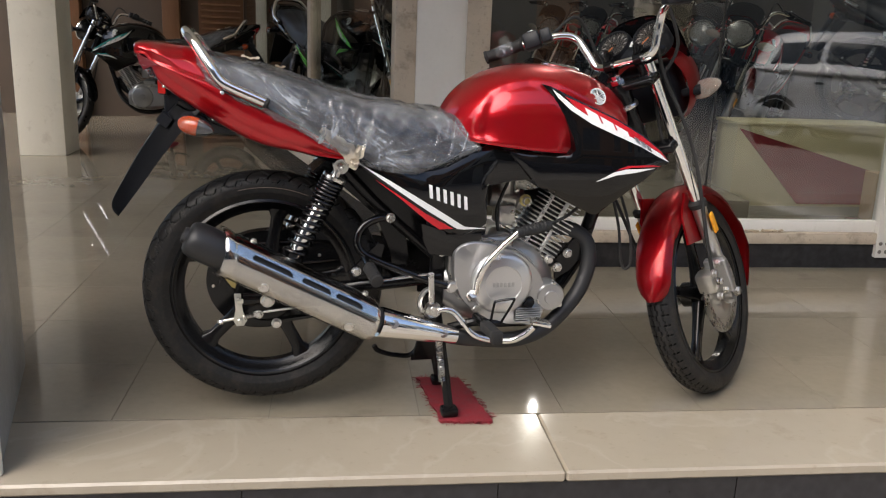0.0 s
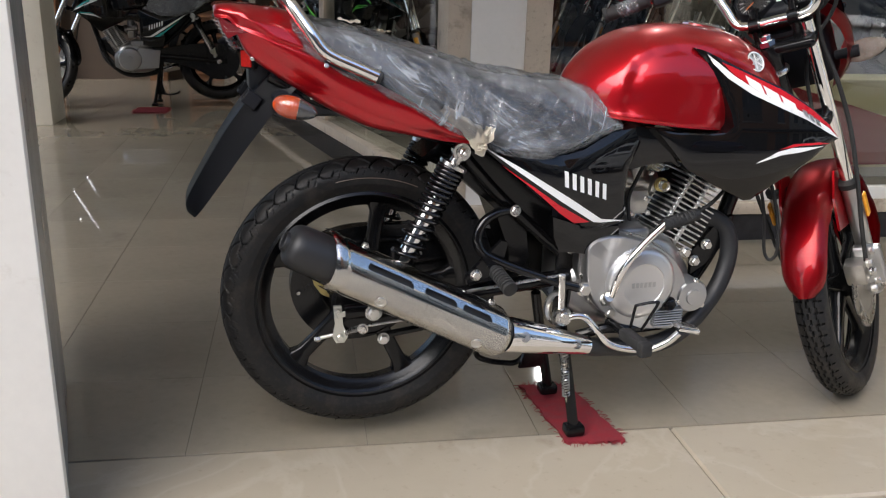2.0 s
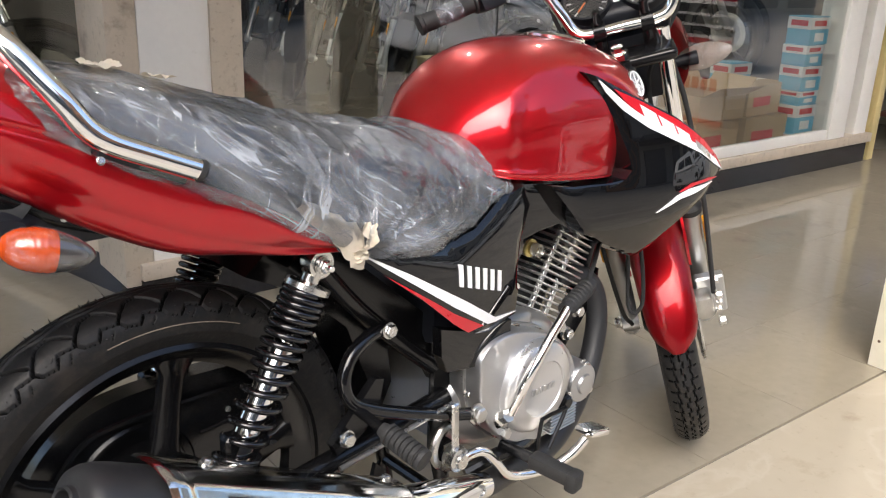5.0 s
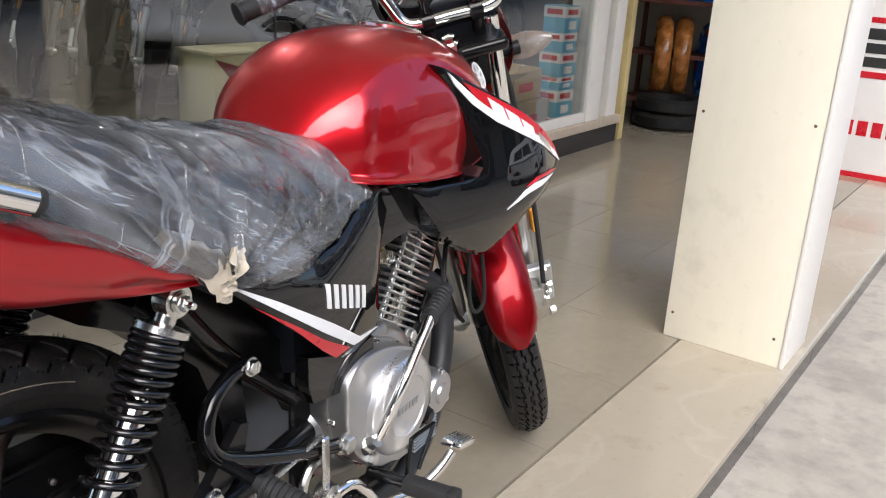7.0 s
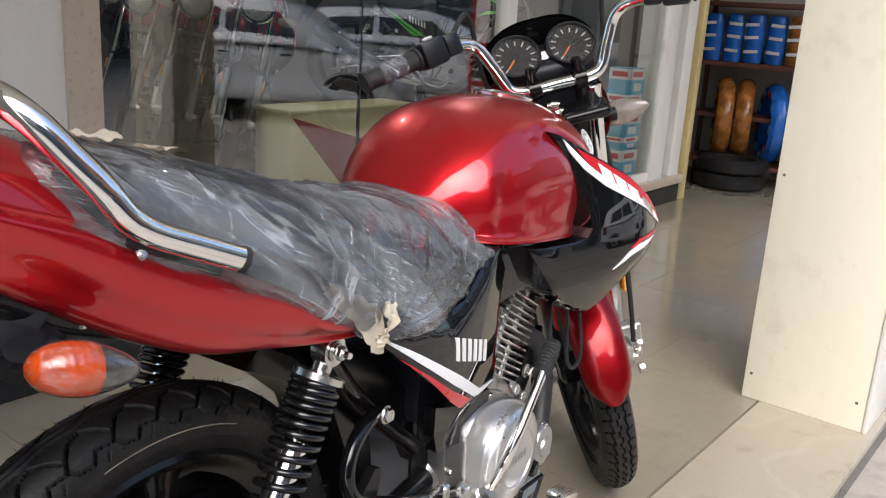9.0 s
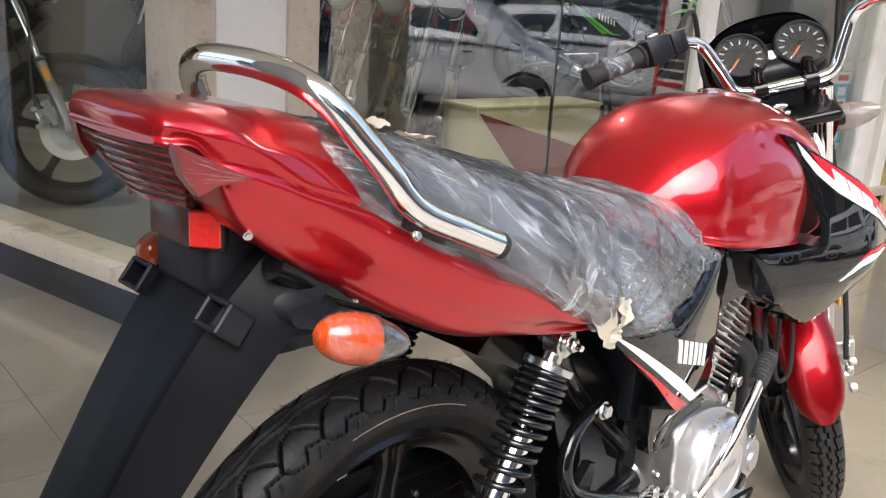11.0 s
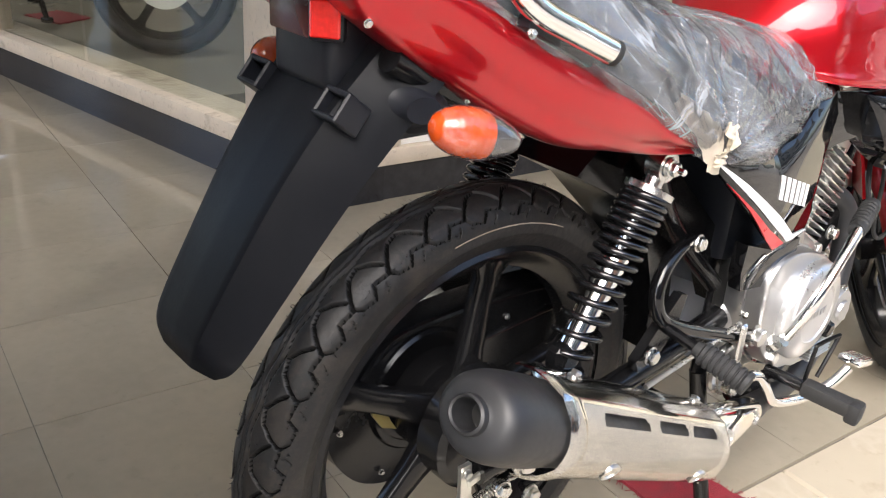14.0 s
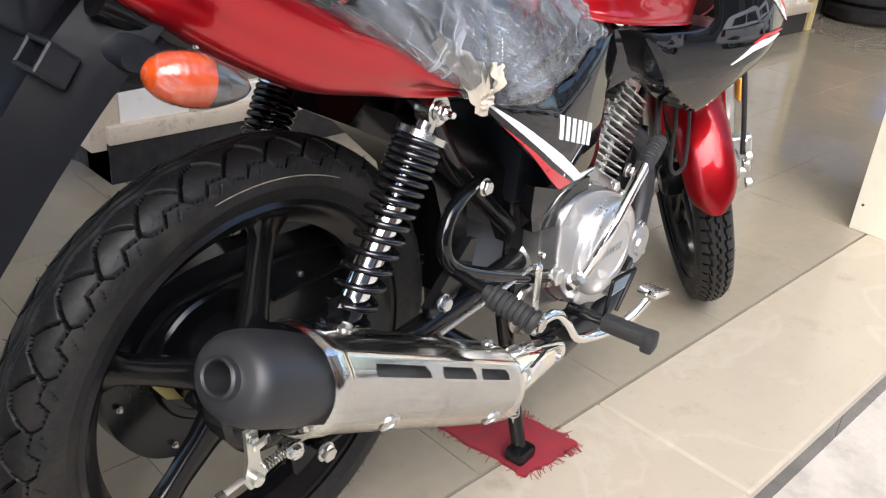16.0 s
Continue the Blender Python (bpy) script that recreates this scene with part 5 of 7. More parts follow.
def engine(root, fine):
    e = part("engine", loft([(0.470, [(0, 0.43), (0.06, 0.43), (0.10, 0.40), (0.105, 0.36), (0.08, 0.31), (0, 0.30)]), (0.53, [(0, 0.49), (0.08, 0.485), (0.112, 0.44), (0.118, 0.36), (0.10, 0.285), (0, 0.27)]),
                             (0.62, [(0, 0.505), (0.085, 0.50), (0.118, 0.46), (0.122, 0.37), (0.105, 0.275), (0, 0.26)]), (0.72, [(0, 0.48), (0.085, 0.475), (0.112, 0.44), (0.118, 0.36), (0.10, 0.285), (0, 0.27)]), (0.785, [(0, 0.41), (0.05, 0.41), (0.08, 0.39), (0.082, 0.35), (0.06, 0.31), (0, 0.305)])], 24, 30), M_CASE, root, "silver single-cylinder engine")
    # clutch-side cover with rim, dome, fins and bolts
    out = [(0.474, 0.452), (0.476, 0.488), (0.507, 0.512), (0.554, 0.515), (0.616, 0.500), (0.675, 0.473), (0.724, 0.428), (0.750, 0.370), (0.750, 0.310), (0.726, 0.266), (0.678, 0.266), (0.613, 0.273), (0.566, 0.293), (0.526, 0.322), (0.494, 0.361), (0.477, 0.411)]
    ring = catmull(out, 96, True)

    def level(k, y, bow=0.0):
        return [(0.612 + (x - 0.612) * k, y - bow, 0.395 + (z - 0.395) * k) for x, z in ring]

    part("cover_flange", skin([level(1.0, -0.088), level(1.0, -0.119), level(0.992, -0.1215), level(0.95, -0.1215), level(0.945, -0.10)]), M_CASE, e, "cast silver flange")
    part("clutch_cover", skin([level(0.950, -0.110), level(0.950, -0.143), level(0.945, -0.149), level(0.932, -0.1530), level(0.915, -0.1545), level(0.60, -0.1560), level(0.30, -0.1562)]), M_ALU, e, "cast silver engine side cover", 28)
    c = Vector((0.614, -0.160, 0.397))
    cm = frame_of(c, (0, -1, 0))
    part("cover_dome", lathe([(0.085, -0.01), (0.085, 0.006), (0.081, 0.014), (0.072, 0.019), (0.051, 0.022), (0.0495, 0.0195), (0.047, 0.019), (0.0, 0.019)], cm, 56), M_DOME, e, "round silver clutch dome")
    for k in range(6):
        part("lettering", box(-0.030 + 0.0105 * k, -0.023 + 0.0105 * k, -0.006, 0.006, 0.019, 0.0205, 0.0006, 1, m=Matrix.Translation((0, -0.1788, 0)) @ frame_of((c.x, 0, c.z), (0, -1, 0)) @ Matrix.Translation((0, 0, -0.0185))), M_ALU, e)
    for k in range(7):
        part("fin", box(0.655, 0.728, -0.172, -0.15, 0.286 + 0.0062 * k, 0.2895 + 0.0062 * k, 0.001, 1), M_ALU, e)
    for x, z in ((0.487, 0.482), (0.535, 0.508), (0.596, 0.498), (0.655, 0.474), (0.708, 0.432), (0.738, 0.372), (0.722, 0.280), (0.655, 0.275), (0.560, 0.306), (0.512, 0.348), (0.486, 0.41)):
        part("cover_bolt", bolt((x, -0.119, z), (0, -1, 0), 0.0062, 0.012), M_STEEL, e)
    # oil filter boss
    fm = frame_of((0.757, -0.125, 0.351), (0, -1, 0))
    part("oil_filter_cover", lathe([(0.040, -0.02), (0.040, 0.028), (0.036, 0.036), (0.020, 0.038), (0.018, 0.043), (0.0, 0.043)], fm, 36), M_ALU, e, "round silver oil filter cover")
    for a in (80, 200, 320):
        part("cover_bolt", bolt(fm @ Vector((0.036 * math.cos(radians(a)), 0.036 * math.sin(radians(a)), 0.026)), (0, -1, 0), 0.0065, 0.010), M_STEEL, e)
    # left-hand side: generator cover and sprocket cover
    part("generator_cover", lathe([(0.088, -0.02), (0.088, 0.022), (0.080, 0.034), (0.055, 0.040), (0.022, 0.041), (0.020, 0.045), (0.0, 0.045)], frame_of((0.665, 0.112, 0.375), (0, 1, 0)), 40), M_ALU, e, "round silver generator cover")
    part("sprocket_cover", plate([(0.44, 0.44), (0.60, 0.46), (0.61, 0.30), (0.46, 0.31)], lambda x, z: 0.142, 0.04, 0.1, 0.012, side=1), M_ALU, e, "cast silver sprocket cover")
    # upper crankcase and kick-side fittings
    part("crankcase_top", box(0.50, 0.66, -0.115, 0.11, 0.455, 0.515, 0.018, 3), M_CASE, e)
    part("drain_bolt", bolt((0.690, -0.165, 0.342), (0, -1, -0.1), 0.013, 0.016), M_BLACK, e)
    part("switch", lathe([(0.016, 0), (0.016, 0.012), (0.012, 0.016), (0.012, 0.030), (0.0, 0.030)], frame_of((0.533, -0.150, 0.355), (0, -0.8, 0.6)), 6), M_STEEL, e)
    part("switch", bolt((0.548, -0.150, 0.326), (0, -1, 0), 0.010, 0.014), M_STEEL, e)
    # cylinder, leaning forward, with thin fins
    cyl = frame_of((0.712, 0, 0.425), (0.48, 0, 0.877), (0, 1, 0))
    part("cylinder", lathe([(0.05, 0.0), (0.05, 0.24)], cyl, 28), mat("dark_barrel", (0.05, 0.05, 0.05), 0.5, metal=0.5), e)
    for k in range(14):
        h = 0.036 + 0.0125 * k
        w = 0.064 if k < 10 else 0.058
        part("cooling_fin", box(-w, w, -0.080, 0.080, h, h + 0.0036, 0.0016, 2, m=cyl), M_FIN, e)
    for q in (-0.030, 0.022):
        part("stud_boss", rod(cyl @ Vector((q, 0.060, 0.03)), cyl @ Vector((q, 0.060, 0.215)), 0.006, 12), M_FIN, e)
        part("stud_boss", rod(cyl @ Vector((q, -0.060, 0.03)), cyl @ Vector((q, -0.060, 0.215)), 0.006, 12), M_FIN, e)
    part("cylinder_head", box(-0.058, 0.058, -0.060, 0.060, 0.205, 0.262, 0.014, 3, m=cyl), M_CASE, e)
    part("head_cover", box(-0.045, 0.045, -0.050, 0.050, 0.2625, 0.295, 0.014, 3, m=cyl), M_ALU, e)
    part("cam_cover", lathe([(0.030, 0), (0.030, 0.008), (0.024, 0.012), (0.0, 0.012)], frame_of((0.805, -0.062, 0.652), (0, -1, 0)), 28), M_ALU, e)
    for dx in (-0.02, 0.035):
        part("head_bolt", bolt((0.800 + dx, -0.05, 0.682 - dx * 0.5), (0.4, -0.3, 0.8), 0.009, 0.016), M_STEEL, e)
    part("spark_plug_cap", tube([(0.79, -0.06, 0.640), (0.765, -0.11, 0.665), (0.745, -0.12, 0.70), (0.72, -0.11, 0.74)], 0.010, 10, smooth=24), M_DARKRUBBER, e)
    # carburettor
    cb = part("carburettor", lathe([(0.020, -0.05), (0.030, -0.045), (0.030, -0.02), (0.024, -0.015), (0.024, 0.03), (0.030, 0.035), (0.030, 0.05)], frame_of((0.625, -0.01, 0.600), (1, 0, -0.15)), 24), M_ALUDARK, e, "raw aluminium carburettor")
    part("float_bowl", box(0.600, 0.652, -0.048, 0.025, 0.525, 0.585, 0.010, 2), M_ALUDARK, cb)
    part("carburettor_top", lathe([(0.028, 0), (0.028, 0.04), (0.022, 0.048), (0.0, 0.05)], frame_of((0.625, -0.01, 0.615), (0, 0, 1)), 20), M_ALUDARK, cb)
    part("throttle_drum", lathe([(0.017, 0), (0.017, 0.005), (0.011, 0.006), (0.011, 0.012), (0.0, 0.012)], frame_of((0.672, -0.055, 0.600), (0, -1, 0)), 24), M_GOLD, cb)
    part("throttle_spring", helix((0.672, -0.066, 0.600), (0.672, -0.082, 0.600), 0.011, 4, 0.0013, 16, 5), M_STEEL, cb)
    for k, (x, y, z) in enumerate(((0.603, -0.05, 0.53), (0.648, -0.05, 0.53), (0.605, -0.045, 0.595), (0.65, -0.045, 0.625), (0.64, -0.05, 0.565))):
        part("screw", bolt((x, y, z), (0, -1, 0), 0.005, 0.006), M_STEEL, cb)
    part("intake", tube([(0.675, -0.01, 0.595), (0.72, -0.005, 0.60), (0.77, 0, 0.61)], 0.022, 16, smooth=12), M_DARKRUBBER, cb)
    cb.location = (0.030, 0, 0.0)
    part("air_box", box(0.42, 0.585, -0.105, 0.105, 0.50, 0.70, 0.02, 2), M_PLASTIC, e)
    part("fuel_hose", tube([(0.60, -0.07, 0.70), (0.615, -0.075, 0.665), (0.60, -0.072, 0.62), (0.59, -0.06, 0.57), (0.60, -0.06, 0.50), (0.585, -0.10, 0.485)], 0.0045, 8, smooth=40), M_DARKRUBBER, cb)


def chassis(root):
    f = part("frame", tube([(1.00, -0.03, 0.86), (0.955, -0.03, 0.70), (0.905, -0.03, 0.52), (0.875, -0.03, 0.42), (0.80, -0.03, 0.30)], 0.019, 14, smooth=30), M_BLACK, root, "black tubular steel frame")
    part("top_tube", tube([(0.98, 0, 0.83), (0.70, 0, 0.76), (0.45, 0, 0.70), (0.25, 0, 0.71)], 0.022, 14, smooth=24), M_BLACK, f)
    for y in (-0.085, 0.085):
        part("seat_rail", tube([(0.50, y, 0.715), (0.30, y, 0.70), (0.10, y, 0.745), (-0.10, y, 0.81), (-0.20, y, 0.86)], 0.014, 12, smooth=24), M_BLACK, f)
        part("rear_stay", tube([(0.44, y, 0.46), (0.30, y, 0.585), (0.19, y * 1.3, 0.70)], 0.014, 12, smooth=14), M_BLACK, f)
        part("pivot_plate", box(0.435, 0.50, y - 0.006, y + 0.006, 0.30, 0.56, 0.004, 1), M_BLACK, f)
    part("engine_mount", plate([(0.795, 0.43), (0.855, 0.50), (0.90, 0.52), (0.895, 0.46), (0.84, 0.40), (0.80, 0.375)], lambda x, z: -0.075, 0.012, 0.1), M_BLACK, f)
    for x, z in ((0.828, 0.452), (0.800, 0.412), (0.772, 0.436)):
        part("bolt", bolt((x, -0.078, z), (0, -1, 0), 0.010, 0.016), M_STEEL, f)
    part("tool_plate", plate([(0.21, 0.72), (0.30, 0.66), (0.43, 0.55), (0.50, 0.50), (0.50, 0.42), (0.46, 0.42), (0.42, 0.49), (0.33, 0.55), (0.27, 0.60), (0.17, 0.69)], lambda x, z: -0.082, 0.03, 0.1), M_BLACK, f)
    part("inner_guard", plate([(0.17, 0.72), (0.26, 0.68), (0.36, 0.58), (0.38, 0.44), (0.34, 0.36), (0.33, 0.46), (0.29, 0.56), (0.20, 0.64), (0.12, 0.68)], lambda x, z: -0.055, 0.11, 0.1), M_BLACK, f)
    # rider footrest stay: loop from the frame bolt to the engine
    lp = part("footrest_stay", tube([(0.316, -0.107, 0.570), (0.280, -0.112, 0.566), (0.245, -0.118, 0.548), (0.229, -0.124, 0.516), (0.238, -0.130, 0.485), (0.275, -0.136, 0.462), (0.334, -0.142, 0.437), (0.410, -0.146, 0.408), (0.472, -0.148, 0.388)], 0.0105, 14, smooth=60), M_BLACKPAINT, root, "gloss black tubular loop beside the engine")
    part("bolt", bolt((0.316, -0.118, 0.570), (0, -1, 0.1), 0.0095, 0.010), M_STEEL, lp)
    part("bolt", bolt((0.478, -0.150, 0.388), (0, -1, 0), 0.013, 0.016), M_STEEL, lp)
    part("bolt", bolt((0.460, -0.106, 0.466), (0, -1, 0), 0.006, 0.006), M_STEEL, f)
    # swingarm
    for y in (-0.105, 0.105):
        sw = part("swingarm", tube([(0.46, y * 0.9, 0.400), (0.25, y, 0.385), (0.02, y, 0.362), (-0.06, y, 0.358)], 0.018, 12, smooth=20), M_BLACK, root, "black tubular swingarm")
        part("axle_nut", bolt((0.0, math.copysign(0.125, y), 0.36), (0, math.copysign(1, y), 0), 0.014, 0.016), M_STEEL, sw)
        part("shock_lug", box(0.04, 0.09, y * 1.1 - 0.012, y * 1.1 + 0.012, 0.375, 0.50, 0.005, 1), M_BLACK, sw)
    # chain case on the far side
    case = part("chain_case", plate([(-0.157, 0.352), (-0.146, 0.410), (-0.118, 0.452), (-0.075, 0.480), (0.0, 0.497), (0.15, 0.494), (0.33, 0.475), (0.44, 0.445), (0.44, 0.360), (0.30, 0.335), (0.14, 0.275), (0.06, 0.228), (-0.025, 0.218), (-0.095, 0.240), (-0.140, 0.292)], lambda x, z: 0.062, 0.035, 0.1, 0.008, smooth=72, side=-1), M_CASEBLACK, root, "black steel chain case with small bolts")
    part("pressed_rib", tube([(-0.112, 0.060, 0.405), (-0.075, 0.060, 0.446), (-0.02, 0.060, 0.462), (0.15, 0.060, 0.462), (0.36, 0.060, 0.440)], 0.006, 8, smooth=30), M_CASEBLACK, case)
    part("pressed_rib", tube([(0.10, 0.060, 0.405), (0.25, 0.060, 0.412), (0.38, 0.060, 0.400)], 0.0045, 8, smooth=16), M_CASEBLACK, case)
    for x, z in ((-0.067, 0.452), (-0.139, 0.345), (-0.068, 0.250), (0.15, 0.425)):
        part("bolt", bolt((x, 0.0615, z), (0, -1, 0), 0.0034, 0.004), M_STEEL, case)
    part("hub_opening", lathe([(0.092, 0.0), (0.088, -0.004), (0.078, -0.002), (0.076, 0.014), (0.0, 0.014)], frame_of((0.0, 0.061, 0.36), (0, 1, 0)), 40), M_BLACK, case, "dark round opening round the hub")
    part("sprocket_plate", plate([(-0.112, 0.400), (-0.106, 0.372), (-0.090, 0.348), (-0.066, 0.336), (-0.078, 0.356), (-0.086, 0.380), (-0.094, 0.402)], lambda x, z: 0.036, 0.004, 0.1, 0.001), M_GOLD, case, "yellow zinc plated sprocket plate")
    part("cush_hub", lathe([(0.062, -0.055), (0.070, -0.05), (0.070, -0.012), (0.060, -0.008)], frame_of((0, 0, 0.36), (0, -1, 0)), 36), M_BLACK, case)
    # passenger peg bracket and peg
    pb = part("peg_bracket", plate([(0.205, 0.425), (0.235, 0.455), (0.285, 0.505), (0.300, 0.50), (0.290, 0.455), (0.262, 0.425), (0.215, 0.405)], lambda x, z: -0.130, 0.014, 0.1), M_BLACK, root, "black passenger footrest bracket")
    part("bolt", bolt((0.226, -0.132, 0.432), (0, -1, 0), 0.010, 0.012), M_STEEL, pb)
    part("peg_arm", rod((0.246, -0.13, 0.472), (0.252, -0.19, 0.458), 0.008, 10), M_BLACK, pb)
    a, b = Vector((0.250, -0.182, 0.461)), Vector((0.262, -0.258, 0.440))
    m = frame_of(a, b - a)
    L = (b - a).length
    prof = [(0.010, 0.0), (0.012, 0.010)]
    for k in range(7):
        s = 0.012 + (L - 0.02) * k / 7
        prof += [(0.0165, s), (0.0165, s + 0.005), (0.0140, s + 0.006), (0.0140, s + 0.0075)]
    prof += [(0.0168, L - 0.006), (0.016, L), (0.0, L + 0.002)]
    part("passenger_peg", lathe(prof, m, 20), M_DARKRUBBER, pb, "ribbed black rubber passenger footrest")
    # rider peg
    a, b = Vector((0.548, -0.150, 0.302)), Vector((0.566, -0.292, 0.296))
    rp = part("rider_peg", rod(a, b, 0.010, 12), M_BLACK, root, "black rubber rider footrest with wire feeler")
    m = frame_of(a, b - a)
    part("peg_rubber", box(-0.0145, 0.0145, -0.013, 0.013, 0.062, (b - a).length + 0.008, 0.006, 2, m=m), M_DARKRUBBER, rp)
    part("peg_end", box(-0.0155, 0.0155, -0.021, 0.014, (b - a).length - 0.010, (b - a).length + 0.012, 0.006, 2, m=m), M_DARKRUBBER, rp)
    part("feeler", tube([(0.575, -0.205, 0.300), (0.583, -0.205, 0.352), (0.590, -0.205, 0.360), (0.628, -0.215, 0.368), (0.632, -0.215, 0.360), (0.600, -0.212, 0.300)], 0.0035, 8, smooth=36), M_BLACK, rp)
    part("peg_base", tube([(0.48, -0.13, 0.265), (0.54, -0.15, 0.285), (0.60, -0.15, 0.28), (0.70, -0.12, 0.268)], 0.012, 10, smooth=16), M_BLACK, rp)
    # brake pedal, rods and springs
    bp = part("brake_pedal", tube([(0.432, -0.165, 0.322), (0.450, -0.168, 0.330), (0.478, -0.172, 0.326), (0.505, -0.176, 0.298), (0.535, -0.180, 0.262), (0.580, -0.186, 0.246), (0.635, -0.200, 0.246), (0.668, -0.215, 0.266), (0.690, -0.225, 0.292)], 0.0085, 12, smooth=60), M_CHROME, root, "chrome rear brake pedal with ribbed pad")
    part("pad", box(-0.028, 0.028, -0.020, 0.020, -0.006, 0.006, 0.004, 2, m=pose(0.705, -0.226, 0.303) @ pose(0, 0, 0, 0, 14, 0)), M_CHROME, bp)
    for k in range(6):
        part("pad_rib", box(-0.024, 0.024, -0.017 + 0.006 * k, -0.014 + 0.006 * k, 0.006, 0.0078, m=pose(0.705, -0.226, 0.303) @ pose(0, 0, 0, 0, 14, 0)), M_STEEL, bp, smooth=0)
    part("pivot", lathe([(0.020, -0.012), (0.022, 0.0), (0.020, 0.010), (0.012, 0.012), (0.012, 0.018), (0.0, 0.018)], frame_of((0.428, -0.158, 0.328), (0, -1, 0)), 20), M_STEEL, bp)
    part("lever", box(-0.008, 0.008, -0.003, 0.003, 0.0, 0.10, 0.003, 1, m=pose(0.425, -0.16, 0.33) @ pose(0, 0, 0, 0, -3, 0)), M_STEEL, bp)
    part("return_arc", tube([(0.43, -0.14, 0.30), (0.402, -0.14, 0.32), (0.396, -0.14, 0.35), (0.410, -0.14, 0.375), (0.43, -0.14, 0.38)], 0.007, 8, smooth=24), M_STEEL, bp)
    part("brake_rod", rod((0.425, -0.150, 0.425), (0.20, -0.152, 0.402), 0.004, 8), M_STEEL, bp)
    part("brake_rod", rod((-0.012, -0.112, 0.324), (0.16, -0.140, 0.352), 0.0035, 8), M_STEEL, bp)
    # kick lever, folded up in front of the cover
    kl = part("kick_lever", tube([(0.540, -0.172, 0.375), (0.543, -0.190, 0.42), (0.560, -0.200, 0.465), (0.600, -0.200, 0.510), (0.642, -0.196, 0.545)], [0.009, 0.009, 0.008, 0.008, 0.009], 12, smooth=40), M_CHROME, root, "chrome kick start lever with rubber sleeve")
    part("sleeve", tube([(0.636, -0.194, 0.541), (0.66, -0.19, 0.545), (0.70, -0.180, 0.548), (0.735, -0.170, 0.556)], 0.0135, 12, smooth=12), M_DARKRUBBER, kl)
    for k in range(7):
        part("sleeve_ring", lathe([(0.0135, 0), (0.0152, 0.002), (0.0152, 0.005), (0.0135, 0.007)], frame_of((0.650 + 0.011 * k, -0.191 + 0.0028 * k, 0.544 + 0.0016 * k), (0.97, 0.18, 0.16)), 14), M_DARKRUBBER, kl)
    part("clutch_cable", tube([(0.735, -0.165, 0.556), (0.80, -0.13, 0.572), (0.86, -0.10, 0.61), (0.90, -0.09, 0.68), (0.94, -0.07, 0.80)], 0.0045, 8, smooth=30), M_DARKRUBBER, root, "black control cable")
    # centre stand on the red mat
    cs = part("centre_stand", tube([(0.455, -0.085, 0.30), (0.475, -0.105, 0.16), (0.490, -0.130, 0.03)], [0.014, 0.0135, 0.013], 12, smooth=16), M_BLACK, root, "black centre stand")
    part("leg", tube([(0.455, 0.070, 0.30), (0.482, 0.075, 0.16), (0.510, 0.082, 0.03)], 0.013, 12, smooth=16), M_BLACK, cs)
    for x, y in ((0.492, -0.134), (0.513, 0.084)):
        part("foot", box(x - 0.026, x + 0.022, y - 0.020, y + 0.020, 0.007, 0.034, 0.008, 2), M_BLACK, cs)
    part("cross_tube", rod((0.47, -0.10, 0.20), (0.475, 0.075, 0.20), 0.011, 10), M_BLACK, cs)
    part("tang", tube([(0.47, 0.070, 0.20), (0.43, 0.085, 0.11), (0.38, 0.10, 0.10), (0.33, 0.11, 0.112), (0.315, 0.11, 0.130)], 0.0075, 10, smooth=30), M_BLACK, cs)
    part("gusset", plate([(0.45, 0.20), (0.49, 0.16), (0.485, 0.095), (0.42, 0.095)], lambda x, z: 0.062, 0.01, 0.1), M_BLACK, cs)
    part("stand_spring", helix((0.455, -0.118, 0.245), (0.470, -0.122, 0.105), 0.0085, 20, 0.0022, 14, 5), M_STEEL, cs)
    part("spring_hook", tube([(0.470, -0.122, 0.105), (0.472, -0.122, 0.09), (0.476, -0.118, 0.082)], 0.0025, 6), M_STEEL, cs)
    # rear drum brake with its arm
    db = part("drum_brake", lathe([(0.03, -0.07), (0.072, -0.066), (0.080, -0.058), (0.080, -0.02), (0.06, -0.018)], pose(*AXLE_R) @ pose(0, 0, 0, 90, 0, 0) @ Matrix.Scale(-1, 4, (0, 0, 1)), 36), M_BLACK, root, "black rear drum brake plate with steel arm")
    # forked arm, clevis with nut and spring over the brake rod
    arm = part("brake_arm", plate([(-0.083, 0.372), (-0.066, 0.372), (-0.062, 0.325), (-0.052, 0.300), (-0.060, 0.286), (-0.078, 0.286), (-0.086, 0.300), (-0.080, 0.330)], lambda x, z: -0.106, 0.006, 0.05, 0.0015), M_ZINC, db, "zinc plated brake arm")
    part("arm_bolt", bolt((-0.074, -0.106, 0.360), (0, -1, 0), 0.0055, 0.006), M_STEEL, arm)
    part("arm_pin", lathe([(0.0085, 0), (0.0085, 0.016), (0.006, 0.018), (0.0, 0.018)], frame_of((-0.070, -0.096, 0.299), (0, -1, 0)), 18), M_ZINC, arm)
    part("adjuster", tube([(-0.125, -0.100, 0.297), (-0.085, -0.102, 0.305)], 0.0042, 10), M_ZINC, arm)
    part("adjuster_nut", lathe([(0.0, 0), (0.0062, 0.0), (0.0070, 0.003), (0.0070, 0.009), (0.0045, 0.012), (0.0, 0.012)], frame_of((-0.112, -0.101, 0.299), (-0.97, 0.05, -0.2)), 6), M_STEEL, arm)
    part("stop_arm", box(-0.004, 0.075, -0.003, 0.003, -0.006, 0.006, 0.002, 1, m=pose(-0.074, -0.112, 0.352) @ pose(0, 0, 0, 0, -14, 0)), M_ZINC, arm)
    part("adjuster_spring", helix((-0.060, -0.106, 0.309), (-0.012, -0.112, 0.324), 0.0062, 12, 0.0013, 14, 5), M_STEEL, arm)
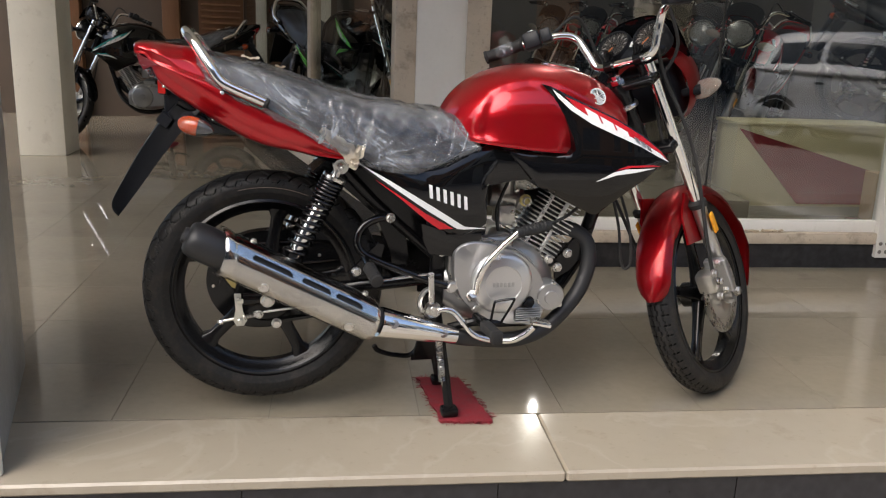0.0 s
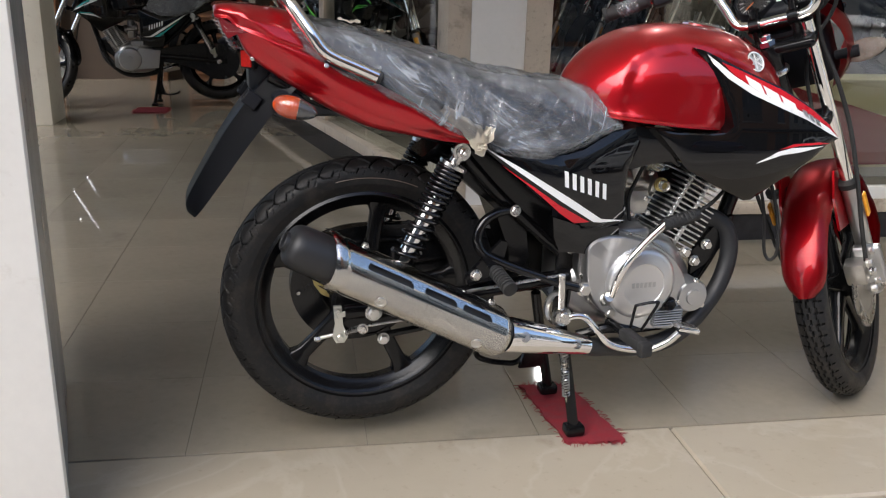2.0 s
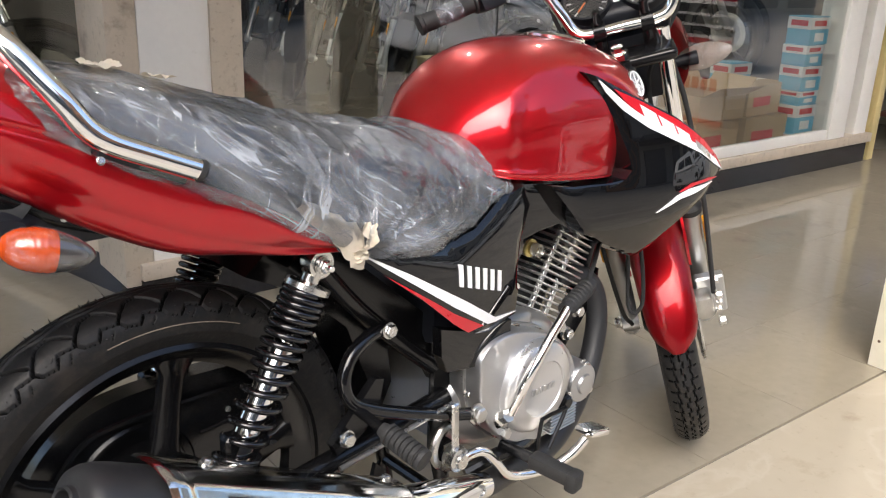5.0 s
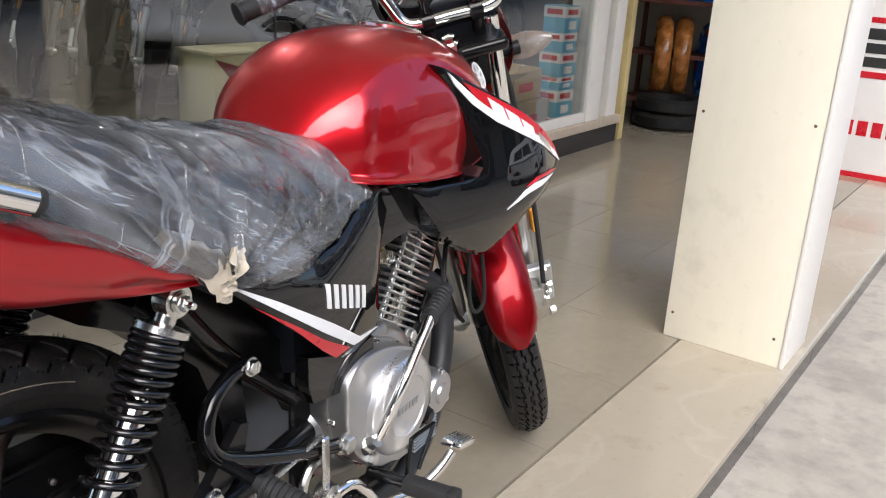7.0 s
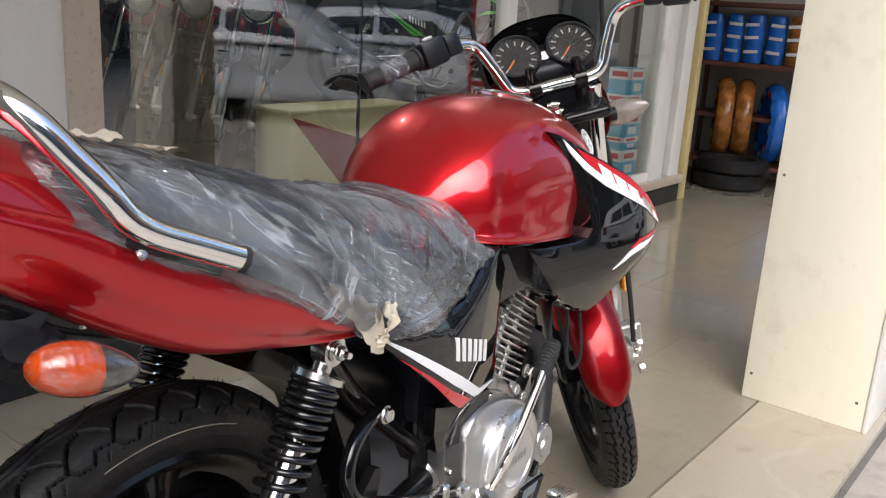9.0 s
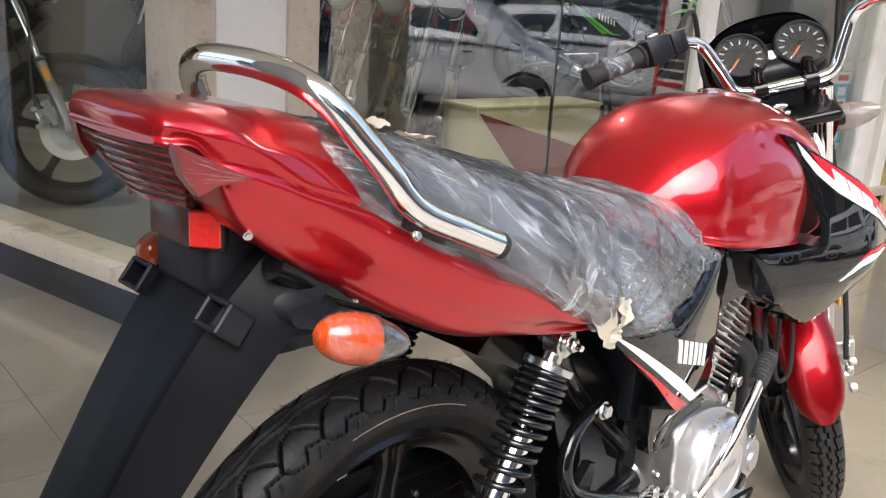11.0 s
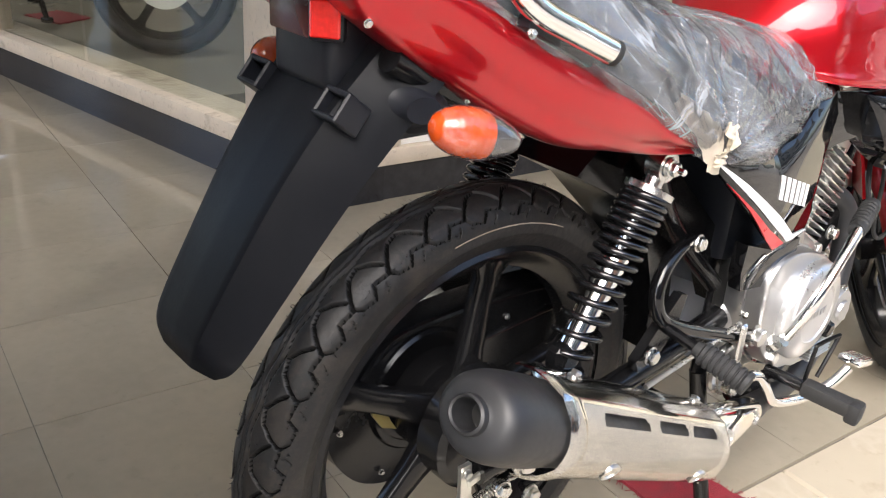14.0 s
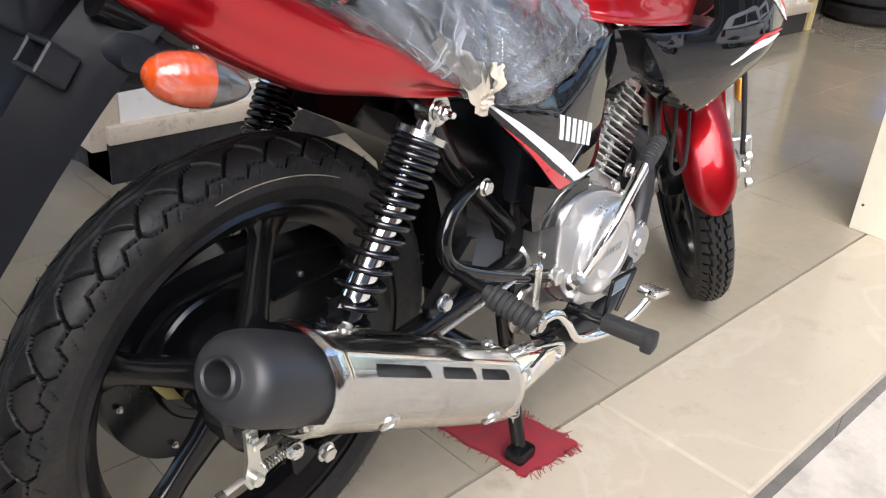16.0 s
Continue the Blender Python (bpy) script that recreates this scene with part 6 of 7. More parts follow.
    part("bolt", bolt((-0.022, -0.118, 0.321), (-0.2, -1, 0), 0.009, 0.010), M_STEEL, db)
    part("torque_arm", rod((0.02, -0.115, 0.300), (0.22, -0.115, 0.325), 0.008, 10), M_BLACK, db)
    part("bolt", bolt((0.022, -0.125, 0.297), (0, -1, 0), 0.010, 0.012), M_STEEL, db)


def steering():
    """Turns the front end, built straight ahead, about the steering axis."""
    a = Vector((-math.sin(RAKE), 0, math.cos(RAKE)))
    n = Vector((math.cos(RAKE), 0, math.sin(RAKE)))
    e, q = 0.035, radians(STEER)
    foot = AXLE_F - e * (math.cos(q) * n + math.sin(q) * Vector((0, 1, 0)))
    turn = Matrix.Translation(foot) @ Matrix.Rotation(q, 4, a) @ Matrix.Translation(-foot)
    return foot, a, n, turn, foot + e * n


def front_end(root, paint, fine, lamp="fairing", film=True, plain=False):
    foot, a, n, turn, axle = steering()
    Y = Vector((0, 1, 0))

    def P(up, fwd, lat):
        return foot + a * up + n * fwd + Y * lat

    def tr(bm):
        bm.transform(turn)
        return bm

    w = cast_wheel(root, 0.300, 0.232, 0.040, turn @ Matrix.Translation(axle), False, 100, fine, "front_wheel", 0.038)
    dm = turn @ frame_of(axle - Y * 0.062, (0, -1, 0))
    bm = lathe([(0.082, 0), (0.120, 0), (0.120, 0.004), (0.082, 0.004), (0.082, 0)], dm, 60)
    disc = part("brake_disc", bm, M_STEEL if fine else M_DISC, w, "drilled steel brake disc")
    for k in range(20):
        for r, o in ((0.092, 0), (0.101, 6), (0.110, 12)):
            t = radians(18 * k + o)
            part("hole", lathe([(0.0032, 0.0043), (0.0, 0.0043)], dm @ Matrix.Translation((r * math.cos(t), r * math.sin(t), 0)), 8), M_BLACK, disc, smooth=0) if fine and k % 2 == 0 else None
    part("disc_carrier", lathe([(0.03, 0.006), (0.05, 0.006), (0.083, 0.003), (0.083, -0.002)], dm, 30), M_ALUDARK, w)
    # fork legs
    for s in (-1, 1):
        y = s * 0.088
        leg = part("fork_leg", tr(tube([P(-0.03, 0.035, y), P(0.05, 0.035, y), P(0.29, 0.035, y), P(0.30, 0.035, y)], [0.018, 0.021, 0.021, 0.025], 20)), M_ALU, root, "silver front fork leg")
        part("tube", tr(rod(P(0.29, 0.035, y), P(0.74, 0.035, y), 0.0158, 20)), M_CHROME, leg, "chrome fork tube")
        part("dust_seal", tr(lathe([(0.027, 0), (0.028, 0.014), (0.018, 0.022)], frame_of(P(0.293, 0.035, y), a), 20)), M_DARKRUBBER, leg)
        part("axle_lug", tr(lathe([(0.024, -0.02), (0.026, 0.0), (0.024, 0.02)], frame_of(axle + Y * (y), Y), 20)), M_ALU, leg)
        part("axle_nut", tr(bolt(axle + Y * (y + s * 0.022), Y * s, 0.012, 0.016)), M_STEEL, leg)
        part("reflector", tr(box(-0.012, 0.012, -0.004, 0.004, -0.032, 0.032, 0.003, 1, m=frame_of(P(0.235, 0.035, y + s * 0.028), a, Y))), M_AMBERREF, leg, "amber side reflector")
    # caliper on the right leg
    cal = part("brake_caliper", tr(box(-0.026, 0.022, -0.026, 0.026, -0.032, 0.032, 0.010, 2, m=frame_of(P(0.085, -0.040, -0.075), a, Y))), M_ALUDARK, root, "silver front brake caliper")
    part("bracket", tr(box(-0.012, 0.012, -0.045, 0.02, -0.055, 0.055, 0.004, 1, m=frame_of(P(0.085, -0.01, -0.09), a, Y))), M_ALU, cal)
    for up, fw in ((0.13, -0.02), (0.04, -0.02), (0.12, -0.06), (0.05, -0.07), (0.085, -0.045)):
        part("bolt", tr(bolt(P(up, fw, -0.108), -Y, 0.009, 0.014)), M_STEEL, cal)
    part("brake_hose", tr(tube([P(0.12, -0.05, -0.105), P(0.20, -0.035, -0.11), P(0.32, 0.005, -0.118), P(0.44, 0.05, -0.12), P(0.56, 0.065, -0.115), P(0.68, 0.075, -0.10), P(0.80, 0.06, -0.12)], 0.0055, 10, smooth=50)), M_DARKRUBBER, cal, "black brake hose")
    part("speed_cable", tr(tube([P(0.02, 0.00, 0.085), P(0.10, -0.03, 0.10), P(0.30, -0.04, 0.11), P(0.5, -0.02, 0.12), P(0.7, 0.03, 0.09)], 0.005, 8, smooth=40)), M_DARKRUBBER, root, "black speedometer cable")
    # front mudguard following the wheel
    rings = []
    for t in np.linspace(radians(-2), radians(178), 44):
        u = (t - radians(-2)) / radians(180)
        taper = min(1.0, 0.55 + 3.2 * u) * (0.80 + 0.20 * min(1.0, (1 - u) * 3.0)) * math.sqrt(max(0.0, 1 - max(0.0, (u - 0.90) / 0.105) ** 3))
        hw = 0.064 * taper
        R = 0.325 + 0.012 * math.sin(u * math.pi)
        d = Vector((math.cos(t), 0, math.sin(t)))
        ring = []
        for q in np.linspace(-1, 1, 17):
            k = abs(q)
            depth = (0.040 if 0.25 < u < 0.8 else 0.030) * k ** 2.4
            ring.append(axle + d * (R - depth) + Y * (hw * math.sin(q * 1.35) / math.sin(1.35)))
        rings.append(ring)
    bm = bmesh.new()
    skin(rings, bm, closed=False)
    bmesh.ops.solidify(bm, geom=bm.faces[:], thickness=0.004)
    mg = part("front_mudguard", tr(bm), paint, root, "candy red front mudguard" if not plain else "painted front mudguard", 60)
    for s in (-1, 1):
        bm = None
        b = plate([(-0.055, -0.10), (0.05, -0.09), (0.065, 0.0), (0.03, 0.05), (-0.04, 0.05), (-0.07, -0.02)], lambda x, z: -0.070, 0.006, 0.1)
        b = b if s < 0 else flip_y(b)
        b.transform(Matrix.Translation(axle + a * 0.285 + n * 0.0))
        part("side_plate", tr(b), paint, mg)
    # clamps, bar, controls
    for up, th, hw_ in ((0.70, 0.024, 0.108), (0.50, 0.028, 0.098)):
        yk = part("fork_yoke", tr(box(-hw_, hw_, -0.018, 0.044, -th / 2, th / 2, 0.010, 3, m=Matrix.Translation(P(up, 0, 0)) @ Matrix((Y, n, a)).transposed().to_4x4())), M_BLACK, root, "black fork yoke")
    part("steering_stem", tr(lathe([(0.024, -0.02), (0.028, 0.0), (0.028, 0.17), (0.030, 0.18), (0.024, 0.20)], frame_of(P(0.51, 0, 0), a), 24)), M_BLACK, root, "black steering head")
    part("stem_nut", tr(lathe([(0.020, 0), (0.020, 0.012), (0.013, 0.014), (0.013, 0.024), (0.0, 0.026)], frame_of(P(0.713, 0, 0), a), 6)), M_CHROME, yk)
    part("head_bearing", tr(lathe([(0.034, 0), (0.036, 0.006), (0.034, 0.012), (0.022, 0.014)], frame_of(P(0.640, 0, 0), a), 28)), M_STEEL, root, "steel bearing nut")
    B0 = P(0.765, 0.020, 0)

    def H(x, y, z):
        return B0 + Vector((x + 0.022, y - 0.020, z))

    bar = [H(0, 0, 0), H(0, 0.062, 0.0), H(0.0, 0.090, 0.012), H(-0.004, 0.110, 0.055), H(-0.012, 0.134, 0.100), H(-0.04, 0.168, 0.114), H(-0.085, 0.225, 0.108), H(-0.125, 0.290, 0.098), H(-0.150, 0.346, 0.088)]
    path = [Vector((p.x, -p.y + 2 * H(0, 0, 0).y, p.z)) for p in bar[:0:-1]] + bar
    hb = part("handlebar", tr(tube(path, 0.0112, 16, smooth=120)), M_CHROME, root, "chrome handlebar with black rubber grips")
    for s in (-1, 1):
        g0, g1 = bar[-1], bar[-2]
        f = lambda p: Vector((p.x, H(0, 0, 0).y + s * (p.y - H(0, 0, 0).y), p.z))
        d = (f(g0) - f(g1)).normalized()
        e0 = f(g0) - d * 0.105
        L = 0.118
        prof = [(0.0115, 0), (0.021, 0.001), (0.021, 0.005), (0.0165, 0.007)] + [(0.0165 + 0.0006 * (k % 2), 0.01 + 0.095 * k / 18) for k in range(19)] + [(0.019, 0.108), (0.019, 0.114), (0.0, 0.118)]
        gr = part("grip", tr(lathe(prof, frame_of(e0, d), 20)), M_DARKRUBBER, hb, "black rubber grip with film wrap")
        if film:
            part("film", tr(lathe([(0.0185, 0.03), (0.0195, 0.035), (0.0190, 0.075), (0.0183, 0.08)], frame_of(e0, d), 20)), M_THINFILM, gr)
        sw = part("switch_box", tr(box(-0.022, 0.022, -0.024, 0.024, -0.052, -0.004, 0.007, 2, m=frame_of(e0, d))), M_PLASTIC, hb)
        part("switch_button", tr(box(-0.006, 0.006, 0.024, 0.029, -0.040, -0.022, 0.002, 1, m=frame_of(e0, d))), M_STICKERW, sw)
        part("switch_button", tr(box(-0.016, -0.008, 0.024, 0.030, -0.036, -0.024, 0.002, 1, m=frame_of(e0, d))), M_BLACK, sw)
        part("switch_box", tr(box(-0.018, 0.018, -0.020, 0.020, -0.085, -0.054, 0.006, 2, m=frame_of(e0, d))), M_PLASTIC, hb)
        l0 = e0 - d * 0.06 + n * 0.030 - Vector((0, 0, 0.008))
        lev = part("lever", tr(tube([l0, l0 + d * 0.03 + n * 0.022, l0 + d * 0.09 + n * 0.032 - a * 0.006, l0 + d * 0.165 + n * 0.022 - a * 0.012, l0 + d * 0.172 + n * 0.02 - a * 0.012], [0.007, 0.007, 0.0055, 0.006, 0.008], 10, smooth=30)), M_BLACK, hb, "black control lever")
        part("clamp", tr(lathe([(0.013, -0.012), (0.020, -0.012), (0.020, 0.012), (0.013, 0.012)], frame_of(H(0, s * 0.045, 0) - Vector((0, (0 if s > 0 else 0), 0)), Y), 20)), M_BLACK, hb)
        part("clamp_post", tr(tube([H(0, s * 0.045, -0.005), P(0.705, 0.035, s * 0.045 - 0.02)], 0.012, 12)), M_BLACK, hb)
        for dx in (-0.014, 0.014):
            part("clamp_bolt", tr(lathe([(0.008, 0), (0.009, 0.004), (0.007, 0.02), (0.009, 0.024), (0.004, 0.03)], frame_of(H(dx * 0.9, s * 0.045, 0.012), (0, 0, 1)), 12)), M_BLACK, hb)
        part("cable", tr(tube([l0 - d * 0.01, l0 - d * 0.07 + n * 0.05 + Vector((0, 0, 0.01)), H(0.09, s * 0.12, 0.03), H(0.075, s * 0.06, -0.06), P(0.60, 0.07, s * 0.05), P(0.45, 0.02, s * 0.05)], 0.0048, 8, smooth=44)), M_DARKRUBBER, hb)
    # front flashers
    for s in (-1, 1):
        at = turn @ P(0.60, 0.140, s * 0.105)
        ax = turn.to_3x3() @ (Y * s)
        tp = turn.to_3x3() @ Vector((-0.42, s * 0.9, 0.05))
        fl_ = flasher(root, at, ax, tp, 0.95, True, film, "turn_signal", M_PALELENS)
    # twin clocks
    ck = part("instrument_panel", tr(box(-0.098, 0.098, -0.045, 0.045, -0.030, 0.012, 0.022, 3, m=Matrix.Translation(P(0.768, 0.125, -0.02)) @ Matrix((Y, n, a)).transposed().to_4x4() @ pose(0, 0, 0, 18, 0, 0))), M_PLASTIC, root, "black instrument panel with two round dials")
    base = Matrix.Translation(P(0.768, 0.125, -0.02)) @ Matrix((Y, n, a)).transposed().to_4x4() @ pose(0, 0, 0, 30, 0, 0)
    for k, y in enumerate((0.056, -0.056)):
        dm = turn @ base @ Matrix.Translation((y, 0.008, 0.004))
        part("bezel", lathe([(0.050, -0.03), (0.052, 0.008), (0.049, 0.022), (0.045, 0.022), (0.044, 0.012)], dm, 36), M_PLASTIC, ck)
        dial = part("dial", lathe([(0.045, 0.0), (0.045, 0.012), (0.0, 0.012)], dm, 32), M_DIAL, ck, "black dial with white marks and orange needle")
        for j in range(12):
            t = radians(225 - 270 * j / 11)
            part("mark", box(0.030, 0.040, -0.0011, 0.0011, 0.0123, 0.0132, m=dm @ pose(0, 0, 0, 0, 0, math.degrees(t))), M_STICKERW, dial, smooth=0)
        part("needle", box(-0.006, 0.030, -0.0014, 0.0014, 0.0145, 0.016, m=dm @ pose(0, 0, 0, 0, 0, -48)), M_NEEDLE, dial, smooth=0)
        part("needle_hub", lathe([(0.006, 0.012), (0.006, 0.018), (0.0, 0.019)], dm, 14), M_BLACK, dial)
        part("glass", lathe([(0.0455, 0.019), (0.0, 0.0205)], dm, 28), M_CLEAR, ck).visible_shadow = False
    part("emblem", lathe([(0.010, 0), (0.010, 0.003), (0.0, 0.003)], turn @ base @ Matrix.Translation((0, 0.0, 0.012)), 20), M_STICKERW, ck)
    part("screen", tr(skin([[P(0.835 - 0.05 * (abs(q) ** 3) + dz, 0.180 + fw, 0.115 * q - 0.02) for q in np.linspace(-1, 1, 15)] for dz, fw in ((0.0, 0.0), (-0.04, 0.012), (-0.10, 0.02), (-0.10, 0.006), (-0.04, -0.004), (-0.004, -0.006))], closed=False)), M_BLACKPAINT, ck, "smoked black fly screen")
    if lamp == "fairing":
        cw = part("headlamp_cowl", _cowl(turn, P), paint, root, "candy red headlamp cowl")
        part("headlamp", tr(lathe([(0.078, 0), (0.076, 0.02), (0.055, 0.038), (0.0, 0.046)], frame_of(P(0.63, 0.230, -0.015), n * 0.97 - a * 0.2), 32)), M_CLEAR, cw, "clear headlamp lens")
        part("reflector_bowl", tr(lathe([(0.078, -0.002), (0.06, -0.02), (0.0, -0.035)], frame_of(P(0.63, 0.230, -0.015), n * 0.97 - a * 0.2), 32)), M_CHROME, cw)
        part("lamp_backing", tr(box(-0.085, 0.085, -0.05, 0.05, -0.09, 0.07, 0.02, 2, m=Matrix.Translation(P(0.63, 0.16, -0.015)) @ Matrix((Y, n, a)).transposed().to_4x4())), M_PLASTIC, cw)
    else:
        hl = part("headlamp", tr(lathe([(0.0, -0.09), (0.05, -0.085), (0.085, -0.04), (0.092, 0.0), (0.092, 0.012), (0.084, 0.014)], frame_of(P(0.62, 0.175, 0), n), 32)), M_BLACK, root, "round chrome-rimmed headlamp")
        part("lens", tr(lathe([(0.086, 0.010), (0.06, 0.024), (0.0, 0.030)], frame_of(P(0.62, 0.175, 0), n), 32)), M_LAMPGLASS, hl, "ribbed headlamp glass")
        part("bowl", tr(lathe([(0.086, 0.008), (0.06, -0.03), (0.0, -0.05)], frame_of(P(0.62, 0.175, 0), n), 32)), M_CHROME, hl)
        part("rim", tr(lathe([(0.084, 0.008), (0.092, 0.018), (0.096, 0.010), (0.094, 0.0)], frame_of(P(0.62, 0.175, 0), n), 32)), M_CHROME, hl)


def _cowl(turn, P):
    """Bikini cowl: two curved cheeks joined over the lamp."""
    rings = []
    for fw, k in ((0.055, 1.0), (0.10, 1.06), (0.15, 1.0), (0.185, 0.86), (0.20, 0.78)):
        ring = []
        for t in np.linspace(radians(-235), radians(55), 25):
            r = k * (0.115 + 0.012 * math.cos(2 * t))
            ring.append(P(0.630 + r * 1.12 * math.sin(-t), 0.055 + fw + 0.02 * math.sin(-t), r * math.cos(t) - 0.015))
        rings.append(ring)
    bm = bmesh.new()
    skin(rings, bm, closed=False)
    bmesh.ops.solidify(bm, geom=bm.faces[:], thickness=0.004)
    bm.transform(turn)
    return bm


def motorcycle(m, label, paint, fine=True, film=True, lamp="fairing", group="", steer=41.0, decals=(None, None), guard=None):
    global STEER
    STEER = steer
    DECAL["a"], DECAL["b"] = decals[0] or M_STICKERW, decals[1] or M_STICKERR
    root = thing("motorcycle", label, "motorcycle", m, group)
    rw = cast_wheel(root, 0.316, 0.236, 0.047, Matrix.Translation(AXLE_R), True, 8, fine, "rear_wheel", 0.055)
    if fine:
        part("chalk_line", tube([(0.278 * math.cos(t), -0.0475, 0.36 + 0.278 * math.sin(t)) for t in np.linspace(radians(66), radians(104), 20)], 0.0008, 5), M_PALELENS, rw, "pale moulded line")
    front_end(root, guard or paint, fine, lamp, film, not fine)
    if fine:
        part("looped_cable", tube([(0.90, -0.08, 0.70), (0.940, -0.085, 0.63), (0.970, -0.092, 0.53), (0.983, -0.094, 0.44), (0.992, -0.100, 0.412), (1.001, -0.108, 0.412), (1.006, -0.115, 0.44), (0.995, -0.108, 0.53), (0.962, -0.095, 0.63), (0.92, -0.075, 0.72)], 0.0042, 8, smooth=50), M_DARKRUBBER, root, "black cable hanging in a loop")
    engine(root, fine)
    chassis(root)
    exhaust(root)
    for y in (-0.155, 0.155):
        shock(root, y, fine)
    tank(root, paint)
    body_panels(root, paint)
    tail(root, paint)
    taillight_bits(root, film)
    seat(root, film, fine)
    grab_rail(root)
    for s in (-1, 1):
        flasher(root, (-0.152, s * 0.092, 0.804), (-0.12, s, 0.02), (0.92, s * 0.30, -0.22), 0.80, True, film)
    if film:
        tapes(root)
    return root


def tapes(root):
    def scrap(m, sx, sy, lift, seed):
        """A torn, crumpled patch of masking tape."""
        rnd = random.Random(seed)
        na, nb = 14, 9
        rings = []
        for i in range(na + 1):
            ring = []
            for j in range(nb + 1):
                u, v = i / na * 2 - 1, j / nb * 2 - 1
                rag = 1 + 0.18 * noise.noise(Vector((u * 2.5, v * 2.5, seed)))
                q = Vector((u * sx * rag, v * sy * (rag + 0.12 * noise.noise(Vector((u * 5, seed, v))))))
                ring.append(m @ Vector((q.x, q.y, lift * (noise.noise(Vector((u * 2.2, v * 1.8, seed * 3.1))) + 0.6 * abs(noise.noise(Vector((u * 5, v * 5, seed)))) + 0.5 * u * u))))
            rings.append(ring)
        bm = bmesh.new()
        skin(rings, bm, closed=False)
        bmesh.ops.solidify(bm, geom=bm.faces[:], thickness=0.0012)
        return part("tape", bm, M_TAPE, root, "crumpled beige masking tape on the film", 50)

    # a strip down the cowl's upper edge that ends in a crumpled knot
    rows = []
    for i, (x, y, z, w) in enumerate(catmull([(0.132, -0.163, 0.803, 0.007), (0.155, -0.168, 0.785, 0.013), (0.182, -0.172, 0.765, 0.015), (0.205, -0.175, 0.742, 0.021), (0.214, -0.177, 0.722, 0.016), (0.218, -0.177, 0.708, 0.005)], 26)):
        row = []
        for q in np.linspace(-1, 1, 11):
            c = 0.0022 * noise.noise(Vector((i * 0.35, q * 2.6, 4))) + 0.0012 * abs(noise.noise(Vector((i * 0.9, q * 6, 9))))
            e = w * (1 + 0.22 * noise.noise(Vector((i * 0.5, q, 2))))
            row.append((x + q * e * 0.62, y - 0.003 - c + 0.004 * q * q, z + q * e * 0.78))
        rows.append(row)
    bm = bmesh.new()
    skin(rows, bm, closed=False)
    bmesh.ops.solidify(bm, geom=bm.faces[:], thickness=0.0010)
    part("tape", bm, M_TAPE, root, "crumpled beige masking tape on the film", 50)
    scrap(frame_of((0.224, -0.180, 0.750), (0.25, -1, 0.25), (0.4, 0, 1)), 0.010, 0.016, 0.009, 5)
    scrap(frame_of((0.212, -0.181, 0.728), (-0.1, -1, 0.0), (0.9, 0, 0.3)), 0.009, 0.011, 0.007, 8)
    scrap(frame_of((0.045, 0.01, 0.939), (0.12, 0.1, 1), (0, 1, 0.1)), 0.012, 0.030, 0.004, 14)
    scrap(frame_of((-0.030, -0.01, 0.960), (0.1, -0.1, 1), (0, 1, 0)), 0.022, 0.015, 0.006, 11)


main_bike = motorcycle(pose(0.028, -0.004, 0, 0, 0, 6.5), "new candy red motorcycle with film-wrapped seat standing on its centre stand", M_RED)

# ---- things on and round the floor ----
rnd = random.Random(7)


def frayed_mat(name, corners, label, seed, height=0.0):
    r = random.Random(seed)
    c = [Vector((*p, height)) for p in corners]
    edge = []
    for i in range(4):
        a, b = c[i], c[(i + 1) % 4]
        for k in range(26):
            p = a.lerp(b, k / 26)
            out = (b - a).cross(Vector((0, 0, 1))).normalized()
            edge.append(p + out * r.uniform(-0.004, 0.004))
    bm = bmesh.new()
    bm.faces.new([bm.verts.new(p) for p in edge])
    bmesh.ops.triangulate(bm, faces=bm.faces[:])
    e = bmesh.ops.extrude_face_region(bm, geom=bm.faces[:])
    for v in e["geom"]:
        if isinstance(v, bmesh.types.BMVert):
            v.co.z += 0.0065
    root = thing(name, label, "mat")
    part("carpet", bm, M_MAT, root)
    bm = None
    for i in range(4):
        a, b = c[i], c[(i + 1) % 4]
        out = -(Vector((0, 0, 1))).cross(b - a).normalized()
        for k in range(34):
            p = a.lerp(b, r.random()) + Vector((0, 0, 0.004))
            q = p + out * r.uniform(0.006, 0.022) + (b - a).normalized() * r.uniform(-0.012, 0.012) + Vector((0, 0, r.uniform(-0.003, 0.004)))
            bm = tube([p, (p + q) / 2 + Vector((0, 0, r.uniform(0, 0.003))), q], 0.0008, 4, bm=bm)
    fr = part("fringe", bm, M_MAT, root, "frayed red threads")
    fr["kind"] = "stuff"
    return root


frayed_mat("floor_mat", ((0.466, 0.190), (0.470 + 0.035, -0.118), (0.648, -0.122), (0.596, 0.178)), "frayed dark red carpet scrap under the centre stand", 2)

M_TEAL = mat("teal_decal", (0.02, 0.30, 0.30), 0.3)
M_GREEN = mat("green_decal", (0.12, 0.55, 0.05), 0.3)
motorcycle(pose(-0.74, 5.40, 0, 0, 0, 184), "black motorcycle with teal stripes parked in the recess", M_BLACKPAINT, False, True, "round", steer=-40.0, decals=(M_STICKERW, M_TEAL))
frayed_mat("floor_mat", ((-1.36, 5.22), (-1.36, 4.95), (-1.12, 4.95), (-1.12, 5.22)), "flat dark red carpet scrap under the black motorcycle", 5)
bike_side = motorcycle(pose(-0.05, 4.09, 0.16, 0, 0, -58), "black motorcycle with green stripes behind the side window", M_BLACKPAINT, False, False, "round", steer=41.0, decals=(M_GREEN, M_GREEN))
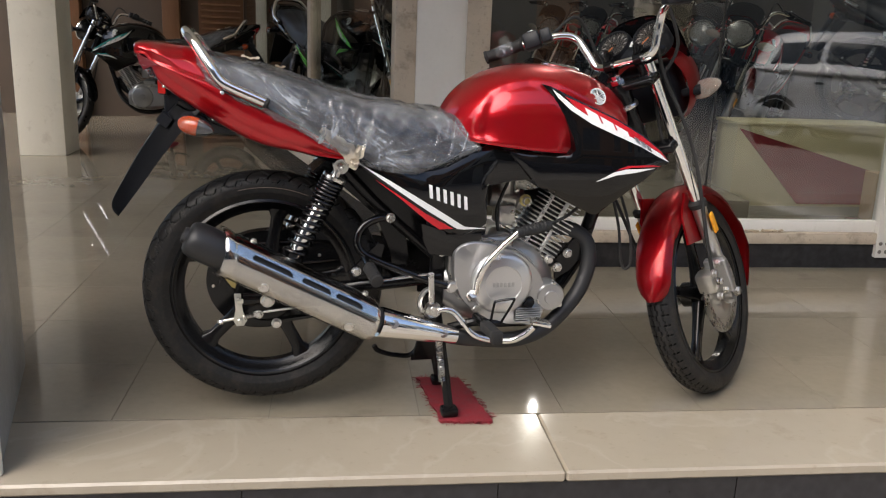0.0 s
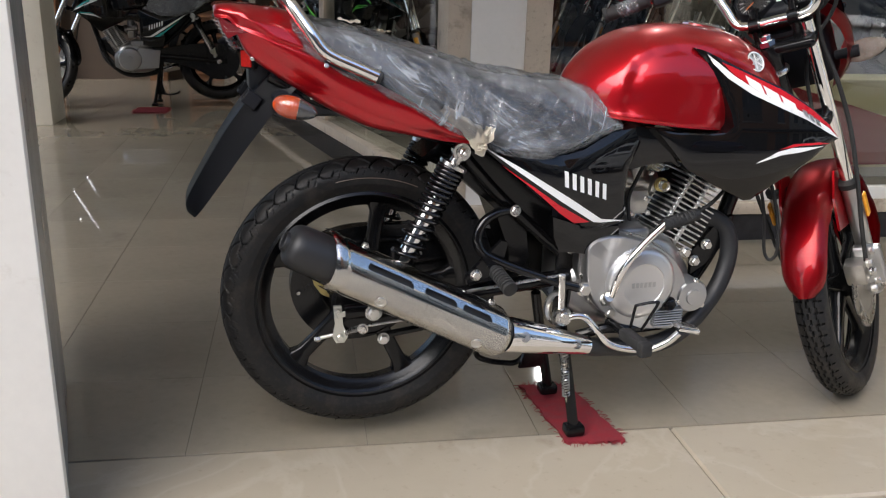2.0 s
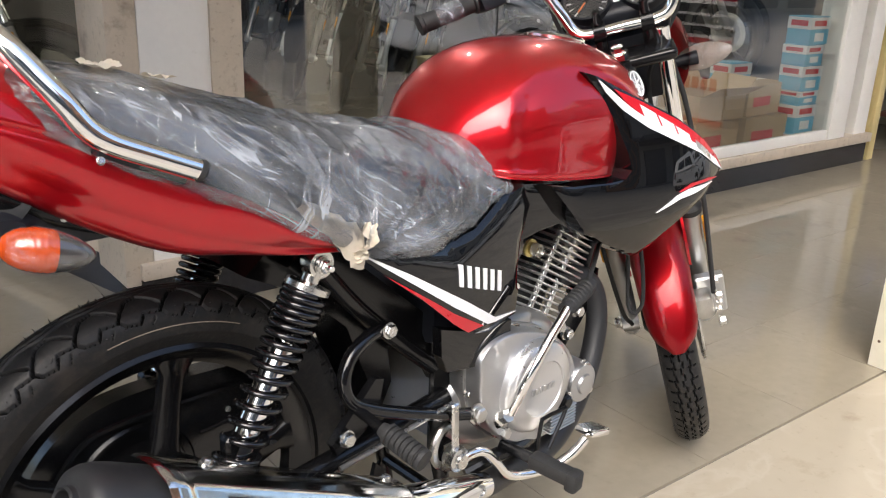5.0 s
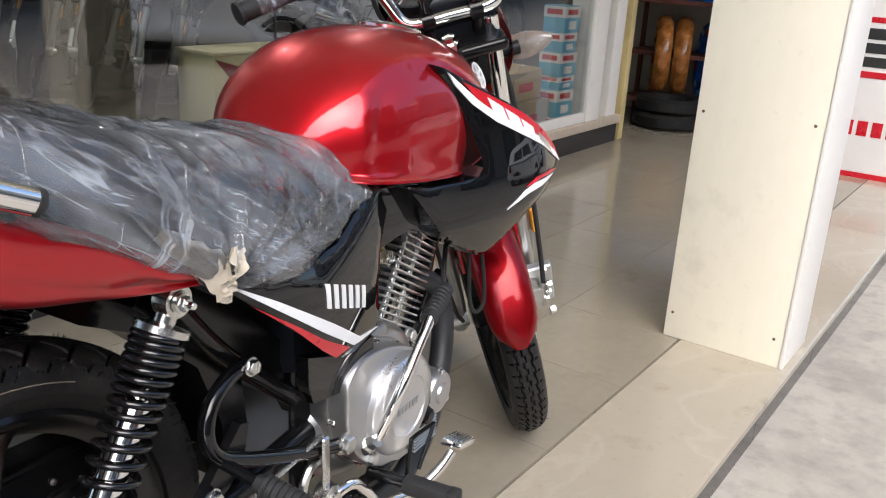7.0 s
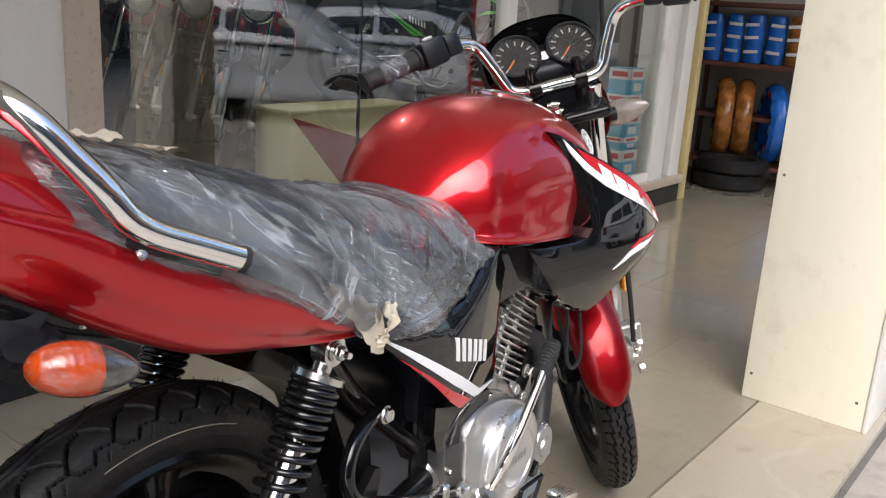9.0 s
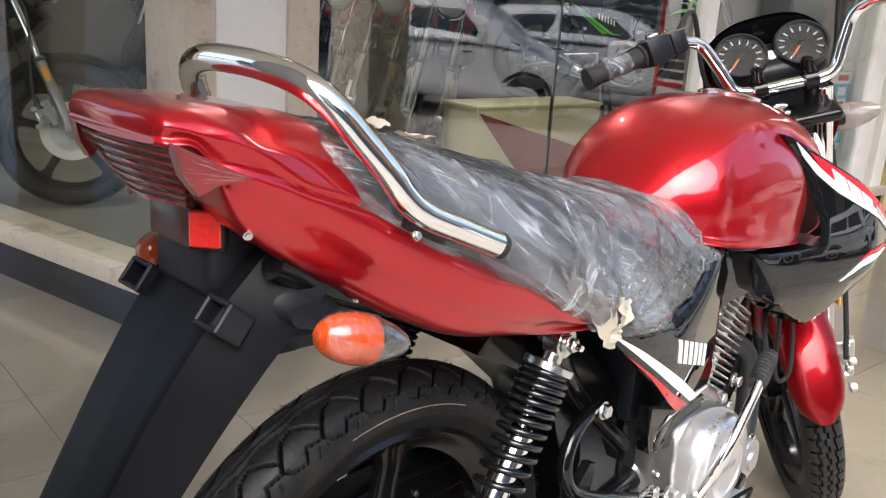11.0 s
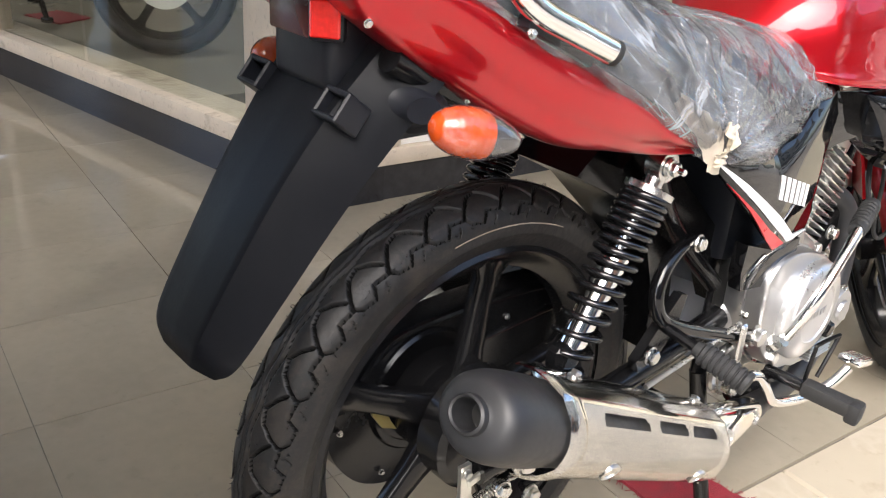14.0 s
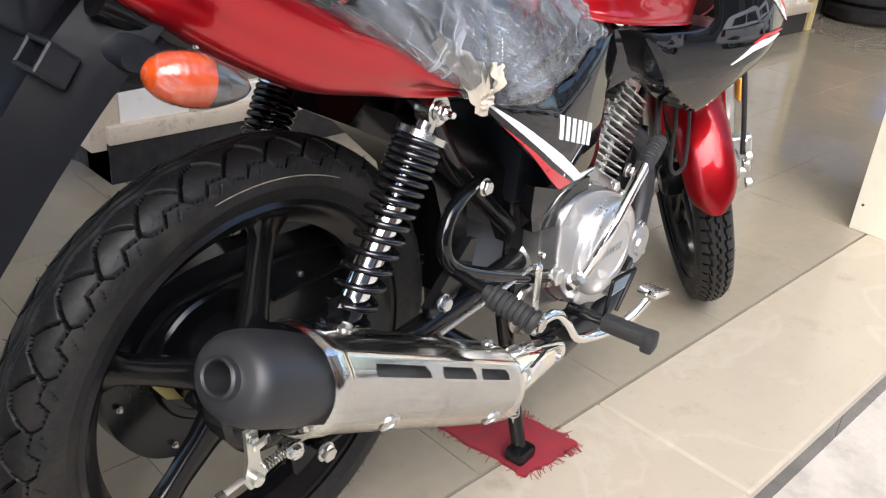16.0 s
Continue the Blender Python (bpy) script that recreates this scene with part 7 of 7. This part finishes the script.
frayed_mat("floor_mat", ((0.24, 3.93), (0.34, 3.68), (0.51, 3.79), (0.41, 4.01)), "flat red carpet scrap under the stand", 9, 0.16)
bike_red = motorcycle(pose(3.38, 4.03, 0.165, -10, 0, -132), "red motorcycle with round headlamp in the showroom row", M_RED, False, False, "round", "showroom row", steer=4.0, guard=M_BLACKPAINT)
for x, y, lean, a in ((3.34, 4.53, -10, -132), (3.29, 5.03, -10, -132), (2.74, 6.65, -10, -130), (3.09, 6.52, -10, -130), (3.44, 6.40, -10, -130)):
    copy_thing(bike_red, pose(x, y, 0.165, lean, 0, a))
structure("display_plinth", box(3.62, 4.70, 2.02, 3.70, 0.161, 0.40, 0.006), M_WALL, "pale painted display plinth behind the cartons", "plinth")
copy_thing(bike_side, pose(3.76, 3.35, 0.40, 0, 0, -60))["label"] = "black motorcycle on a plinth behind the stacked cartons"

# counter with a red triangle
M_CREAM = mat("cream_board", (0.72, 0.66, 0.42), 0.4, vary=0.04)
M_MAROON = mat("maroon_board", (0.26, 0.02, 0.03), 0.35, vary=0.06)
counter = thing("counter", "low cream counter with a maroon triangle on its front", "counter")
CX0, CX1, CY, CZ = 2.57, 3.56, 2.61, 0.545
part("body", box(CX0, CX1, CY, CY + 0.28, 0.005, CZ, 0.004), M_CREAM, counter)
part("top", box(CX0 - 0.01, CX1 + 0.01, CY - 0.012, CY + 0.288, CZ, CZ + 0.018, 0.003), M_CREAM, counter)
tri = bmesh.new()
tri.faces.new([tri.verts.new((x, CY - 0.001, z)) for x, z in ((CX0 + 0.010, CZ - 0.018), (CX0 + 0.435, 0.075), (CX1 - 0.02, 0.075), (CX1 - 0.02, 0.262))])
e = bmesh.ops.extrude_face_region(tri, geom=tri.faces[:])
for v in e["geom"]:
    if isinstance(v, bmesh.types.BMVert):
        v.co.y -= 0.004
part("triangle", tri, M_MAROON, counter, "maroon painted wedge", 0)
part("skirting", box(CX0 + 0.01, CX1 - 0.01, CY - 0.006, CY - 0.001, 0.005, 0.060), M_WALL, counter)


# cartons and packs behind the right-hand glass
M_CARD = mat("brown_card", (0.42, 0.30, 0.17), 0.75, vary=0.12, scale=5, bump=0.2, bscale=60)
M_SKY = mat("light_blue_pack", (0.10, 0.42, 0.62), 0.3, vary=0.15, scale=12)
M_PACKW = mat("white_pack", (0.75, 0.76, 0.76), 0.35, vary=0.1, scale=12)
M_BLUE = mat("blue_wrap", (0.02, 0.14, 0.55), 0.22, vary=0.4, scale=10, bump=0.6, bscale=30)
M_ORANGE = mat("orange_wrap", (0.34, 0.13, 0.03), 0.25, vary=0.8, scale=14, bump=0.6, bscale=30)
M_YELLOW = mat("yellow_wrap", (0.70, 0.50, 0.06), 0.3, vary=0.4, scale=14)
M_RUST = mat("rust_paint", (0.14, 0.05, 0.035), 0.6, vary=0.35, scale=12, bump=0.4)


def carton(x, y, z, sx, sy, sz, turn, flaps=False):
    t = thing("carton", "open brown cardboard carton with bent flaps" if flaps else "closed brown cardboard carton", "carton", pose(x, y, z, 0, 0, turn), "stacked cartons")
    if flaps:
        bm = None
        for x0, x1, y0, y1 in ((0, 0.004, 0, sy), (sx - 0.004, sx, 0, sy), (0.004, sx - 0.004, 0, 0.004), (0.004, sx - 0.004, sy - 0.004, sy)):
            bm = box(x0, x1, y0, y1, 0, sz, bm=bm)
        bm = box(0.004, sx - 0.004, 0.004, sy - 0.004, 0, 0.004, bm=bm)
        part("body", bm, M_CARD, t, smooth=0)
        part("flap", box(0, sx, -0.004, 0, 0, sy * 0.45, m=pose(0, 0.0, sz, 62, 0, 0)), M_CARD, t, smooth=0)
        part("flap", box(0, sx, 0, 0.004, 0, sy * 0.45, m=pose(0, sy, sz, -35, 0, 0)), M_CARD, t, smooth=0)
        part("flap", box(0, 0.004, 0, sy, 0, sx * 0.3, m=pose(sx, 0, sz, 0, 40, 0)), M_CARD, t, smooth=0)
    else:
        part("body", box(0, sx, 0, sy, 0, sz, 0.004), M_CARD, t)
        part("tape", box(0, sx, sy * 0.5 - 0.02, sy * 0.5 + 0.02, sz, sz + 0.0012), M_TAPE, t, smooth=0)
        part("print", box(sx * 0.15, sx * 0.6, -0.0012, 0, sz * 0.3, sz * 0.6), M_STICKERR, t, "red printed block", 0)
    return t


carton(3.42, 1.62, 0.125, 0.40, 0.30, 0.20, 2)
carton(3.44, 1.63, 0.326, 0.36, 0.28, 0.13, -4, True)
carton(3.86, 1.62, 0.125, 0.42, 0.32, 0.19, -3)
carton(3.88, 1.64, 0.316, 0.40, 0.30, 0.17, 4)
carton(3.05, 1.70, 0.125, 0.34, 0.30, 0.26, 6)


def pack(x, y, z, h, turn):
    t = thing("parts_box", "small light blue and white retail box with red print", "box", pose(x, y, z, 0, 0, turn), "boxes stacked by the jamb")
    part("body", box(0, 0.19, 0, 0.14, 0, h, 0.003), M_SKY, t)
    part("band", box(-0.0012, 0.1912, -0.0012, 0.1412, h * 0.55, h * 0.97), M_PACKW, t, "white band", 0)
    part("print", box(0.03, 0.15, -0.0024, -0.0012, h * 0.66, h * 0.86), M_STICKERR, t, "red print", 0)
    part("print", box(-0.0024, -0.0012, 0.02, 0.12, h * 0.66, h * 0.86), M_STICKERR, t, "red print", 0)
    part("print", box(0.05, 0.14, -0.0024, -0.0012, h * 0.12, h * 0.42), M_PACKW, t, smooth=0)


z = 0.125
for k in range(6):
    h = (0.085, 0.16, 0.075, 0.14, 0.11, 0.15)[k]
    pack(4.22 + 0.008 * (k % 3), 1.55, z, h, (3, -2, 1, -3, 2, 0)[k])
    z += h + 0.001
z = 0.125
for k in range(3):
    pack(4.00, 1.85, z, 0.15, 3 - 2 * k)
    z += 0.151


# opening beside the showroom: frame and rack of tyres
structure("door_frame", box(4.94, 5.01, 1.45, 1.55, 0.0, CEIL_Z, 0.004), mat("yellowed_wood", (0.58, 0.47, 0.22), 0.55, vary=0.3, scale=8, stretch=(1, 1, 0.2)), "worn yellowish wooden door frame", "frame")
structure("wall_jamb", box(4.76, 4.90, 1.47, 1.62, 0.118, CEIL_Z, 0.004), M_WHITE, "white painted pier with stains beside the opening", "wall")
structure("wall_side_shop", box(6.35, 6.5, 1.0 - 0.8, 8.6, 0.0, CEIL_Z), M_WALL, "dim back wall behind the tyre rack", "wall")
rack = thing("tyre_rack", "rusty steel rack with wrapped tyres and tubes", "rack")
for y in (0.55, 1.92):
    for x in (5.92, 6.28):
        part("post", box(x - 0.015, x + 0.015, y - 0.015, y + 0.015, 0, 2.2), M_RUST, rack, smooth=0)
for zz in (0.155, 0.50, 0.875, 1.30):
    part("rail", box(5.90, 5.93, 0.55, 1.92, zz - 0.03, zz), M_RUST, rack, smooth=0)
    part("rail", box(6.27, 6.30, 0.55, 1.92, zz - 0.03, zz), M_RUST, rack, smooth=0)
    part("shelf", box(5.93, 6.27, 0.56, 1.91, zz - 0.012, zz - 0.004), M_RUST, rack, smooth=0)


def wrapped_tyre(x, y, z, r, turn, tilt, material, label, band=None):
    t = thing("wrapped_tyre", label, "tyre", pose(x, y, z, 0, tilt, turn), "tyres on the rack")
    prof = [(r - 0.095, -0.045), (r - 0.03, -0.058), (r, -0.03), (r + 0.004, 0), (r, 0.03), (r - 0.03, 0.058), (r - 0.095, 0.045), (r - 0.10, 0), (r - 0.095, -0.045)]
    bm = lathe(prof, pose(0, 0, 0, 90, 0, 0), 64)
    for v in bm.verts:
        v.co += v.co.normalized() * noise.noise(v.co * 18) * 0.010
    part("wrap", bm, material, t)
    if band:
        for k in range(9):
            a = 2 * math.pi * k / 9
            part("label", box(r - 0.080, r - 0.040, -0.0592, 0.0592, -0.030, 0.030, m=pose(0, 0, 0, 0, math.degrees(a), 0)), band if k % 3 else M_STICKERR, t, "printed label patch", 0)
    return t


wrapped_tyre(6.05, 1.66, 0.458, 0.295, 24, 0, M_ORANGE, "tyre in crinkled orange and yellow wrapping", M_YELLOW)
wrapped_tyre(6.10, 1.52, 0.458, 0.295, 20, 0, M_ORANGE, "tyre in crinkled orange wrapping", M_YELLOW)
wrapped_tyre(6.08, 1.30, 0.45, 0.29, 30, 14, M_BLUE, "tyre in crinkled blue wrapping", M_SKY)
wrapped_tyre(6.08, 1.10, 0.45, 0.29, 28, 14, mat("dark_wrap", (0.01, 0.03, 0.06), 0.3, vary=0.4), "tyre in dark blue wrapping", M_PACKW)
for k in range(6):
    t = thing("tube_pack", "standing blue foil tube pack with white print", "pack", pose(6.02, 1.80 - 0.155 * k, 0.877, 0, 0, 4 * (k % 3) - 4), "tube packs on the rack")
    h = 0.34
    bm = skin([[(0.06 * w * math.cos(a) * 0.7, 0.066 * w * math.sin(a), q) for a in np.linspace(0, 2 * np.pi, 20, endpoint=False)] for q, w in ((0, 0.9), (0.02, 1), (0.10, 1.04), (0.17, 1.0), (0.24, 1.05), (0.32, 0.98), (h, 0.8))])
    part("pack", bm, M_BLUE if k < 4 else M_ORANGE, t)
    for q in (0.07, 0.17, 0.26):
        part("print", box(-0.047, -0.044, -0.05, 0.05, q, q + 0.022, m=pose(0, 0, 0, 8 * (k % 2) - 4, 0, 0)), M_PACKW, t, smooth=0)
for k in range(2):
    t = thing("tyre", "bare black tyre lying on the floor below the rack", "tyre", pose(5.72 + 0.02 * k, 1.42, 0.055 + 0.108 * k))
    part("tread", lathe([(0.17, -0.045), (0.22, -0.054), (0.25, -0.03), (0.252, 0), (0.25, 0.03), (0.22, 0.054), (0.17, 0.045), (0.165, 0), (0.17, -0.045)], None, 48), M_RUBBER, t)

# sign board beyond the pillar
sign = thing("sign_board", "white shop sign board with red frame and black stripes", "sign", pose(5.06, 0, 0))
SY0, SY1 = -0.372, 0.36
part("board", box(0.0, 0.03, SY0, SY1, 0.03, 1.9, 0.003), mat("sign_white", (0.78, 0.76, 0.74), 0.4, vary=0.05, scale=4), sign)
part("frame", box(-0.004, 0.034, SY0 - 0.03, SY0, 0.0, 1.9), M_STICKERR, sign, "red painted edge", 0)
part("frame", box(-0.004, 0.034, SY0, SY1, 0.0, 0.03), M_STICKERR, sign, "red painted edge", 0)
M_BLK = mat("sign_black", (0.02, 0.02, 0.02), 0.5)
for z0, z1, mt in ((0.865, 0.895, M_STICKERR), (0.775, 0.835, M_BLK), (0.70, 0.755, M_BLK), (0.625, 0.68, M_BLK), (0.565, 0.60, M_STICKERR)):
    part("stripe", box(-0.003, 0.0, SY0, SY1, z0, z1), mt, sign, smooth=0)
for k in range(6):
    part("lettering", box(-0.003, 0.0, -0.16 + 0.078 * k, -0.105 + 0.078 * k, 0.24, 0.325), M_STICKERR, sign, "red letter block", 0)
for k in range(5):
    part("lettering", box(-0.003, 0.0, -0.235 + 0.0 * k, -0.185, 1.02 + 0.055 * k, 1.06 + 0.055 * k), M_BLK, sign, "black letter block", 0)


# street side: parked cars and houses opposite, seen in the glass and paint
M_SILVER = mat("silver_car_paint", (0.78, 0.79, 0.79), 0.3, metal=0.0, vary=0.04, coat=1.0)
M_DARKCAR = mat("blue_car_paint", (0.03, 0.04, 0.09), 0.25, metal=0.3, vary=0.05, coat=1.0)
M_CARGLASS = mat("car_glass", (0.02, 0.025, 0.025), 0.05, vary=0.05, spec=0.8)


def car(x, y, turn, paint, label, length=3.5, roof=1.42):
    t = thing("car", label, "car", pose(x, y, ROAD_Z, 0, 0, turn), "parked cars")
    k = length / 3.5
    w = 0.76
    body = [(-1.72, 0.42, 0.72, 0.68), (-1.66, 0.28, 0.95, 0.74), (-1.3, 0.24, 0.92, w), (-0.4, 0.22, 0.90, w), (0.5, 0.22, 0.89, w), (0.95, 0.24, 0.86, w), (1.4, 0.26, 0.78, 0.74), (1.68, 0.30, 0.66, 0.68), (1.76, 0.36, 0.56, 0.60)]
    b = part("body", loft([(q * k, [(0, z1), (hw * 0.7, z1 - 0.005), (hw * 0.96, z1 - 0.05), (hw, (z0 + z1) / 2), (hw * 0.97, z0 + 0.05), (0, z0)]) for q, z0, z1, hw in body], 24, 40), paint, t)
    part("cabin", loft([(-1.66 * k, [(0, 0.98), (0.5, 0.97), (0.62, 0.95), (0.66, 0.92), (0.66, 0.90), (0, 0.88)]), (-1.45 * k, [(0, roof - 0.06), (0.42, roof - 0.08), (0.54, roof - 0.16), (0.66, 1.05), (0.70, 0.90), (0, 0.88)]), (-0.6 * k, [(0, roof), (0.46, roof - 0.015), (0.58, roof - 0.10), (0.69, 1.05), (0.73, 0.90), (0, 0.88)]),
                        (0.1 * k, [(0, roof - 0.01), (0.46, roof - 0.025), (0.57, roof - 0.11), (0.69, 1.04), (0.73, 0.90), (0, 0.88)]), (0.55 * k, [(0, 1.22), (0.44, 1.21), (0.54, 1.16), (0.66, 1.00), (0.72, 0.89), (0, 0.86)]), (1.0 * k, [(0, 0.89), (0.4, 0.885), (0.55, 0.875), (0.64, 0.865), (0.68, 0.85), (0, 0.83)])], 20, 40), paint, t)
    for s in (-1, 1):
        for out in ([(-1.34, 0.95), (-0.62, 0.95), (-0.62, roof - 0.13), (-1.22, roof - 0.17)], [(-0.54, 0.95), (0.34, 0.95), (0.50, 0.97), (0.16, roof - 0.15), (-0.54, roof - 0.13)]):
            g = plate([(a * k, c) for a, c in out], lambda xx, zz: -(0.733 - 0.36 * max(0.0, zz - 0.93) * (0.75 if zz < 1.06 else 0.9)), 0.006, 0.08, 0.01)
            part("window", g if s < 0 else flip_y(g), M_CARGLASS, t)
        for q in (-1.12, 1.12):
            wm = frame_of((q * k, s * (w - 0.10), 0.285), (0, s, 0))
            wh = part("wheel", lathe([(0.17, 0.0), (0.27, 0.0), (0.288, 0.03), (0.288, 0.10), (0.27, 0.125), (0.19, 0.125), (0.17, 0.11)], wm, 36), M_RUBBER, t)
            part("rim", lathe([(0.175, 0.105), (0.165, 0.118), (0.06, 0.100), (0.04, 0.118), (0.0, 0.12)], wm, 28), M_STEEL, wh)
            part("arch", lathe([(0.30, -0.01), (0.345, -0.01), (0.345, 0.115), (0.30, 0.115), (0.30, -0.01)], wm, 36), M_BLK, t)
        lm = plate([(1.50 * k, 0.72), (1.70 * k, 0.64), (1.70 * k, 0.56), (1.50 * k, 0.60)], lambda xx, zz: -(0.755 - 0.12 * max(0.0, xx / k - 1.4)), 0.01, 0.1)
        part("headlamp", lm if s < 0 else flip_y(lm), M_CLEAR, t)
        tl = plate([(-1.60 * k, 0.92), (-1.50 * k, 0.92), (-1.50 * k, 0.66), (-1.62 * k, 0.66)], lambda xx, zz: -0.765, 0.012, 0.1)
        part("tail_lamp", tl if s < 0 else flip_y(tl), M_REDLENS, t)
        part("mirror", box(0.48 * k, 0.60 * k, s * 0.86 - 0.09, s * 0.86 + 0.09, 0.93, 1.06, 0.03), paint, t)
        for q in (-0.45, 0.40):
            part("door_handle", box((q - 0.16) * k, (q - 0.02) * k, s * 0.772 - 0.006, s * 0.772 + 0.006, 0.79, 0.815, 0.004), M_BLK, t)
    ws = loft([(0.22 * k, [(0, roof - 0.03), (0.40, roof - 0.045), (0.49, roof - 0.12), (0.50, roof - 0.14), (0.40, roof - 0.15), (0, roof - 0.16)]), (0.95 * k, [(0, 0.925), (0.45, 0.92), (0.58, 0.905), (0.59, 0.90), (0.45, 0.89), (0, 0.88)])], 14, 8)
    part("windscreen", ws, M_CARGLASS, t)
    return t


car(6.80, -4.60, 58, M_SILVER, "silver hatchback parked nose towards the shop", 3.1)
car(9.60, -4.70, 55, M_SILVER, "pale silver car parked beside the hatchback", 3.7, 1.40)
car(11.5, -9.2, 180, M_DARKCAR, "dark blue car on the far side of the street", 3.9, 1.40)
car(0.2, -8.4, 180, M_DARKCAR, "grey car on the far side of the street", 3.8, 1.40)

M_BRICK = mat("orange_render", (0.42, 0.19, 0.09), 0.8, vary=0.2, scale=2)
M_STUCCO = mat("pale_render", (0.50, 0.45, 0.38), 0.8, vary=0.15, scale=2)
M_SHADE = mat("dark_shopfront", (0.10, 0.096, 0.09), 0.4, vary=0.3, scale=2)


def house(x0, x1, y, h, material, label, storeys):
    t = thing("house", label, "house", pose(0, 0, ROAD_Z), "houses opposite")
    part("wall", box(x0, x1, y - 6, y, 0, h), material, t, smooth=0)
    part("parapet", box(x0 - 0.1, x1 + 0.1, y - 0.2, y + 0.12, h, h + 0.5), M_STUCCO, t, smooth=0)
    part("awning", box(x0, x1, y, y + 1.3, 2.9, 3.0), M_SHADE, t, smooth=0)
    n = max(2, int((x1 - x0) / 2.4))
    for i in range(n):
        c = x0 + (i + 0.5) * (x1 - x0) / n
        part("shutter", box(c - 0.95, c + 0.95, y + 0.002, y + 0.06, 0.1, 2.7), M_SHADE, t, smooth=0)
        for s in range(1, storeys):
            z0 = 3.3 + (s - 1) * 3.0
            w = part("window", box(c - 0.55, c + 0.55, y + 0.002, y + 0.05, z0 + 0.5, z0 + 2.0), M_CARGLASS, t, smooth=0)
            part("sill", box(c - 0.65, c + 0.65, y + 0.002, y + 0.16, z0 + 0.40, z0 + 0.498), M_STUCCO, w, smooth=0)
    return t


house(-22, -9, -13, 9.5, M_STUCCO, "pale three-storey house across the street", 3)
house(-8.9, -1, -12.4, 6.8, M_SHADE, "dark two-storey shop across the street", 2)
house(-0.9, 7.5, -12.8, 9.8, M_BRICK, "orange rendered three-storey house across the street", 3)
house(7.6, 17, -12.6, 7.0, M_STUCCO, "pale two-storey shop across the street", 2)
house(17.1, 30, -13, 10, M_STUCCO, "tall pale house across the street", 3)

# unseen wall, added to limit west sky light and darken floor reflections
structure("wall_west_blocker", box(-9.2, -9.0, -4.0, 9.0, STREET_Z, 3.0), M_SHADE, "plain dark wall added on the west to limit sky light", "wall")

# recess behind: shutters and posts
for x0, x1, mt, lb in ((-1.55, -1.38, M_WOOD, "brown wooden post"), (-0.62, -0.52, M_PAINT, "cream door post"), (0.0, 0.14, M_PAINT, "cream door post"), (-2.6, -2.35, M_WOOD, "brown wooden post")):
    structure("door_post", box(x0, x1, 7.0, 7.12, 0, CEIL_Z, 0.004), mt, lb, "post")
shut = thing("louvre_door", "brown louvred wooden door in the recess", "door")
part("frame", box(-1.20, -0.75, 7.06, 7.09, 0, 2.1), M_WOOD, shut, smooth=0)
for k in range(34):
    part("slat", box(-1.17, -0.78, -0.025, 0.005, -0.004, 0.004, m=pose(0, 7.05, 0.08 + 0.06 * k, 35, 0, 0)), M_WOOD, shut, smooth=0)
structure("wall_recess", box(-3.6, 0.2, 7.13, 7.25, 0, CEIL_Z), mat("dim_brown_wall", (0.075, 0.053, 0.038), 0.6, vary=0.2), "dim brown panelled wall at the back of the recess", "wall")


# broken plaster on the window ledge
M_PLASTER = mat("broken_plaster", (0.50, 0.42, 0.31), 0.85, vary=0.25, scale=30, bump=0.6, bscale=120)
chips = random.Random(21)
for k in range(9):
    t = thing("plaster_chip", "broken piece of beige plaster on the window ledge", "rubble", pose(2.02 + 0.034 * k + chips.uniform(-0.01, 0.01), 1.449, 0.172, 0, 0, chips.uniform(0, 180)), "plaster rubble")
    bm = box(-0.016, 0.016, -0.009, 0.009, 0, 0.010, 0.003, 1)
    for v in bm.verts:
        v.co += Vector((chips.uniform(-1, 1) * 0.004, chips.uniform(-1, 1) * 0.003, chips.uniform(0, 1) * 0.004))
    part("chip", bm, M_PLASTER, t, smooth=0)

# ---- floor pieces, last ----
def slab_mesh(name, sx, sy, h, material, b=0.0002):
    return finish(name, box(0, sx, 0, sy, -h, 0, b, 1), material, 30)


TILE_X, TILE_Y = 0.415, 0.40
tile_mesh = slab_mesh("tile", TILE_X - 0.0014, TILE_Y - 0.0014, 0.012, M_TILE)
far = None
for i in range(-15, 22):
    for j in range(0, 23):
        x, y = 0.035 + i * TILE_X, FLOOR_Y0 + j * TILE_Y
        if x < -6.4 or x > 8.5:
            continue
        if -2.1 < x < 3.8 and y < 4.4 and not (x > 0.5 and y > 1.5):
            ob = new("tile", tile_mesh)
            ob.location = (x + 0.0007, y + 0.0007, 0.0)
            ob.parent = floor
        else:
            far = box(x + 0.001, x + TILE_X - 0.001, y + 0.001, y + TILE_Y - 0.001, -0.01, 0.0, bm=far)
far = part("tile_field", far, M_TILE, floor, smooth=0)
far["kind"] = "stuff"
slab = slab_mesh("slab", 1.53, -EDGE_Y + FLOOR_Y0 + 0.012, 0.03, M_SLAB, 0.006)
rise = slab_mesh("riser", 0.62, 0.012, -STREET_Z - 0.032, M_GRANITE)
for k in range(-5, 6):
    ob = new("slab", slab)
    ob.location = (0.788 + 1.532 * k, EDGE_Y - 0.013, 0.0)
    ob.parent = step
for k in range(-11, 13):
    ob = new("riser_tile", rise)
    ob.location = (0.62 + 0.623 * k, EDGE_Y, -0.032)
    ob.parent = step
